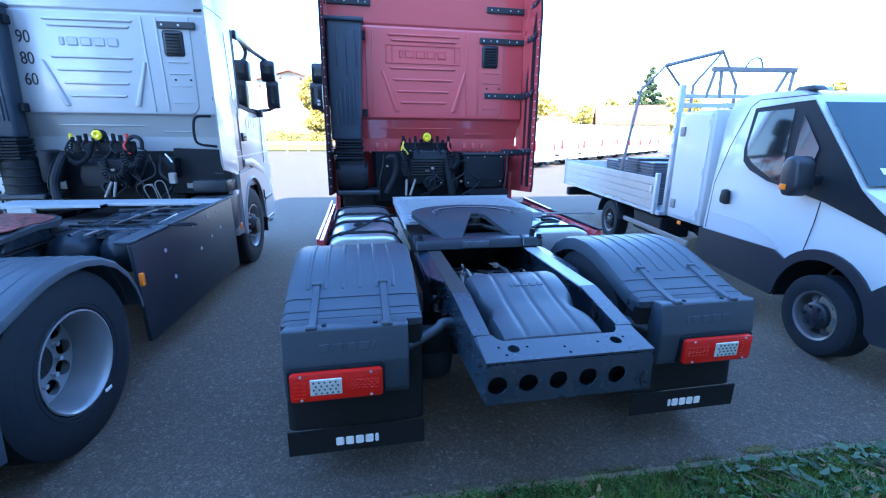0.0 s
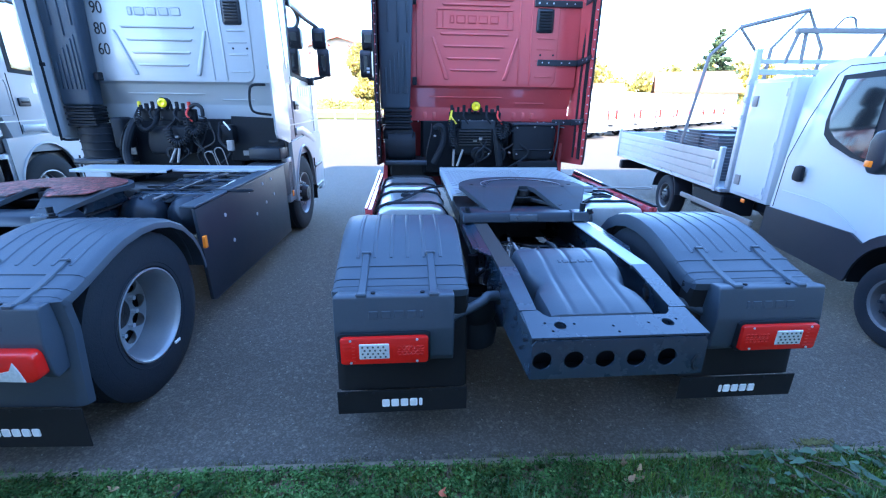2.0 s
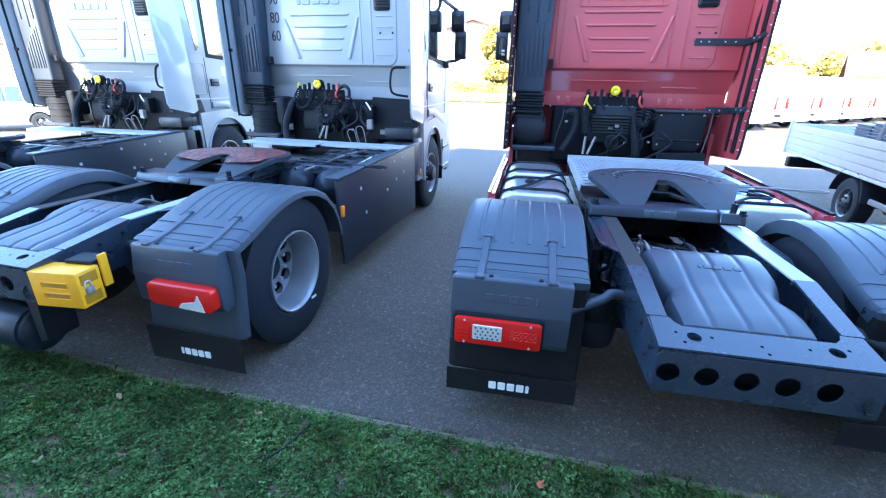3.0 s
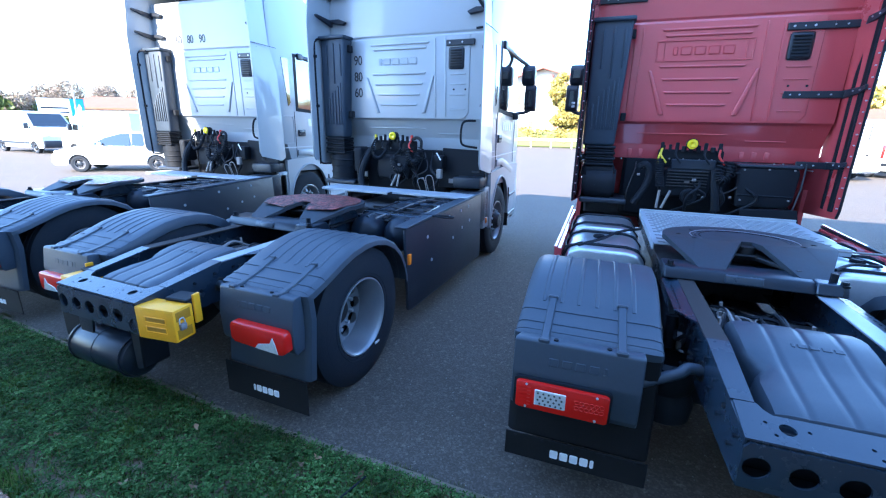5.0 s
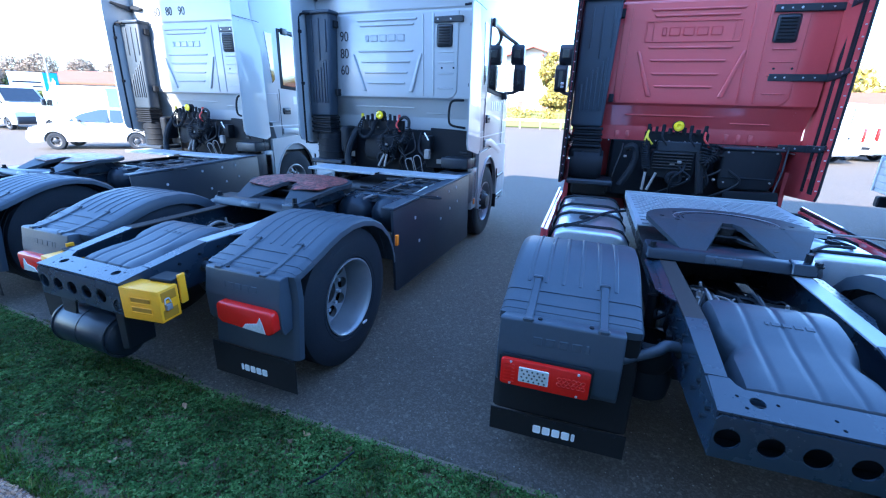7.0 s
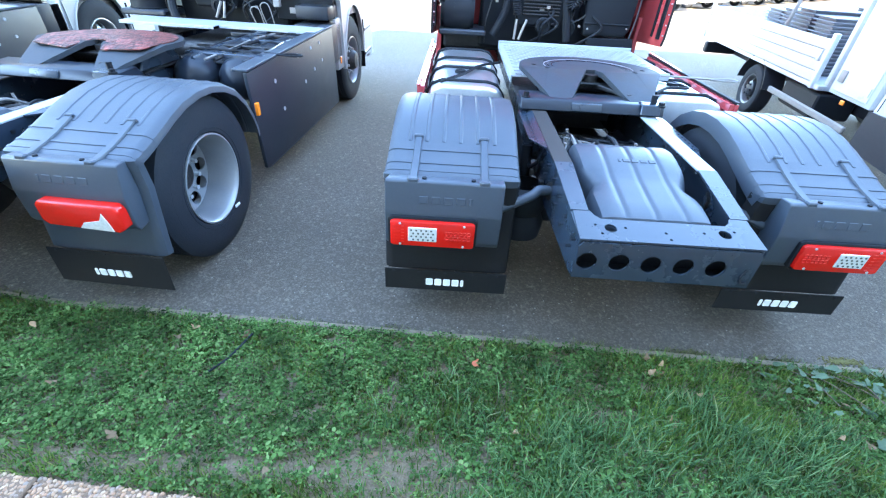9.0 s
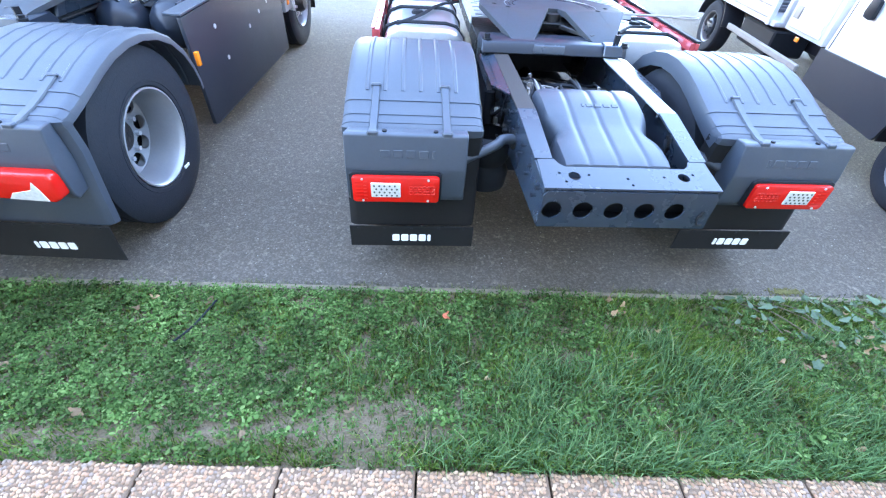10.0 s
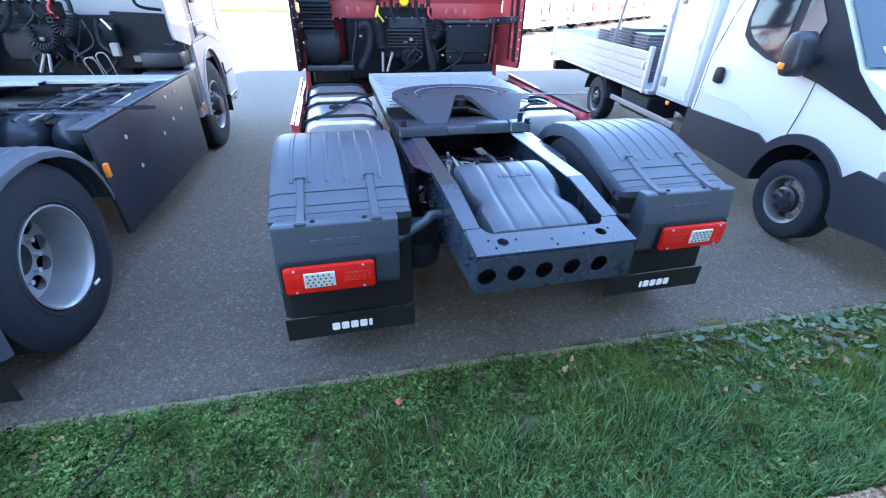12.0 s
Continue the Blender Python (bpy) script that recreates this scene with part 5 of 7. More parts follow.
def dark_flanks(truck):
    """Black side panel, cylindrical air tanks and plain deck plates of the white tractors."""
    for s in (-1, 1):
        mir = Matrix.Diagonal((s, 1, 1, 1))
        if s < 0:
            box_tank = part("fuel_tank", prism([(1.62, 0.34), (1.60, 0.78), (1.66, 0.86), (3.40, 0.86), (3.44, 0.78), (3.44, 0.34)], -1.19, -0.72, 0.05, 3), M["tank_black"], truck, "black enamelled fuel tank")
            for y in (2.0, 2.9):
                part("tank_strap", box(-1.196, -0.71, y, y + 0.05, 0.335, 0.868, 0.05, 2), M["black"], box_tank)
            continue
        sk = part("side_panel", prism([(1.55, 0.24), (1.50, 1.02), (3.58, 1.06), (3.62, 0.22), (1.60, 0.22)], 1.185, 1.215, 0.008, 2), M["plastic"], truck, "black bolted side panel", at=mir)
        part("panel_edge", prism([(1.50, 1.025), (1.50, 1.045), (3.58, 1.085), (3.58, 1.065)], 1.10, 1.219, 0.004, 1), M["dusty"], sk, "blue-grey metal top edge")
        for y, z in ((1.95, 0.86), (2.05, 0.60), (2.5, 0.96), (2.62, 0.70), (2.85, 0.97), (2.9, 0.76), (3.1, 0.98), (3.15, 0.80)):
            part("bolt", cyl((1.213, y, z), (1.221, y, z), 0.018, 10), M["galv"], sk)
        part("side_marker", box(1.275, 1.30, 1.412, 1.452, 0.735, 0.83, 0.006, 2), M["orange"], truck, "orange side marker", at=mir)
        for k, (x, y) in enumerate(((0.98, 1.70), (0.62, 1.66))):
            tk = turned([(-0.0, 0.0), (0.02, 0.09), (0.07, 0.15), (0.13, 0.17), (1.75, 0.17), (1.81, 0.15), (1.86, 0.0)], 26)
            part("air_tank", tk, M["tank_black"], truck, "glossy black cylindrical air tank", at=mir @ pose(x, y, 0.885, 0, 0, 90))
        for y in (2.0, 2.5, 3.0):
            part("tank_strap", tube([(0.98 + 0.178 * math.cos(radians(t)), y, 0.885 + 0.178 * math.sin(radians(t))) for t in range(0, 181, 20)], 0.012, 6), M["black"], truck, at=mir)
        part("support_bar", box(0.40, 1.18, 2.25, 2.29, 1.03, 1.06, 0.006, 1), M["grime"], truck, at=mir)
        part("support_bar", box(0.40, 1.18, 2.85, 2.89, 1.03, 1.06, 0.006, 1), M["grime"], truck, at=mir)
        for k, (x, r, m) in enumerate(((0.56, 0.012, "black"), (0.66, 0.016, "frame"), (0.76, 0.010, "rack_steel"), (0.84, 0.014, "black"), (1.08, 0.012, "frame"))):
            part("air_line", tube(bend([(x, 1.75, 1.04), (x + 0.03 * (-1) ** k, 2.2, 1.055), (x - 0.02, 2.6, 1.05), (x + 0.02, 3.05, 1.045)]), r, 6), M[m], truck, at=mir)
        part("cross_bracket", prism([(1.88, 0.98), (1.90, 1.06), (1.98, 1.06), (2.0, 0.98)], 0.50, 1.16, 0.008, 1), M["frame"], truck, at=mir)
        part("cross_bracket", prism([(2.55, 0.98), (2.57, 1.06), (2.63, 1.06), (2.65, 0.98)], 0.50, 1.16, 0.008, 1), M["frame"], truck, at=mir)
        part("white_post", box(1.12, 1.20, 3.78, 4.02, 0.55, 1.12, 0.02, 2), M["white"], truck, at=mir)
        part("post_marker", box(1.20, 1.212, 3.84, 3.9, 0.62, 0.70, 0.004, 1), M["orange"], truck, at=mir)
    for x0, x1, y0, y1 in ((-0.86, 0.16, 2.98, 3.36), (0.17, 1.20, 3.08, 3.36)):
        dk = part("deck_plate", box(x0, x1, y0, y1, 1.075, 1.085, 0.002, 1), M["grate"], truck, "plain galvanised metal deck plate")
        part("deck_edge", box(x0, x1, y0 - 0.006, y0 + 0.004, 1.055, 1.083, 0.002, 1), M["grate"], dk)


def draw_in(truck):
    """Narrows the cab towards its nose."""
    for ob in truck.children_recursive:
        if ob.type == "MESH" and ob.name.split(".")[0] not in ("wheel", "tail_lamp", "mudguard") and ob.data.users == 1:
            for v in ob.data.vertices:
                if v.co.y > 3.8 and v.co.z > 0.3:
                    v.co.x *= 1 - 0.055 * (v.co.y - 3.8)


def tractor(at, red, label):
    paint = M["red"] if red else M["white"]
    truck = thing("tractor_truck", label, "truck", at)
    cab = part("cab", prism(cab_outline(), -1.20, 1.20, 0.028, 3), paint, truck)
    wall_relief(cab, paint, red)
    for s in (-1, 1):
        cab_side(cab, paint, s, red)
        side_fairing(truck, s, paint, red)
        truck_wheel(truck, s * 1.10, AXLE, s, True)
        truck_wheel(truck, s * 0.99, FRONT_AXLE, s, False)
        mudguard(truck, s, red)
    spoil = part("roof_spoiler", prism([(3.56, 4.02), (3.58, 4.06), (4.3, 4.08), (4.9, 3.92), (5.1, 3.72), (4.85, 3.88), (4.3, 4.03)], -1.15, 1.15, 0.01, 2), paint, truck)
    for s in (-1, 1):
        part("spoiler_side", prism([(3.60, 3.90), (3.56, 4.03), (4.3, 4.06), (4.9, 3.90), (5.1, 3.70), (4.6, 3.78), (3.9, 3.80)], s * 1.15, s * 1.195, 0.006, 1), paint, spoil)
    # Black sheet added for the darkness inside the open spoiler.
    part("spoiler_lining", box(-1.1, 1.1, 4.25, 4.3, 3.79, 4.03), M["black"], spoil)
    for x in (-0.6, 0.55):
        part("spoiler_strut", tube([(x, 3.80, 3.80), (x - 0.1, 3.7, 4.02)], 0.016, 6), M["black"], spoil)
    part("cab_underside", box(-1.15, 1.15, 3.95, 5.9, 0.85, 1.06, 0.03, 1), M["grime"], truck)
    part("front_bumper", prism([(5.75, 0.35), (5.75, 1.05), (6.03, 1.05), (6.08, 0.7), (6.02, 0.35)], -1.235, 1.235, 0.03, 2), paint, truck)
    draw_in(truck)
    cab_back(truck, red)
    chassis(truck, red)
    if red:
        red_flanks(truck)
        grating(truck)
    else:
        dark_flanks(truck)
    return truck, cab


def speed_numbers(cab, spots):
    for text, x, z in spots:
        words("speed_number", text, 0.175, M["ink"], cab, pose(x, BACK_WALL - (0.0145 if z < 3 else 0.003), z, 90) @ Matrix.Diagonal((0.78, 1, 1, 1)))


red_truck, red_cab = tractor(pose(0.0, 0, 0), True, "red tractor unit with black mudguards and bare fifth wheel")
white_truck, white_cab = tractor(pose(-3.815, 0.03, 0.0, 0, 0, -3.2), False, "white tractor unit with greased fifth wheel and yellow locks")
far_truck, far_cab = tractor(pose(-7.2, 0.20, 0.0), False, "white tractor unit parked at the end of the row")
speed_numbers(white_cab, [("90", -0.720, 2.757), ("80", -0.722, 2.545), ("60", -0.726, 2.335)])
speed_numbers(far_cab, [("60", -0.62, 3.2), ("80", -0.36, 3.2), ("90", -0.10, 3.2)])


def lock_box(at):
    lock = thing("wheel_lock", "yellow steel anti-theft box clamped to the frame end", "lock box", at, "yellow locks")
    body = part("body", box(0.0, 0.28, -0.12, 0.02, -0.20, 0.0, 0.008, 2), M["yellow"], lock)
    for z in (-0.072, -0.132):
        part("slot", box(0.075, 0.215, -0.121, -0.112, z - 0.014, z + 0.014, 0.003, 1), M["yellow_dark"], body)
        part("slot_rim", tube([(0.07, -0.121, z + 0.017), (0.22, -0.121, z + 0.017), (0.22, -0.121, z - 0.017), (0.07, -0.121, z - 0.017)], 0.003, 5, closed=True), M["yellow"], body)
    for z in (-0.045, -0.155):
        part("end_recess", box(0.272, 0.2815, -0.105, 0.0, z - 0.03, z + 0.03, 0.003, 1), M["yellow_dark"], body)
    part("clamp", box(0.10, 0.262, 0.0, 0.12, 0.0, 0.022, 0.005, 1), M["black"], lock)
    part("side_plate", box(0.262, 0.280, 0.035, 0.085, -0.14, 0.045, 0.004, 1), M["yellow"], lock)
    part("padlock", box(0.275, 0.30, -0.09, -0.05, -0.13, -0.09, 0.006, 2), M["rack_steel"], lock)
    part("shackle", tube(bend([(0.287, -0.09, -0.09), (0.287, -0.085, -0.06), (0.287, -0.06, -0.06), (0.287, -0.05, -0.09)]), 0.004, 6), M["galv"], lock)
    return lock


lock_at = pose(-3.815, 0.03, 0.0, 0, 0, -3.2)
lock_box(lock_at @ pose(0.375, -0.20, 0.862, 0, 0, 8))
lock_box(lock_at @ pose(-0.392, -0.06, 0.835, 0, 0, -4) @ Matrix.Diagonal((-1, 1, 1, 1)))
rear_tank = part("rear_air_tank", turned([(0.0, 0.0), (0.015, 0.08), (0.05, 0.13), (0.1, 0.143), (0.74, 0.143), (0.79, 0.13), (0.825, 0.08), (0.84, 0.0)], 32), M["tank_black"], white_truck, "black cylindrical air tank under the frame end", at=pose(-0.56, -0.15, 0.375) @ Matrix.Diagonal((0.82, 1, 1, 1)))
for x in (-0.47, 0.06):
    part("tank_band", tube([(x, -0.15 + 0.1455 * math.cos(radians(t)), 0.375 + 0.1455 * math.sin(radians(t))) for t in range(0, 360, 15)], 0.006, 6, closed=True), M["plastic"], white_truck)
part("end_bracket", prism([(-0.42, 0.40), (-0.42, 0.68), (-0.24, 0.68), (-0.30, 0.44)], -0.225, -0.21, 0.003, 1, axis="y"), M["plastic"], white_truck)
part("end_bracket", prism([(0.16, 0.34), (0.16, 0.62), (0.26, 0.66), (0.24, 0.36)], -0.24, -0.06, 0.01, 1, axis="y"), M["black"], white_truck)
part("tank_seam", tube([(0.41, 0.145 * math.cos(radians(t)), 0.145 * math.sin(radians(t))) for t in range(0, 360, 20)], 0.002, 6, closed=True), M["tank_black"], rear_tank)
for x in (-0.33, 0.02):
    part("tank_hanger", box(x - 0.02, x + 0.02, -0.16, -0.14, 0.53, 0.70, 0.004, 1), M["black"], white_truck)


# ---------------------------------------------------------------- tipper pick-up beside the red tractor
def tumble(bm, half, start, rate):
    """Draws a body in towards its roof."""
    for v in bm.verts:
        if v.co.z > start:
            v.co.x *= 1 - rate * (v.co.z - start)
    return bm


def car_wheel(parent, x, y, r, w, side):
    face = pose(x, y, r) @ Matrix.Diagonal((side, 1, 1, 1))
    h = w / 2
    rim = r * 0.60
    tyre = part("wheel", turned([(-h * 0.8, rim), (-h, r * 0.8), (-h * 0.9, r * 0.95), (-h * 0.7, r), (h * 0.7, r), (h * 0.9, r * 0.95), (h, r * 0.8), (h * 0.85, rim)], 36, closed=True), M["rubber"], parent, "black tyre", at=face)
    bm = turned([(h * 0.72, rim * 1.02), (h * 0.90, rim * 1.01), (h * 0.8, rim * 0.92), (h * 0.3, rim * 0.85), (-h * 0.6, rim * 0.86)], 32)
    dish(rim * 0.88, rim * 0.4, h * 0.25, h * 0.55, 6, rim * 0.16, rim * 0.72, bm)
    part("rim", bm, M["steel_rim"], tyre, "grey steel rim with round openings")
    cap = part("hub_cap", turned([(h * 0.5, rim * 0.56), (h * 0.8, rim * 0.54), (h * 0.95, rim * 0.42), (h * 1.0, 0)], 24), M["plastic"], tyre, "dark grey hub cap")
    for i in range(6):
        an = math.pi * i / 3
        part("wheel_nut", cyl((h * 0.8, rim * 0.38 * math.cos(an), rim * 0.38 * math.sin(an)), (h * 1.12, rim * 0.38 * math.cos(an), rim * 0.38 * math.sin(an)), rim * 0.08, 6), M["plastic"], cap)
    return tyre


def tipper(at):
    v = thing("pickup_truck", "white tipper pick-up with dropside bed and tool box", "pickup", at)
    W = 0.99
    arch = [(0.48 * math.cos(radians(t)), 0.36 + 0.50 * math.sin(radians(t))) for t in range(5, 176, 10)]
    prof = [(1.62, 0.60), (1.62, 2.0), (1.55, 2.19), (1.2, 2.235), (0.76, 2.215), (0.56, 2.14), (-0.125, 1.44), (-0.24, 1.385), (-0.70, 1.20), (-0.88, 1.04), (-0.97, 0.80), (-0.98, 0.55), (-0.55, 0.52)]
    prof += [p for p in arch[::-1]] + [(0.52, 0.60)]
    body = tumble(holed(prof, [], 2 * W, lambda a, b, d: (d - W, a, b)), W, 1.35, 0.13)
    cab = part("cab_body", body, M["van_white"], v, smooth=28)
    # windows and pillars
    for s in (-1, 1):
        mir = Matrix.Diagonal((s, 1, 1, 1))
        def skin(a, b, d, lift=0.004):
            return ((W + lift + d) * (1 - 0.13 * max(0, b - 1.35)), a, b)
        frame_ = [(1.22, 2.085), (0.72, 2.115), (0.55, 2.12), (-0.13, 1.425), (-0.30, 1.30), (-0.56, 1.13), (-0.50, 1.095), (-0.36, 1.15), (0.14, 1.29), (0.55, 1.36), (0.78, 1.395), (1.05, 1.48), (1.17, 1.56), (1.21, 1.68)]
        part("window_frame", holed(frame_, [], 0.006, skin), M["black"], cab, at=mir)
        part("side_window", holed([(1.16, 2.045), (0.72, 2.055), (0.62, 1.40), (0.70, 1.41), (1.02, 1.54), (1.13, 1.62), (1.17, 1.72)], [], 0.004, lambda a, b, d: skin(a, b, d, 0.012)), M["window"], cab, "dark tinted door window", at=mir)
        part("quarter_window", holed([(0.60, 2.0), (0.34, 1.72), (0.36, 1.48), (0.54, 1.42)], [], 0.004, lambda a, b, d: skin(a, b, d, 0.012)), M["window"], cab, at=mir)
        clad = [(1.63, 0.40), (1.63, 0.765), (0.52, 0.785)] + [(0.52 * math.cos(radians(t)), 0.36 + 0.55 * math.sin(radians(t))) for t in range(42, 150, 9)] + [(-0.50, 0.80), (-0.99, 0.76), (-0.99, 0.40), (-0.50, 0.34)]
        clad += [(0.44 * math.cos(radians(t)), 0.36 + 0.46 * math.sin(radians(t))) for t in range(176, 2, -9)] + [(0.46, 0.36)]
        part("side_cladding", holed(clad, [], 0.022, lambda a, b, d: (W + 0.002 + d, a, b)), M["plastic"], cab, "dark grey plastic sill and arch cladding", at=mir)
        part("arch_liner", sheet([(0.46 * math.cos(radians(t)), 0.36 + 0.48 * math.sin(radians(t))) for t in range(0, 181, 12)], [(0.55, 0), (0.98, 0)], 0.01), M["black"], cab, at=mir)
        part("door_handle", prism([(1.245, 1.10), (1.285, 1.09), (1.36, 1.10), (1.375, 1.14), (1.36, 1.24), (1.30, 1.255), (1.255, 1.24)], W - 0.01, W + 0.03, 0.01, 2), M["black"], cab, "black door handle", at=mir)
        part("door_gap", tube([(W + 0.001, 0.17, 1.34), (W + 0.002, 0.19, 1.1), (W + 0.002, 0.24, 0.80)], 0.004, 5), M["black"], cab, at=mir)
        part("door_gap", tube([(W * (1 - 0.13 * max(0, z - 1.35)) + 0.001, y, z) for y, z in ((1.56, 0.78), (1.53, 1.3), (1.44, 1.7), (1.30, 2.10), (1.20, 2.165), (0.55, 2.165))], 0.004, 5), M["black"], cab, at=mir)
        part("press_line", tube(bend([(W + 0.001, 1.48, 0.97), (W + 0.002, 0.9, 0.95), (W + 0.002, 0.62, 0.86), (W, 0.5, 0.80)]), 0.006, 5), M["van_white"], cab, at=mir)
        mirror = part("wing_mirror", prism([(0.34, 1.32), (0.38, 1.39), (0.39, 1.56), (0.36, 1.64), (0.27, 1.66), (0.21, 1.60), (0.19, 1.40), (0.25, 1.32)], 1.05, 1.22, 0.03, 3), M["plastic"], v, "black wing mirror with orange repeater", at=mir)
        part("mirror_arm", box(0.95, 1.08, 0.22, 0.33, 1.42, 1.50, 0.02, 2), M["plastic"], mirror)
        part("repeater", box(1.205, 1.228, 0.29, 0.36, 1.37, 1.42, 0.008, 2), M["orange"], mirror)
        part("headlamp", prism([(-0.60, 1.16), (-0.72, 1.10), (-0.90, 0.93), (-0.86, 0.86), (-0.62, 1.0)], 0.62, 0.985, 0.015, 2), M["lamp_clear"], cab, at=mir)
        car_wheel(v, s * 0.885, 0.0, 0.345, 0.225, s)
        car_wheel(v, s * 0.86, 4.25, 0.345, 0.225, s)
    glass_at = lambda a, b, d: (a, 0.545 - (2.14 - b) * 0.685 / 0.70 - 0.014 - d, b)
    screen = tumble(holed([(-0.95, 2.10), (0.95, 2.10), (0.965, 1.455), (-0.965, 1.455)], [], 0.008, glass_at), W, 1.35, 0.13)
    part("windscreen", screen, M["screen"], cab, "dark blue-tinted windscreen")
    for x in (-0.70, -0.45):
        part("wiper_arm", tube([glass_at(x, 1.47, 0.02), glass_at(x + 0.30, 1.52, 0.02), glass_at(x + 0.62, 1.50, 0.02)], 0.009, 5), M["black"], cab)
    for x0, x1 in ((-0.78, -0.62), (-0.58, -0.48)):
        part("windscreen_note", holed([(x0, 1.535), (x1, 1.525), (x1, 1.575), (x0, 1.58)], [], 0.003, lambda a, b, d: glass_at(a, b, d + 0.010)), M["lettering"], cab)
    part("roof_pod", prism([(0.66, 2.215), (0.72, 2.262), (0.88, 2.262), (0.96, 2.22)], -0.80, -0.68, 0.015, 2), M["plastic"], cab, "dark roof vent")
    part("aerial", cyl((0.1, 0.62, 2.2), (0.1, 0.66, 2.36), 0.006, 6), M["black"], cab)
    part("bumper", prism([(-0.62, 0.36), (-0.62, 0.86), (-0.98, 0.86), (-1.03, 0.66), (-1.0, 0.36)], -1.0, 1.0, 0.03, 2), M["dusty"], v, "black front bumper")
    part("grille", box(-0.55, 0.55, -0.985, -0.955, 0.80, 0.93, 0.01, 1), M["black"], cab)
    # tool box behind the cab
    tb = part("tool_box", box(-0.99, 0.99, 1.68, 2.40, 0.76, 2.10, 0.012, 2), M["van_white"], v, "white tall tool box with side door")
    door = part("box_door", box(-1.004, -0.988, 1.74, 2.33, 0.80, 2.06, 0.006, 1), M["van_white"], tb)
    for y, z in ((2.27, 1.86), (2.27, 0.95)):
        part("latch", box(-1.02, -1.0, y - 0.06, y + 0.04, z - 0.06, z + 0.06, 0.008, 2), M["rack_steel"], door)
    for y, z in ((1.76, 1.95), (1.76, 1.4), (1.76, 0.9)):
        part("hinge", cyl((-1.008, y, z - 0.04), (-1.008, y, z + 0.04), 0.008, 8), M["galv"], door)
    part("box_marker", box(-1.0, -0.985, 2.05, 2.12, 0.70, 0.745, 0.005, 1), M["orange"], v)
    # headboard
    for x in (-0.97, 0.97):
        part("headboard_post", box(x - 0.035, x + 0.035, 2.44, 2.51, 0.80, 2.44, 0.01, 2), M["galv"], v)
    for z0, z1 in ((2.28, 2.33), (2.16, 2.22), (1.30, 1.36), (1.75, 1.80)):
        part("headboard_rail", box(-0.935, 0.935, 2.455, 2.50, z0, z1, 0.008, 1), M["galv"], v)
    for z in (2.08, 1.88, 1.68):
        part("post_lug", box(-1.02, -0.99, 2.45, 2.50, z - 0.03, z + 0.03, 0.006, 1), M["van_white"], v)
    # dropside bed
    part("bed_floor", box(-1.0, 1.0, 2.6, 6.76, 0.72, 0.78, 0.01, 1), M["galv"], v, "metal bed floor")
    for s in (-1, 1):
        for k in range(4):
            part("side_board", box(s * 1.0 - 0.012, s * 1.0 + 0.012, 2.76, 6.74, 0.785 + k * 0.113, 0.894 + k * 0.113, 0.008, 1), M["board"], v, "ribbed worn metal dropside")
        for y in (2.72, 6.75):
            part("corner_post", box(s * 1.0 - 0.03, s * 1.0 + 0.03, y - 0.03, y + 0.03, 0.72, 1.30, 0.008, 1), M["galv"], v)
        part("side_latch", box(s * 1.0 - 0.03, s * 1.0 + 0.03, 2.80, 2.86, 1.0, 1.12, 0.01, 2), M["galv"], v)
        part("rear_fender", sheet([(4.25 + 0.46 * math.cos(radians(t)), 0.36 + 0.46 * math.sin(radians(t))) for t in range(10, 171, 10)], [(s * 0.72, 0), (s * 1.0, 0)] if s > 0 else [(-1.0, 0), (-0.72, 0)], 0.012), M["plastic"], v, "black rear fender")
        part("side_guard", box(s * 0.95 - 0.02, s * 0.95 + 0.02, 1.9, 3.7, 0.45, 0.52, 0.01, 1), M["rack_steel"], v)
        part("chassis_rail", box(s * 0.42 - 0.05, s * 0.42 + 0.05, -0.4, 6.5, 0.48, 0.66, 0.01, 1), M["black"], v)
    part("tail_board", box(-1.0, 1.0, 6.735, 6.76, 0.785, 1.24, 0.008, 1), M["galv"], v)
    part("rear_lamp_board", box(-1.0, 1.0, 6.45, 6.6, 0.48, 0.66, 0.02, 1), M["black"], v)
    part("under_box", box(-0.94, -0.5, 2.6, 3.4, 0.40, 0.68, 0.02, 1), M["black"], v)
    part("axle", cyl((-0.8, 4.25, 0.345), (0.8, 4.25, 0.345), 0.06, 12), M["grime"], v)
    # steel racks over the bed
    for i, pts in enumerate(([(-1.0, 3.9, 1.24), (-0.83, 3.9, 2.50), (-0.47, 3.9, 2.88), (-0.13, 3.9, 2.50), (-0.10, 3.9, 0.78)], [(0.0, 3.9, 0.78), (0.02, 3.9, 2.60), (0.42, 3.9, 3.10), (0.72, 3.9, 2.60), (0.75, 3.9, 0.78)])):
        part("rack_hoop", tube(pts, 0.026, 8), M["rack_steel"], v, "bent square steel hoop")
    part("rack_ridge", tube([(-0.47, 3.9, 2.88), (0.42, 3.9, 3.10)], 0.03, 8), M["rack_steel"], v)
    rack = part("front_rack", box(-0.62, 0.48, 2.44, 2.50, 2.60, 2.66, 0.01, 2), M["rack_steel"], v, "steel roof rack bar")
    for x0, x1 in ((-0.58, -0.66), (-0.50, -0.48), (0.38, 0.22), (0.45, 0.43)):
        part("rack_leg", tube([(x0, 2.47, 2.62), (x1, 2.47, 2.28)], 0.022, 8), M["rack_steel"], rack)
    part("rack_loop", tube(bend([(-0.2, 2.47, 2.66), (-0.12, 2.47, 2.76), (-0.02, 2.47, 2.76), (0.03, 2.47, 2.66)]), 0.012, 6), M["rack_steel"], rack)
    return v


ANG = radians(8.3)
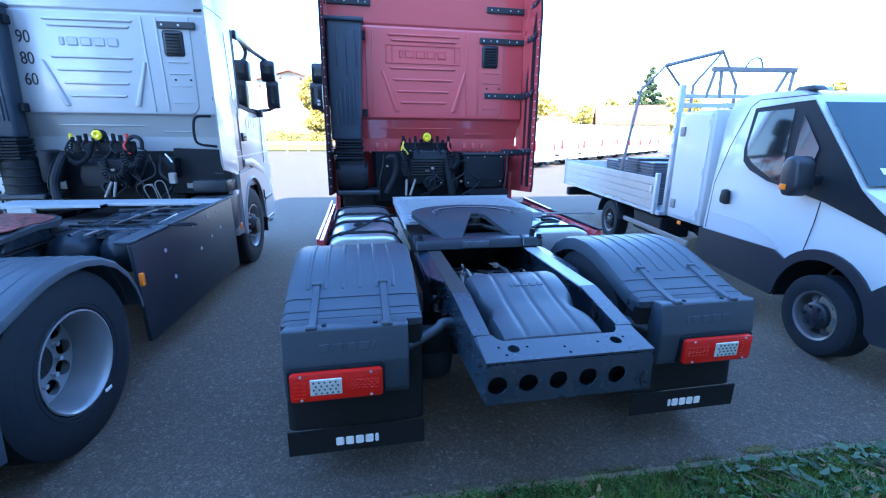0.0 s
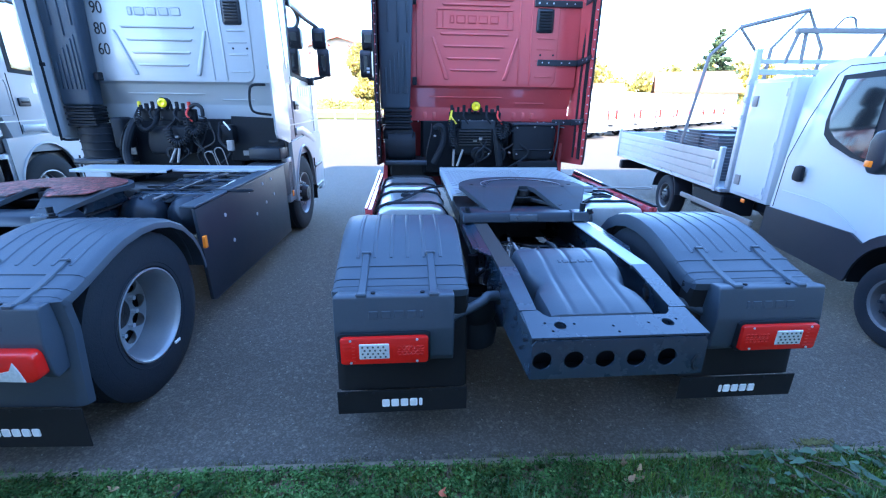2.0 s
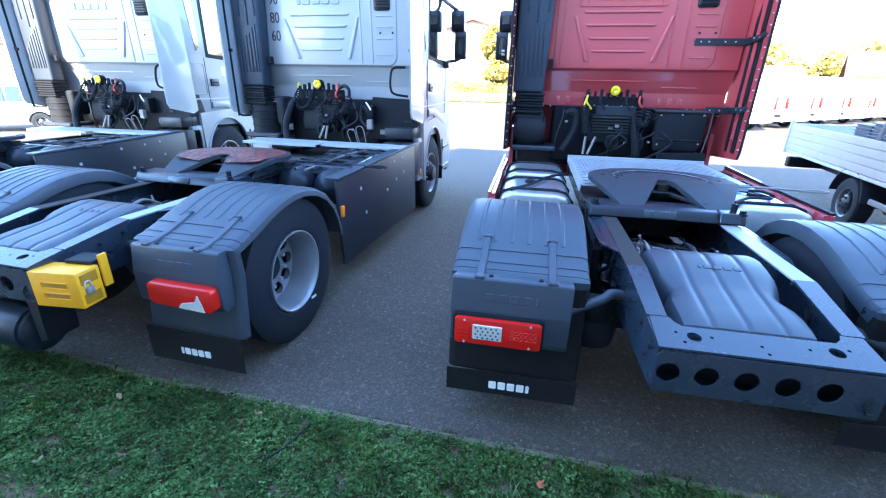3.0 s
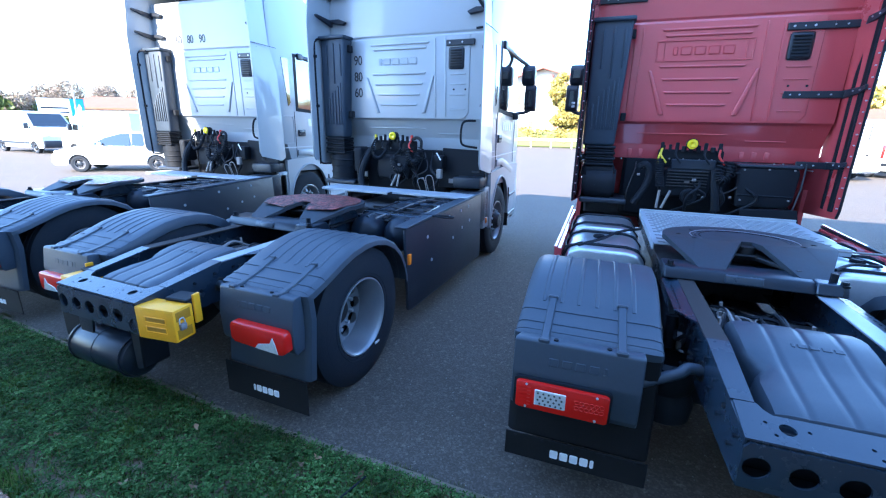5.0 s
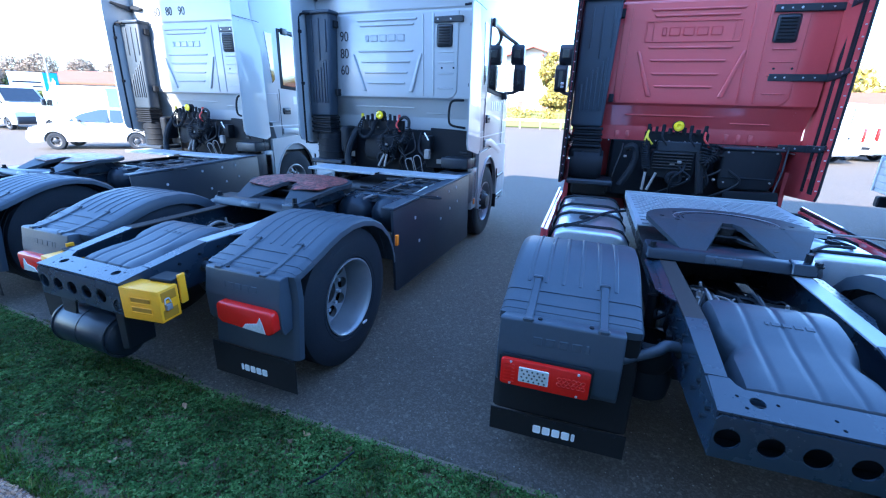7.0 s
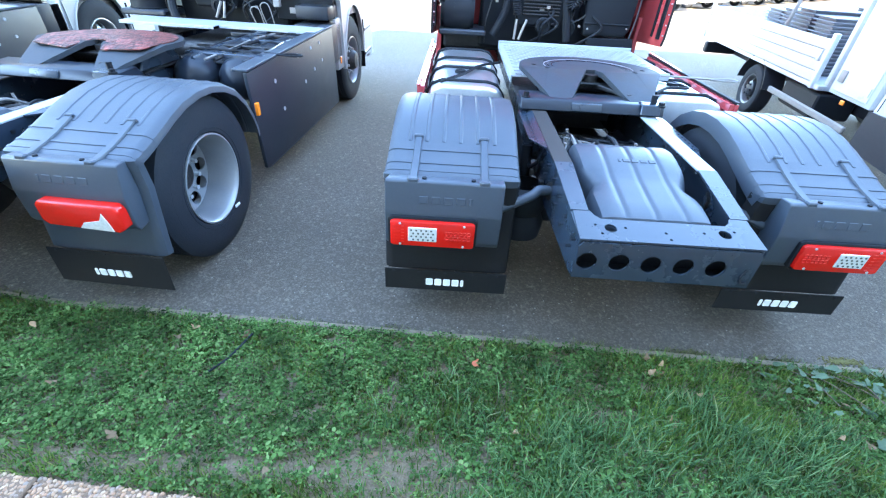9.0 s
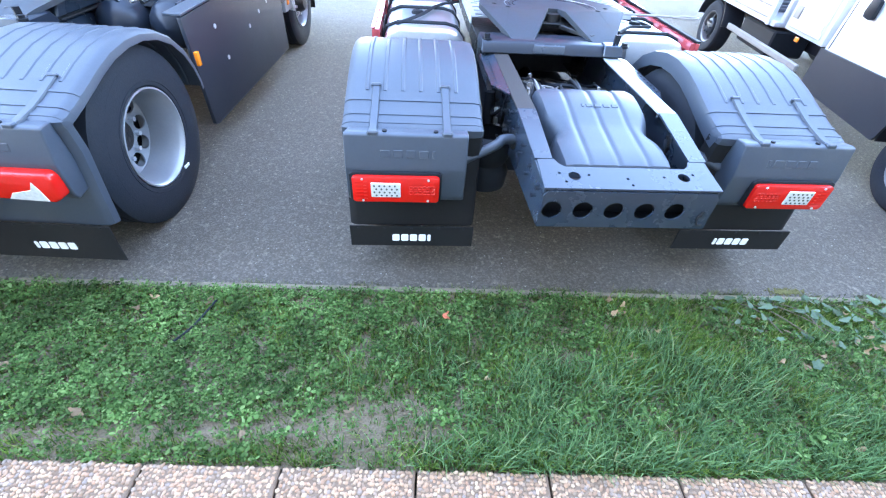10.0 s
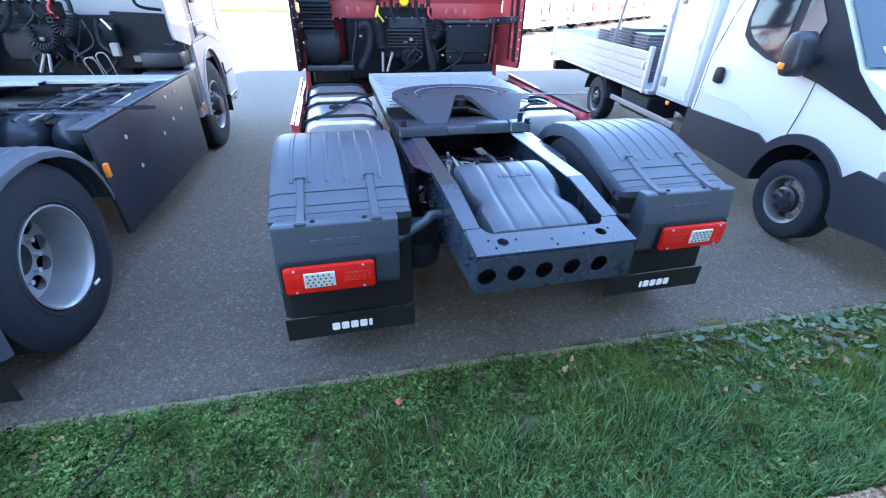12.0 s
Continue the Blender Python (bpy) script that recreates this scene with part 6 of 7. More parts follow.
van_at = pose(2.83 + 1.0 * math.cos(ANG), 0.87 - 1.0 * math.sin(ANG), 0, 0, 0, -8.3)
pickup = tipper(van_at)


def crate_stack(x, y, n):
    st = thing("crate_stack", "stack of dark grey plastic crates on the pick-up bed", "crates", van_at @ pose(x, y, 0.785), "crates on the bed")
    tray = box(-0.30, 0.30, -0.20, 0.20, 0, 0.028, 0.006, 1)
    box(-0.33, 0.33, -0.23, 0.23, 0.028, 0.04, 0.004, 1, tray)
    me = finish(tray, "tray", M["crate"])
    for k in range(n):
        part("tray", me, None, st, at=pose(random.uniform(-0.01, 0.01), random.uniform(-0.01, 0.01), k * 0.042))


for x, y, n in ((-0.55, 3.35, 15), (-0.55, 3.85, 16), (-0.50, 4.35, 15), (0.15, 3.35, 18), (0.15, 3.9, 17), (-0.45, 4.9, 14)):
    crate_stack(x, y, n)


# ---------------------------------------------------------------- ground
def kerb_y(x):
    return -0.070 - 0.030 * (x + 0.7) + 0.07 * max(0, -3.2 - x)


def pave_y(x):
    return -1.14 - 0.050 * (x + 1.0)


def soil_z(x, y):
    t = (kerb_y(x) - 0.06 - y) / (kerb_y(x) - 0.06 - pave_y(x))
    t = min(1, max(0, t))
    return 0.015 + 0.115 * t ** 1.1 + 0.014 * noise.noise((x * 3, y * 3, 0)) * min(1, 6 * t) * min(1, 6 * (1 - t) + 0.2)


g = bmesh.new()
bmesh.ops.create_grid(g, x_segments=4, y_segments=4, size=900)
tagged(part("ground", g, M["asphalt"]), "worn grey asphalt of the parking lot", "ground", kind="structure")

verge = bmesh.new()
XS = [-16 + i * 0.08 for i in range(401)]
cols = []
for x in XS:
    y0, y1 = kerb_y(x) - 0.05, pave_y(x) + 0.0
    cols.append([verge.verts.new((x, y0 + (y1 - y0) * k / 16, soil_z(x, y0 + (y1 - y0) * k / 16))) for k in range(17)])
for i in range(len(XS) - 1):
    for k in range(16):
        verge.faces.new((cols[i][k], cols[i][k + 1], cols[i + 1][k + 1], cols[i + 1][k]))
tagged(part("verge", verge, M["soil"]), "soil of the grass verge between kerb and paving", "verge", kind="structure")

# building behind the camera, which shades the lot
part_building = thing("building_behind", "plain rendered building beside the paving", "building", kind="structure")
part("wall", box(-9.87, 40, -16, -3.9, 0, 9.2), M["render"], part_building)


# ---------------------------------------------------------------- parked vans, cars and the far side of the lot
def panel_van(at, label, group="parked vans"):
    """A white panel van; its nose points along +y, its tail stands at y = 0."""
    v = thing("panel_van", label, "van", at, group)
    W, L, H = 1.0, 5.4, 2.5
    prof = [(0.02, 0.35), (0.0, 0.9), (0.03, 2.2), (0.12, 2.42), (0.3, 2.5), (3.6, 2.5), (3.9, 2.42), (4.55, 1.55), (5.15, 1.28), (5.36, 1.0), (5.4, 0.5), (5.3, 0.32)]
    for c in (4.45, 1.0):
        prof += [(c + 0.40 * math.cos(radians(t)), 0.33 + 0.42 * math.sin(radians(t))) for t in range(0, 181, 20)]
    body = part("body", tumble(holed(prof, [], 2 * W, lambda a, b, d: (d - W, a, b)), W, 1.3, 0.07), M["van_white"], v, smooth=28)
    for s in (-1, 1):
        mir = Matrix.Diagonal((s, 1, 1, 1))
        part("side_window", holed([(3.55, 2.1), (4.0, 2.08), (4.5, 1.5), (3.5, 1.45)], [], 0.008, lambda a, b, d: ((W + 0.003 + d) * (1 - 0.07 * max(0, b - 1.3)), a, b)), M["window"], body, at=mir)
        part("sill_moulding", box(W - 0.005, W + 0.015, 0.1, 4.0, 0.55, 0.68, 0.006, 1), M["plastic"], body, at=mir)
        part("door_gap", box(W - 0.02, W + 0.004, 3.40, 3.412, 0.5, 1.5), M["black"], body, at=mir)
        part("tail_lamp", box(W - 0.15, W - 0.005, -0.02, 0.06, 0.95, 1.50, 0.01, 2), M["lamp_red"], v, "upright red tail lamp", at=mir)
        part("wing_mirror", box(W + 0.02, W + 0.22, 4.25, 4.36, 1.45, 1.80, 0.03, 2), M["plastic"], v, at=mir)
        part("headlamp", box(0.62, 0.94, 5.14, 5.34, 0.92, 1.14, 0.04, 2), M["lamp_clear"], v, at=mir)
        for y in (4.45, 1.0):
            car_wheel(v, s * 0.86, y, 0.33, 0.22, s)
    part("windscreen", holed([(-0.80, 2.36), (0.80, 2.36), (0.88, 1.62), (-0.88, 1.62)], [], 0.008, lambda a, b, d: (a, 3.955 + (2.39 - b) * 0.65 / 0.85 + d, b)), M["window"], body)
    part("rear_bumper", box(-0.98, 0.98, -0.05, 0.06, 0.40, 0.62, 0.03, 2), M["grey_fold"], v)
    part("front_bumper", box(-0.97, 0.97, 5.25, 5.46, 0.36, 0.78, 0.05, 2), M["plastic"], v)
    part("door_seam", box(-0.006, 0.006, -0.008, 0.02, 0.65, 2.35), M["black"], body)
    part("door_handle", box(0.05, 0.16, -0.03, 0.01, 1.05, 1.12, 0.008, 1), M["black"], body)
    part("plate_bar", box(-0.26, 0.26, -0.056, -0.045, 0.46, 0.57, 0.004, 1), M["lettering"], v)
    return v


first_van = panel_van(pose(9.15, 21.0, 0, 0, 0, 32), "white panel van parked in a row, tail lamps facing the trucks")
for k in range(1, 9):
    copy_thing(first_van, pose(9.15 + 2.75 * k, 21.0 + 2.45 * k, 0, 0, 0, 32))
copy_thing(first_van, pose(6.6, 18.6 + 9, 0, 0, 0, 32))
for x, y, rz in ((-22.7, 14.2, 90), (-35.65, 14.8, 267), (-30.2, 20.4, 90), (-42.0, 16.0, 200), (-47.0, 17.0, 205), (-36.0, 27.0, 95), (-53.0, 18.5, 200)):
    copy_thing(first_van, pose(x, y, 0, 0, 0, rz) @ Matrix.Diagonal((1, 1, 0.93, 1)))


def small_car(at, paint, label):
    c = thing("car", label, "car", at, "cars on the lot")
    W = 0.88
    prof = [(0.0, 0.45), (0.02, 0.85), (0.15, 1.0), (0.45, 1.30), (0.9, 1.47), (1.9, 1.48), (2.5, 1.30), (3.15, 0.98), (3.9, 0.82), (4.15, 0.65), (4.2, 0.4), (4.1, 0.25)]
    for y in (3.35, 0.8):
        prof += [(y + 0.35 * math.cos(radians(t)), 0.29 + 0.37 * math.sin(radians(t))) for t in range(0, 181, 20)]
    body = part("body", tumble(holed(prof, [], 2 * W, lambda a, b, d: (d - W, a, b)), W, 0.85, 0.28), paint, c, smooth=30)
    for s in (-1, 1):
        mir = Matrix.Diagonal((s, 1, 1, 1))
        skin = lambda a, b, d: ((W + 0.004 + d) * (1 - 0.28 * max(0, b - 0.85)), a, b)
        part("side_window", holed([(0.62, 1.34), (0.95, 1.42), (1.55, 1.43), (1.55, 0.98), (0.5, 1.0)], [], 0.006, skin), M["window"], body, at=mir)
        part("side_window", holed([(1.62, 1.43), (1.9, 1.42), (2.45, 1.26), (2.85, 1.02), (1.62, 0.98)], [], 0.006, skin), M["window"], body, at=mir)
        part("tail_lamp", box(W - 0.14, W - 0.02, -0.01, 0.12, 0.72, 0.95, 0.02, 2), M["lamp_red"], c, at=mir)
        part("headlamp", box(W - 0.34, W - 0.04, 3.86, 4.1, 0.62, 0.78, 0.04, 2), M["lamp_clear"], c, at=mir)
        part("wing_mirror", box(W + 0.0, W + 0.15, 2.5, 2.62, 0.98, 1.10, 0.03, 2), paint, c, at=mir)
        for y in (3.35, 0.8):
            car_wheel(c, s * 0.76, y, 0.30, 0.2, s)
    part("windscreen", holed([(-0.62, 1.42), (0.62, 1.42), (0.74, 1.02), (-0.74, 1.02)], [], 0.006, lambda a, b, d: (a, 2.06 + (1.44 - b) * 2.05 + d, b)), M["window"], body)
    part("rear_window", holed([(-0.6, 1.38), (0.6, 1.38), (0.7, 1.05), (-0.7, 1.05)], [], 0.006, lambda a, b, d: (a, 0.62 - (1.40 - b) * 1.15 - d, b)), M["window"], body)
    return c


small_car(pose(-17.1, 11.4, 0, 0, 0, 125.6), M["van_white"], "white hatchback standing on the sunlit lot")


# ---------------------------------------------------------------- far surroundings
def leaf_cloud(name, blobs, count, size, material, parent, seed, flat=0.8):
    """A crown of many small leaf cards inside overlapping lumps."""
    rng = np.random.default_rng(seed)
    blobs = np.array(blobs, float)
    wts = blobs[:, 3] ** 2
    idx = rng.choice(len(blobs), count, p=wts / wts.sum())
    d = rng.normal(size=(count, 3))
    d /= np.linalg.norm(d, axis=1)[:, None]
    rad = rng.uniform(0.55, 1.05, count) * blobs[idx, 3]
    c = blobs[idx, :3] + d * rad[:, None] * np.array((1, 1, flat))
    a = rng.normal(size=(count, 3))
    a /= np.linalg.norm(a, axis=1)[:, None]
    b = np.cross(a, rng.normal(size=(count, 3)))
    b /= np.linalg.norm(b, axis=1)[:, None]
    s = size * rng.uniform(0.5, 1.3, count)[:, None]
    v = np.stack([c - a * s, c + b * s * 0.6, c + a * s, c - b * s * 0.6], 1).reshape(-1, 3)
    f = np.arange(count * 4).reshape(-1, 4)
    me = bpy.data.meshes.new(name)
    me.from_pydata(v.tolist(), [], f.tolist())
    me.materials.append(material)
    return part(name, me, None, parent)


def tree(x, y, h, spread, material, label, seed, trunk=0.35, count=2600, leaf=0.22, low=0.2):
    rnd = random.Random(seed)
    t = thing("tree", label, "tree", pose(x, y, 0))
    part("trunk", tube(bend([(0, 0, 0), (rnd.uniform(-.1, .1) * spread * 0.3, 0, h * 0.35), (0.1, 0.1, h * 0.85)]), 0.03 * h, 8), M["bark"], t)
    blobs = []
    for k in range(16):
        an, z = rnd.uniform(0, 6.28), rnd.uniform(low, 0.92)
        r = spread * (1 - abs(z - 0.5) * 1.1) * rnd.uniform(0.2, 0.75)
        blobs.append((r * math.cos(an), r * math.sin(an), z * h, spread * rnd.uniform(0.25, 0.45)))
        part("limb", tube([(0, 0, h * z * 0.6), (r * 0.5 * math.cos(an), r * 0.5 * math.sin(an), h * z * 0.85), (r * math.cos(an), r * math.sin(an), h * z)], 0.006 * h, 5), M["bark"], t)
    leaf_cloud("crown", blobs, count, leaf, material, t, seed)
    return t


def conifer(x, y, h, seed):
    t = thing("conifer", "tall dark green conifer", "tree", pose(x, y, 0))
    part("trunk", cyl((0, 0, 0), (0, 0, h * 0.97), h * 0.02, 8, 0.02), M["bark"], t)
    rnd = random.Random(seed)
    blobs = []
    for k in range(150):
        z = 0.1 + 0.9 * rnd.random() ** 1.2
        r = (1.03 - z) * h * 0.38 * rnd.uniform(0.1, 1) ** 0.7
        an = rnd.uniform(0, 6.28)
        blobs.append((r * math.cos(an), r * math.sin(an), z * h, h * 0.055 * (1.35 - z)))
    leaf_cloud("crown", blobs, 9000, 0.4, M["leaf_dark"], t, seed, 0.6)


tree(-3.5, 46.5, 7.4, 2.5, M["leaf_gold"], "slender tree with yellow autumn leaves by the house", 3, count=8000, leaf=0.15, low=0.12)
tree(-5.6, 48.2, 7.8, 2.0, M["leaf_gold"], "golden autumn tree behind the hedge", 4, count=8000, leaf=0.15, low=0.12)
conifer(63.5, 90, 16.5, 7)
tree(24, 95, 8.5, 5, M["leaf_green"], "round green tree beyond the vans", 11, count=2600, leaf=0.45)
tree(30, 92, 9.5, 5, M["leaf_gold"], "autumn tree beyond the vans", 12, count=2600, leaf=0.45)
tree(37, 96, 7.5, 4, M["leaf_green"], "low green tree beyond the vans", 13, count=2000, leaf=0.45)

hedge_blobs = [(-16 + i * 0.45, 45.6 + 0.2 * math.sin(i), 1.25 + 0.1 * math.sin(i * 1.7), 0.62) for i in range(46)]
hedge = thing("hedge", "clipped yellow-green hedge along the road", "hedge")
leaf_cloud("crown", hedge_blobs, 9000, 0.12, M["leaf_gold"], hedge, 21, 1.1)
part("hedge_core", box(-16.2, 4.6, 45.3, 45.9, 0, 1.6, 0.1, 1), M["leaf_green"], hedge)

rail = thing("guard_rail", "pale metal guard rail along the road", "railing")
part("rail_beam", box(-20, 8, 43.0, 43.08, 0.72, 0.95, 0.02, 1), M["galv"], rail)
for i in range(15):
    part("rail_post", box(-20 + i * 2, -19.9 + i * 2, 43.09, 43.17, 0, 0.92, 0.01, 1), M["galv"], rail)


def house(x, y, w, depth, wall_h, ridge, label, turn=0, detail=True):
    h = thing("house", label, "house", pose(x, y, 0, 0, 0, turn))
    half = w / 2
    part("wall", prism([(-half, 0), (half, 0), (half, wall_h), (0, ridge - 0.25), (-half, wall_h)], 0, depth, axis="y"), M["plaster"], h)
    for s in (-1, 1):
        over = 0.8
        slope = (ridge - 0.25 - wall_h) / half
        roof = part("roof", prism([(0, ridge), (0, ridge - 0.22), (s * (half + over), wall_h - over * slope - 0.0), (s * (half + over), wall_h - over * slope + 0.22)], -0.9, depth + 0.9, axis="y"), M["terracotta"], h, "terracotta tiled roof")
        part("barge_board", prism([(0, ridge + 0.03), (0, ridge - 0.3), (s * (half + over), wall_h - over * slope - 0.1), (s * (half + over), wall_h - over * slope + 0.24)], -1.0, -0.9, axis="y"), M["beam"], roof)
    if detail:
        for wx, wz in ((-2.4, 4.6), (2.0, 4.6), (-2.4, 1.4), (2.0, 1.4)):
            win = part("window", box(wx, wx + 1.0, -0.04, 0.05, wz, wz + 1.35), M["window"], h)
            part("shutter", box(wx - 0.55, wx - 0.04, -0.08, 0.02, wz, wz + 1.35), M["beam"], win)
            part("shutter", box(wx + 1.04, wx + 1.55, -0.08, 0.02, wz, wz + 1.35), M["beam"], win)
        for k in (-3, -1, 1, 3):
            part("beam_end", box(k * 1.1 - 0.08, k * 1.1 + 0.08, -0.9, 0, ridge - 0.75 - abs(k) * 1.1 * 0.38, ridge - 0.6 - abs(k) * 1.1 * 0.38), M["beam"], h)
    return h


house(-8.4, 52, 11.0, 12, 6.9, 8.75, "white two-storey house with red beams and tiled roof")
house(62, 84, 30, 12, 4.0, 8.2, "low building with a broad tiled roof", 62, False)
house(48, 100, 22, 10, 3.2, 6.4, "low building with a tiled roof beyond the vans", 70, False)
house(-80.5, 48.6, 16, 10, 3.6, 5.6, "low building with a tiled roof behind the billboard", -60, False)

# billboard with plain shapes
bb = thing("billboard", "blue and white billboard on posts behind the vans", "billboard", pose(-67.0, 35.6, -0.05, 0, 0, 60))
part("panel", box(-2.3, 0.9, -0.05, 0.1, 2.4, 4.5, 0.02, 1), M["sign_white"], bb)
part("blue_field", box(0.9, 2.3, -0.05, 0.1, 2.4, 4.5, 0.02, 1), M["sign_blue"], bb)
part("sign_frame", tube([(-2.32, 0, 2.38), (2.32, 0, 2.38), (2.32, 0, 4.52), (-2.32, 0, 4.52)], 0.06, 6, closed=True), M["black"], bb)
part("plain_bar", box(-2.0, 0.65, -0.08, -0.05, 3.25, 3.45, 0.02, 1), M["tank_black"], bb)
part("plain_bar", box(-0.3, 0.7, -0.08, -0.05, 2.75, 2.92, 0.02, 1), M["tank_black"], bb)
part("plain_shape", prism([(1.25, 3.5), (1.6, 3.4), (1.8, 3.9), (2.0, 3.5), (1.95, 3.1), (1.6, 2.9), (1.4, 3.05)], -0.08, -0.05, axis="y"), M["sign_white"], bb)
for x in (-1.7, 1.7):
    part("post", box(x - 0.1, x + 0.1, 0.1, 0.3, 0.05, 2.6), M["galv"], bb)

# bare wood behind the lot
wood = thing("far_woods", "bare brown winter wood on the skyline", "woods", kind="stuff")
rnd = random.Random(31)
blobs = []
for k in range(150):
    an = radians(rnd.uniform(96, 176))
    dist = rnd.uniform(105, 130)
    blobs.append((math.cos(an) * dist, math.sin(an) * dist, rnd.uniform(1.5, 6.6), rnd.uniform(1.6, 3.0)))
leaf_cloud("twigs", blobs[:110], 330000, 0.17, M["twig"], wood, 33, 1.0)
leaf_cloud("evergreens", blobs[110:], 12000, 0.6, M["leaf_green"], wood, 34, 1.0)
blobs = []
for k in range(90):
    an = radians(rnd.uniform(20, 76))
    dist = rnd.uniform(125, 150)
    blobs.append((math.cos(an) * dist, math.sin(an) * dist, rnd.uniform(2, 10.5), rnd.uniform(2.2, 4)))
leaf_cloud("autumn_trees", blobs, 30000, 0.7, M["leaf_gold"], wood, 35, 1.0)

# lamp and cable posts
for x, y, h_ in ((-70, 28, 7.5), (-84, 36, 8.0), (-60, 33, 7.0), (36.0, 62.0, 7.8)):
    pole = thing("utility_pole", "slim grey utility pole", "pole", pose(x, y, 0, 0, 3, 0), "utility poles")
    part("shaft", cyl((0, 0, 0), (0, 0, h_), 0.11, 8, 0.07), M["rack_steel"], pole)
    part("cross_arm", box(-0.6, 0.6, -0.05, 0.05, h_ - 0.5, h_ - 0.38), M["rack_steel"], pole)

# verge beyond the lot
fld = bmesh.new()
bmesh.ops.create_grid(fld, x_segments=2, y_segments=2, size=1)
for v in fld.verts:
    v.co = Vector((v.co.x * 400, 300 + v.co.y * 254, 0.006))
tagged(part("field", fld, M["field"]), "dry grass land beyond the road", "field", kind="structure")
hill = bmesh.new()
rows = []
for i in range(60):
    an = radians(8 + i * 2.9)
    top = (5.0 + 2.2 * math.sin(i * 0.5) + 1.2 * math.sin(i * 1.3)) * (1.3 if i < 26 else 1.6)
    rows.append([hill.verts.new((math.cos(an) * d, math.sin(an) * d, z)) for d, z in ((118, 0.0), (150, top * 0.6), (190, top), (260, top * 1.1), (420, 0.0))])
for i in range(59):
    for k in range(4):
        hill.faces.new((rows[i][k], rows[i + 1][k], rows[i + 1][k + 1], rows[i][k + 1]))
tagged(part("hillside", hill, M["field"]), "low hillside of dry grass on the horizon", "hill", kind="structure")


# ---------------------------------------------------------------- kerb, verge plants and paving
kerb = thing("kerb", "flush weathered concrete kerb along the verge", "kerb", kind="structure")
stone = finish(box(-0.497, 0.497, -0.020, 0.020, -0.1, 0.016, 0.008, 2), "kerb_stone", M["kerb"])
for i in range(24):
    x = -12.7 + i
    lean = math.degrees(math.atan(kerb_y(x + 0.5) - kerb_y(x - 0.5)))
    part("kerb_stone", stone, None, kerb, at=pose(x, kerb_y(x) - 0.02, 0.002 * math.sin(i * 2.3), 0, 0, lean))

paving = thing("pavement", "exposed-aggregate concrete slabs", "pavement", kind="structure")
PA = math.atan(-0.050)
ux, uy = Vector((math.cos(PA), math.sin(PA), 0)), Vector((math.sin(PA), -math.cos(PA), 0))
origin = Vector((-0.921, pave_y(-0.921) , 0.0))
slab = finish(box(-0.246, 0.246, -0.246, 0.246, 0.02, 0.158, 0.006, 1), "slab", M["slab"])
for i in range(-16, 16):
    for j in range(5):
        c = origin + ux * (0.25 + 0.5 * i) + uy * (0.25 + 0.5 * j)
        part("slab", slab, None, paving, at=pose(c.x, c.y, 0.0015 * math.sin(i * 3 + j), 0, 0, math.degrees(PA)))
bed = box(-12, 12, -4.2, -1.9, 0.0, 0.10)
part("paving_bed", bed, M["slab"], paving)


def stuff_mesh(name, verts, faces, material, label, category):
    me = bpy.data.meshes.new(name)
    me.from_pydata(verts.tolist(), [], faces)
    me.materials.append(material)
    me.polygons.foreach_set("use_smooth", [True] * len(me.polygons))
    return tagged(part(name, me, None), label, category, kind="stuff")


rng = np.random.default_rng(5)
ico = bmesh.new()
bmesh.ops.create_icosphere(ico, subdivisions=1, radius=1)
iv = np.array([v.co[:] for v in ico.verts])
ifc = [[v.index for v in f.verts] for f in ico.faces]
ico.free()
pts = []
step = 0.0150
for i in range(-7, 6):
    for a in np.arange(0.012, 0.49, step):
        for b in np.arange(0.012, 0.49, step):
            pts.append((0.5 * i + a + rng.uniform(-0.005, 0.005), b + rng.uniform(-0.005, 0.005)))
pts = np.array(pts)
n = len(pts)
pos = np.array(origin)[None, :] + pts[:, :1] * np.array(ux)[None] + pts[:, 1:] * np.array(uy)[None]
pos[:, 2] = 0.157
sx, sy, sz = rng.uniform(0.0065, 0.0135, (n, 1)), rng.uniform(0.0055, 0.0105, (n, 1)), rng.uniform(0.003, 0.0065, (n, 1))
an = rng.uniform(0, 6.28, (n, 1))
vx, vy, vz = iv[None, :, 0] * sx, iv[None, :, 1] * sy, iv[None, :, 2] * sz
vv = np.stack([vx * np.cos(an) - vy * np.sin(an), vx * np.sin(an) + vy * np.cos(an), vz], 2) + pos[:, None, :]
ff = (np.array(ifc)[None] + (np.arange(n) * len(iv))[:, None, None]).reshape(-1, 3).tolist()
stuff_mesh("pebbles", vv.reshape(-1, 3), ff, M["pebble"], "rounded beige and grey pebbles set in the slabs", "pebbles")


def scatter(count, x0, x1):
    x = rng.uniform(x0, x1, count)
    t = rng.uniform(0, 1, count)
    y0 = -0.125 - 0.030 * (x + 0.7) + 0.07 * np.maximum(0, -3.2 - x)
    y1 = -1.14 - 0.050 * (x + 1.0) + 0.005
    y = y0 + (y1 - y0) * t
    z = 0.012 + 0.115 * t ** 1.1
    patch = np.array([noise.noise((a * 1.6, b * 2.2, 3.0)) for a, b in zip(x, y)])
    return x, y, z, t, patch


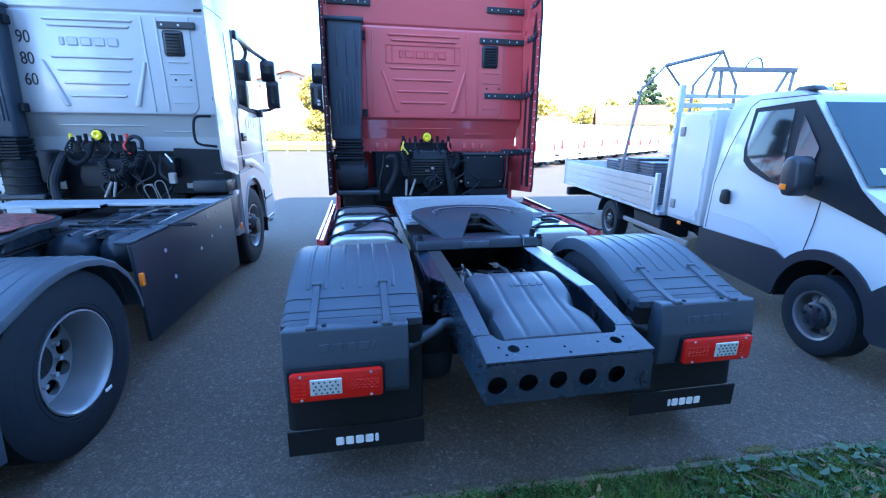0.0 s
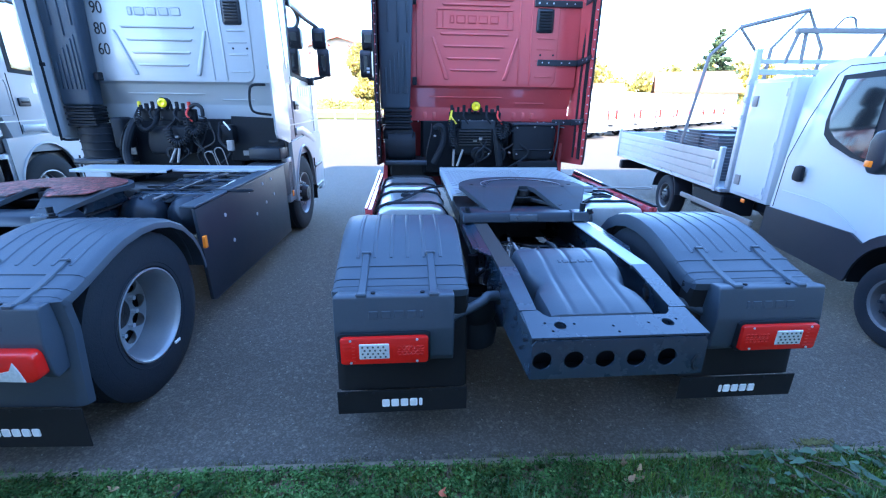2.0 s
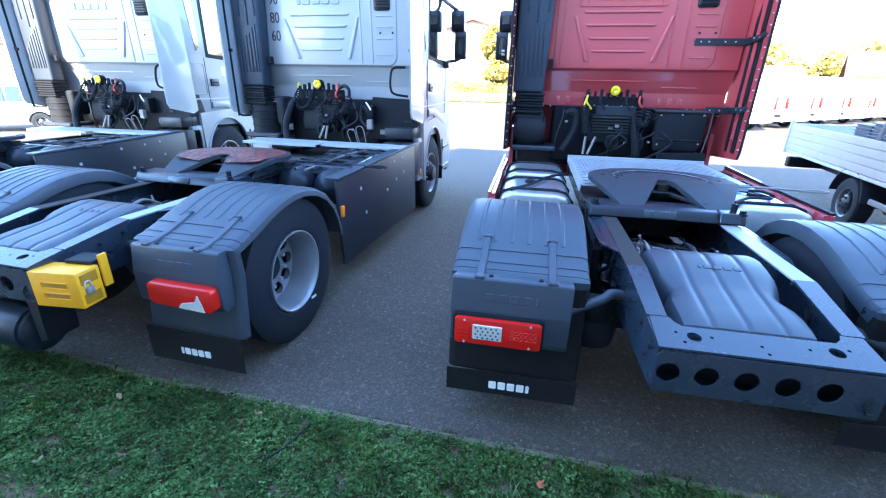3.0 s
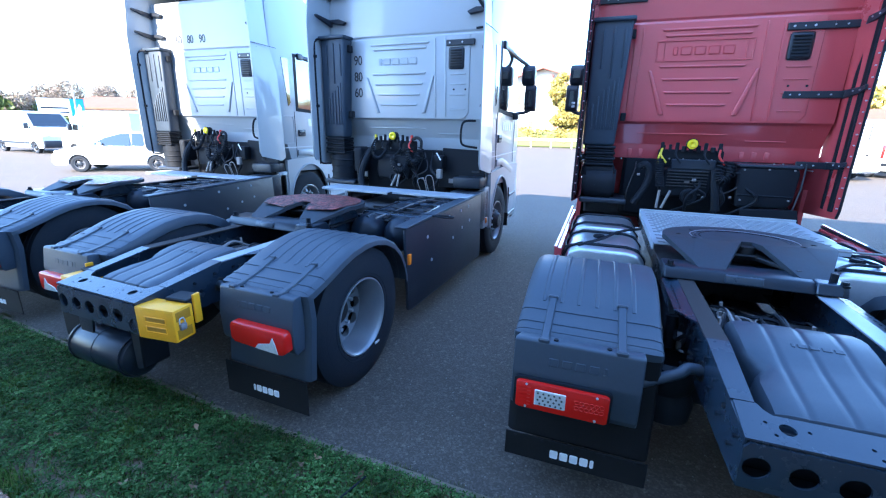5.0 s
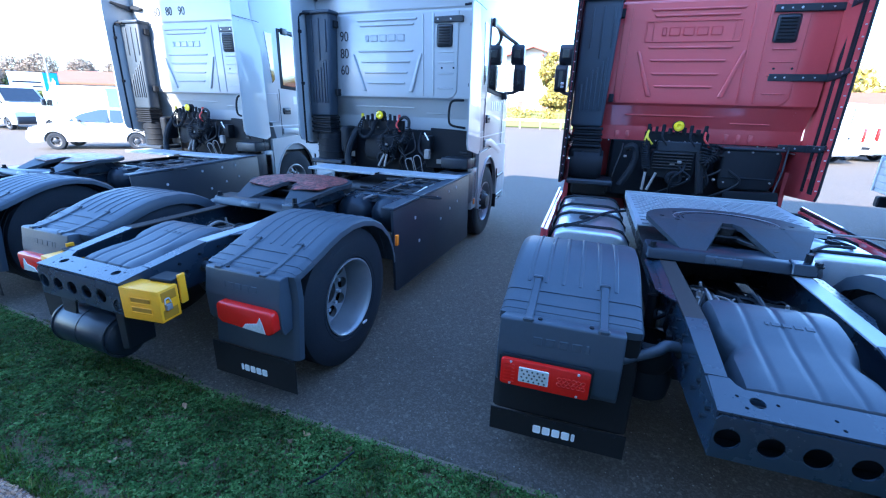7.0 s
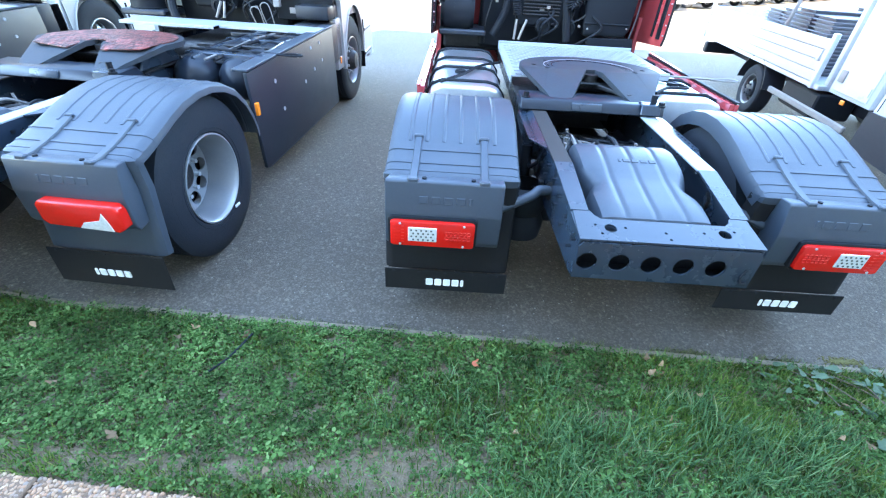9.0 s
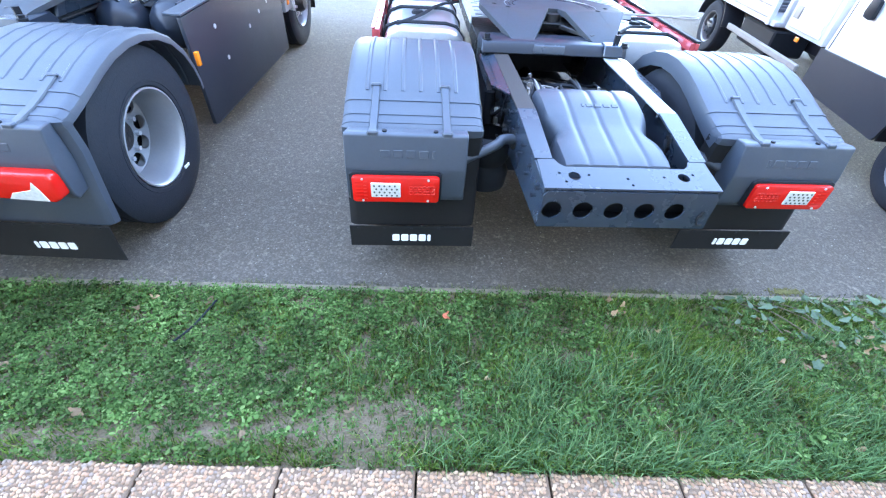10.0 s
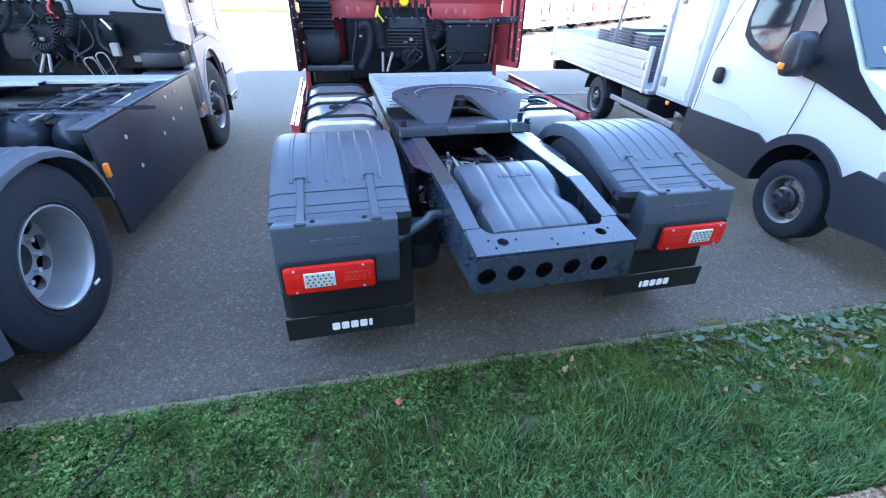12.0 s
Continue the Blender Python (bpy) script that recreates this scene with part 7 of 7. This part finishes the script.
def bare(x, t, patch):
    """Worn strips of soil next to the paving."""
    edge = rng.uniform(-0.05, 0.05, len(x))
    worn = (np.abs(t - 0.86 - 0.04 * np.sin(x * 2) + edge) < 0.05 + 0.10 * np.clip(patch, -0.3, 1)) & (x < -0.85)
    rough = np.array([noise.noise((a * 9, b * 6, 1.0)) + 0.6 * noise.noise((a * 23, b * 14, 5.0)) for a, b in zip(x, t)])
    worn |= (((t - 0.82) / 0.15) ** 2 + ((x + 1.12) / 0.40) ** 2 + 8 * edge - 1.2 * patch + 1.3 * rough) < 0.75
    worn |= (rough > 0.52) & (t < 0.9)
    return worn


def blades(name, count, x0, x1, h0, h1, wide, label, seed):
    x, y, z, t, patch = scatter(count, x0, x1)
    keep = ~bare(x, t, patch) | (rng.uniform(0, 1, count) < 0.3)
    fine = np.array([noise.noise((a * 6, b * 6, 12.0)) for a, b in zip(x, y)])
    lush = 1 / (1 + np.exp(-(x + 0.9) * 3)) * 0.5 + 0.4 * (t > 0.9) + 0.8 * np.clip(patch, -1, 1) + 0.6 * fine
    keep &= rng.uniform(0, 1, count) < np.clip(0.42 + lush, 0.25, 1)
    if name == "long_grass":
        clump = np.array([noise.noise((a * 4, b * 5, 9.0)) for a, b in zip(x, y)])
        keep &= rng.uniform(0, 1, count) < np.clip(0.25 + 1.6 * (t - 0.45) + 1.2 * clump, 0.02, 1) * np.clip((x + 1.1) * 2, 0.15, 1)
    if name == "kerb_weeds":
        y = -0.070 - 0.030 * (x + 0.7) + 0.07 * np.maximum(0, -3.2 - x) + rng.uniform(-0.015, 0.05, count) * rng.uniform(0, 1, count)
        z = np.zeros(count)
        clump = np.array([noise.noise((a * 3.5, 2.0, 4.0)) + 0.5 * noise.noise((a * 11, 2.0, 4.0)) for a in x])
        keep = rng.uniform(0, 1, count) < np.clip(clump * 1.6 - 0.05 + 0.45 * ((x > -0.2) & (x < 1.15)), 0.03, 1)
    x, y, z, lush = x[keep], y[keep], z[keep], lush[keep]
    n = len(x)
    h = rng.uniform(h0, h1, n) * (0.65 + 0.6 * np.clip(lush, 0, 1))
    an = rng.uniform(0, 6.28, n)
    lean = rng.uniform(0.15, 0.95, n) * h
    ca, sa = np.cos(an), np.sin(an)
    w = wide * rng.uniform(0.6, 1.3, n)
    base = np.stack([x, y, z], 1)
    side = np.stack([-sa * w, ca * w, np.zeros(n)], 1)
    fwd = np.stack([ca, sa, np.zeros(n)], 1)
    up = np.array((0, 0, 1.0))
    mid = base + fwd * (lean * 0.35)[:, None] + up * (h * 0.62)[:, None]
    tip = base + fwd * lean[:, None] + up * (h * 0.95)[:, None]
    v = np.stack([base - side, base + side, mid + side * 0.8, mid - side * 0.8, tip], 1).reshape(-1, 3)
    k = (np.arange(n) * 5)[:, None]
    quads = (k + np.array([[0, 1, 2, 3]])).tolist()
    tris = (k + np.array([[3, 2, 4]])).tolist()
    return stuff_mesh(name, v, quads + tris, M[name], label, "grass")


def clover(name, count, x0, x1, label):
    x, y, z, t, patch = scatter(count, x0, x1)
    keep = ~bare(x, t, patch) | (rng.uniform(0, 1, count) < 0.2)
    fine = np.array([noise.noise((a * 6, b * 6, 12.0)) for a, b in zip(x, y)])
    dens = 1 / (1 + np.exp((x + 0.6) * 2.2)) * 0.75 + 0.2 - 0.9 * patch - 0.7 * fine - 0.5 * (t > 0.92)
    keep &= rng.uniform(0, 1, count) < np.clip(dens, 0.08, 1)
    x, y, z = x[keep], y[keep], z[keep]
    n = len(x)
    zz = z + rng.uniform(0.004, 0.056, n)
    verts, faces = [], []
    an = rng.uniform(0, 6.28, n)
    s = rng.uniform(0.0032, 0.0105, n) * np.where(rng.uniform(0, 1, n) < 0.12, 1.5, 1.0)
    slim = rng.uniform(0.45, 1.0, n)
    tilt = rng.uniform(-0.55, 0.9, n)
    out = []
    for q in range(3):
        a = an + q * 2.094
        ca, sa = np.cos(a), np.sin(a)
        def at(u, w, dz):
            return np.stack([x + ca * u - sa * w, y + sa * u + ca * w, zz + dz], 1)
        out.append(np.stack([at(0, 0, 0), at(s * 0.9, s * 0.75 * slim, tilt * s), at(s * 1.7, s * 0.5 * slim, tilt * s * 1.6), at(s * (2.25 - 0.65 * slim), 0 * s, tilt * s * 1.3), at(s * 1.7, -s * 0.5 * slim, tilt * s * 1.6), at(s * 0.9, -s * 0.75 * slim, tilt * s)], 1))
    v = np.concatenate(out).reshape(-1, 3)
    k = (np.arange(3 * n) * 6)[:, None]
    f = (k + np.array([[0, 1, 2, 3]])).tolist() + (k + np.array([[0, 3, 4, 5]])).tolist()
    return stuff_mesh(name, v, f, M["clover"], label, "clover")


blades("grass", 215000, -7.4, 4.2, 0.022, 0.062, 0.0020, "short green lawn grass on the verge", 1)
blades("long_grass", 48000, -1.3, 3.0, 0.045, 0.115, 0.0024, "longer tufts of grass beside the paving", 2)
blades("kerb_weeds", 16000, -6.5, 3.6, 0.008, 0.034, 0.0022, "dry moss and small weeds along the kerb", 3)
clover("clover", 86000, -7.4, 4.2, "low clover and weeds in the lawn")


def leaf_mesh(name, length, width, lobes, curl, material):
    bm = bmesh.new()
    c = bm.verts.new((0, 0, 0))
    ring = []
    n = 18
    for i in range(n):
        an = 2 * math.pi * i / n
        r = 1 + 0.28 * math.cos(an * lobes) * (0.4 + 0.6 * abs(math.cos(an / 2)))
        ring.append(bm.verts.new((length / 2 * r * math.cos(an), width / 2 * r * math.sin(an), curl * (math.cos(an) ** 2 + 0.5 * math.sin(2 * an)) * length)))
    for i in range(n):
        bm.faces.new((c, ring[i], ring[(i + 1) % n]))
    return finish(bm, name, material, 80)


rnd = random.Random(77)
creeper = thing("creeper", "creeping plant with broad grey-green leaves at the kerb", "plant")
kinds = [leaf_mesh("leaf", 0.075, 0.06, 5, 0.06, M["ivy"]), leaf_mesh("leaf", 0.10, 0.055, 3, 0.05, M["ivy"])]
for k in range(300):
    x = 0.75 + 2.1 * rnd.random() ** 0.65
    t = min(0.7, abs(rnd.gauss(0.0, 0.13 + 0.10 * (x - 0.75))) + 0.02)
    y = kerb_y(x) - 0.03 + (pave_y(x) - kerb_y(x)) * t
    part("leaf", rnd.choice(kinds), None, creeper, at=pose(x, y, soil_z(x, y) + rnd.uniform(0.025, 0.075), rnd.uniform(-30, 30), rnd.uniform(-30, 30), rnd.uniform(0, 360)) @ Matrix.Scale(rnd.uniform(0.35, 0.80), 4))
for k in range(14):
    x = 0.9 + 2.2 * rnd.random()
    y = kerb_y(x) - 0.05
    part("stem", tube(bend([(x, y, 0.03), (x + 0.12, y - 0.12, 0.07), (x + 0.2 + rnd.uniform(-.1, .1), y - 0.3, 0.09)]), 0.003, 5), M["bark"], creeper)

dead = [leaf_mesh("dead_leaf", 0.055, 0.03, 4, 0.18, M["dead_leaf"]), leaf_mesh("dead_leaf", 0.042, 0.024, 3, 0.25, M["dead_leaf"])]
spots = [(-2.312, -0.19), (1.279, -0.539), (1.008, -0.685), (0.9, -0.66), (1.15, -0.62), (-2.02, -0.22), (-1.60, -1.0), (-0.6, -0.75), (0.35, -0.45), (0.15, -0.62), (-1.2, -0.9)]
spots += [(rnd.uniform(-5, 4), 0) for k in range(18)] + [(rnd.uniform(0.9, 2.6), 0) for k in range(18)] + [(rnd.gauss(1.55, 0.25), rnd.gauss(-0.48, 0.10)) for k in range(22)] + [(rnd.gauss(0.15, 0.12), rnd.gauss(-0.24, 0.05)) for k in range(5)]
M["orange_leaf"] = mat("orange_leaf", (0.50, 0.13, 0.06), 0.7, var=0.3)
vivid = leaf_mesh("dead_leaf", 0.062, 0.036, 4, 0.2, M["orange_leaf"])
bright = part("fallen_leaf", vivid, None, None, at=pose(-0.763, -0.349, soil_z(-0.763, -0.349) + 0.055, 20, 15, 70))
tagged(bright, "vivid orange autumn leaf lying in the grass", "leaf", "fallen leaves")
for x, y in spots:
    if y == 0:
        y = kerb_y(x) - 0.08 + (pave_y(x) - kerb_y(x)) * rnd.random() * 0.9
    lf = part("fallen_leaf", rnd.choice(dead), None, None, at=pose(x, y, soil_z(x, y) + 0.042, rnd.uniform(-30, 30), rnd.uniform(-30, 30), rnd.uniform(0, 360)))
    tagged(lf, "curled brown autumn leaf lying in the grass", "leaf", "fallen leaves")
M["moss"] = mat("yellow_moss", (0.115, 0.105, 0.04), 0.9, var=0.4, spec=0.1)
n = 420
ga, gr = rng.uniform(0, 6.28, n), np.abs(rng.normal(0, 0.5, n))
gx, gy = 1.38 + 0.12 * gr * np.cos(ga), -0.085 + 0.03 * gr * np.sin(ga)
vv = iv[None] * rng.uniform(0.004, 0.009, (n, 1, 1)) * np.array((1, 1, 0.35)) + np.stack([gx, gy, np.full(n, 0.003)], 1)[:, None, :]
stuff_mesh("moss", vv.reshape(-1, 3), (np.array(ifc)[None] + (np.arange(n) * len(iv))[:, None, None]).reshape(-1, 3).tolist(), M["moss"], "yellow moss cushion on the asphalt at the kerb", "moss")
strap_piece = part("plastic_strap", tube(bend([(-1.98, -0.22, 0.075), (-2.0, -0.32, 0.085), (-2.03, -0.42, 0.09), (-2.10, -0.52, 0.085)]), 0.006, 6), M["black"])
tagged(strap_piece, "scrap of black plastic strap in the grass", "strap")

# grit on the asphalt
n = 1200
gx = rng.uniform(-4, 4, n)
gy = rng.uniform(-0.06, 3.0, n) - 0.03 * (gx + 0.7)
sc = rng.uniform(0.002, 0.006, (n, 1, 1))
vv = iv[None] * sc * np.array((1, 1, 0.6)) + np.stack([gx, gy, np.full(n, 0.002)], 1)[:, None, :]
ff = (np.array(ifc)[None] + (np.arange(n) * len(iv))[:, None, None]).reshape(-1, 3).tolist()
stuff_mesh("grit", vv.reshape(-1, 3), ff, M["grit"], "loose pale grit scattered on the asphalt", "grit")
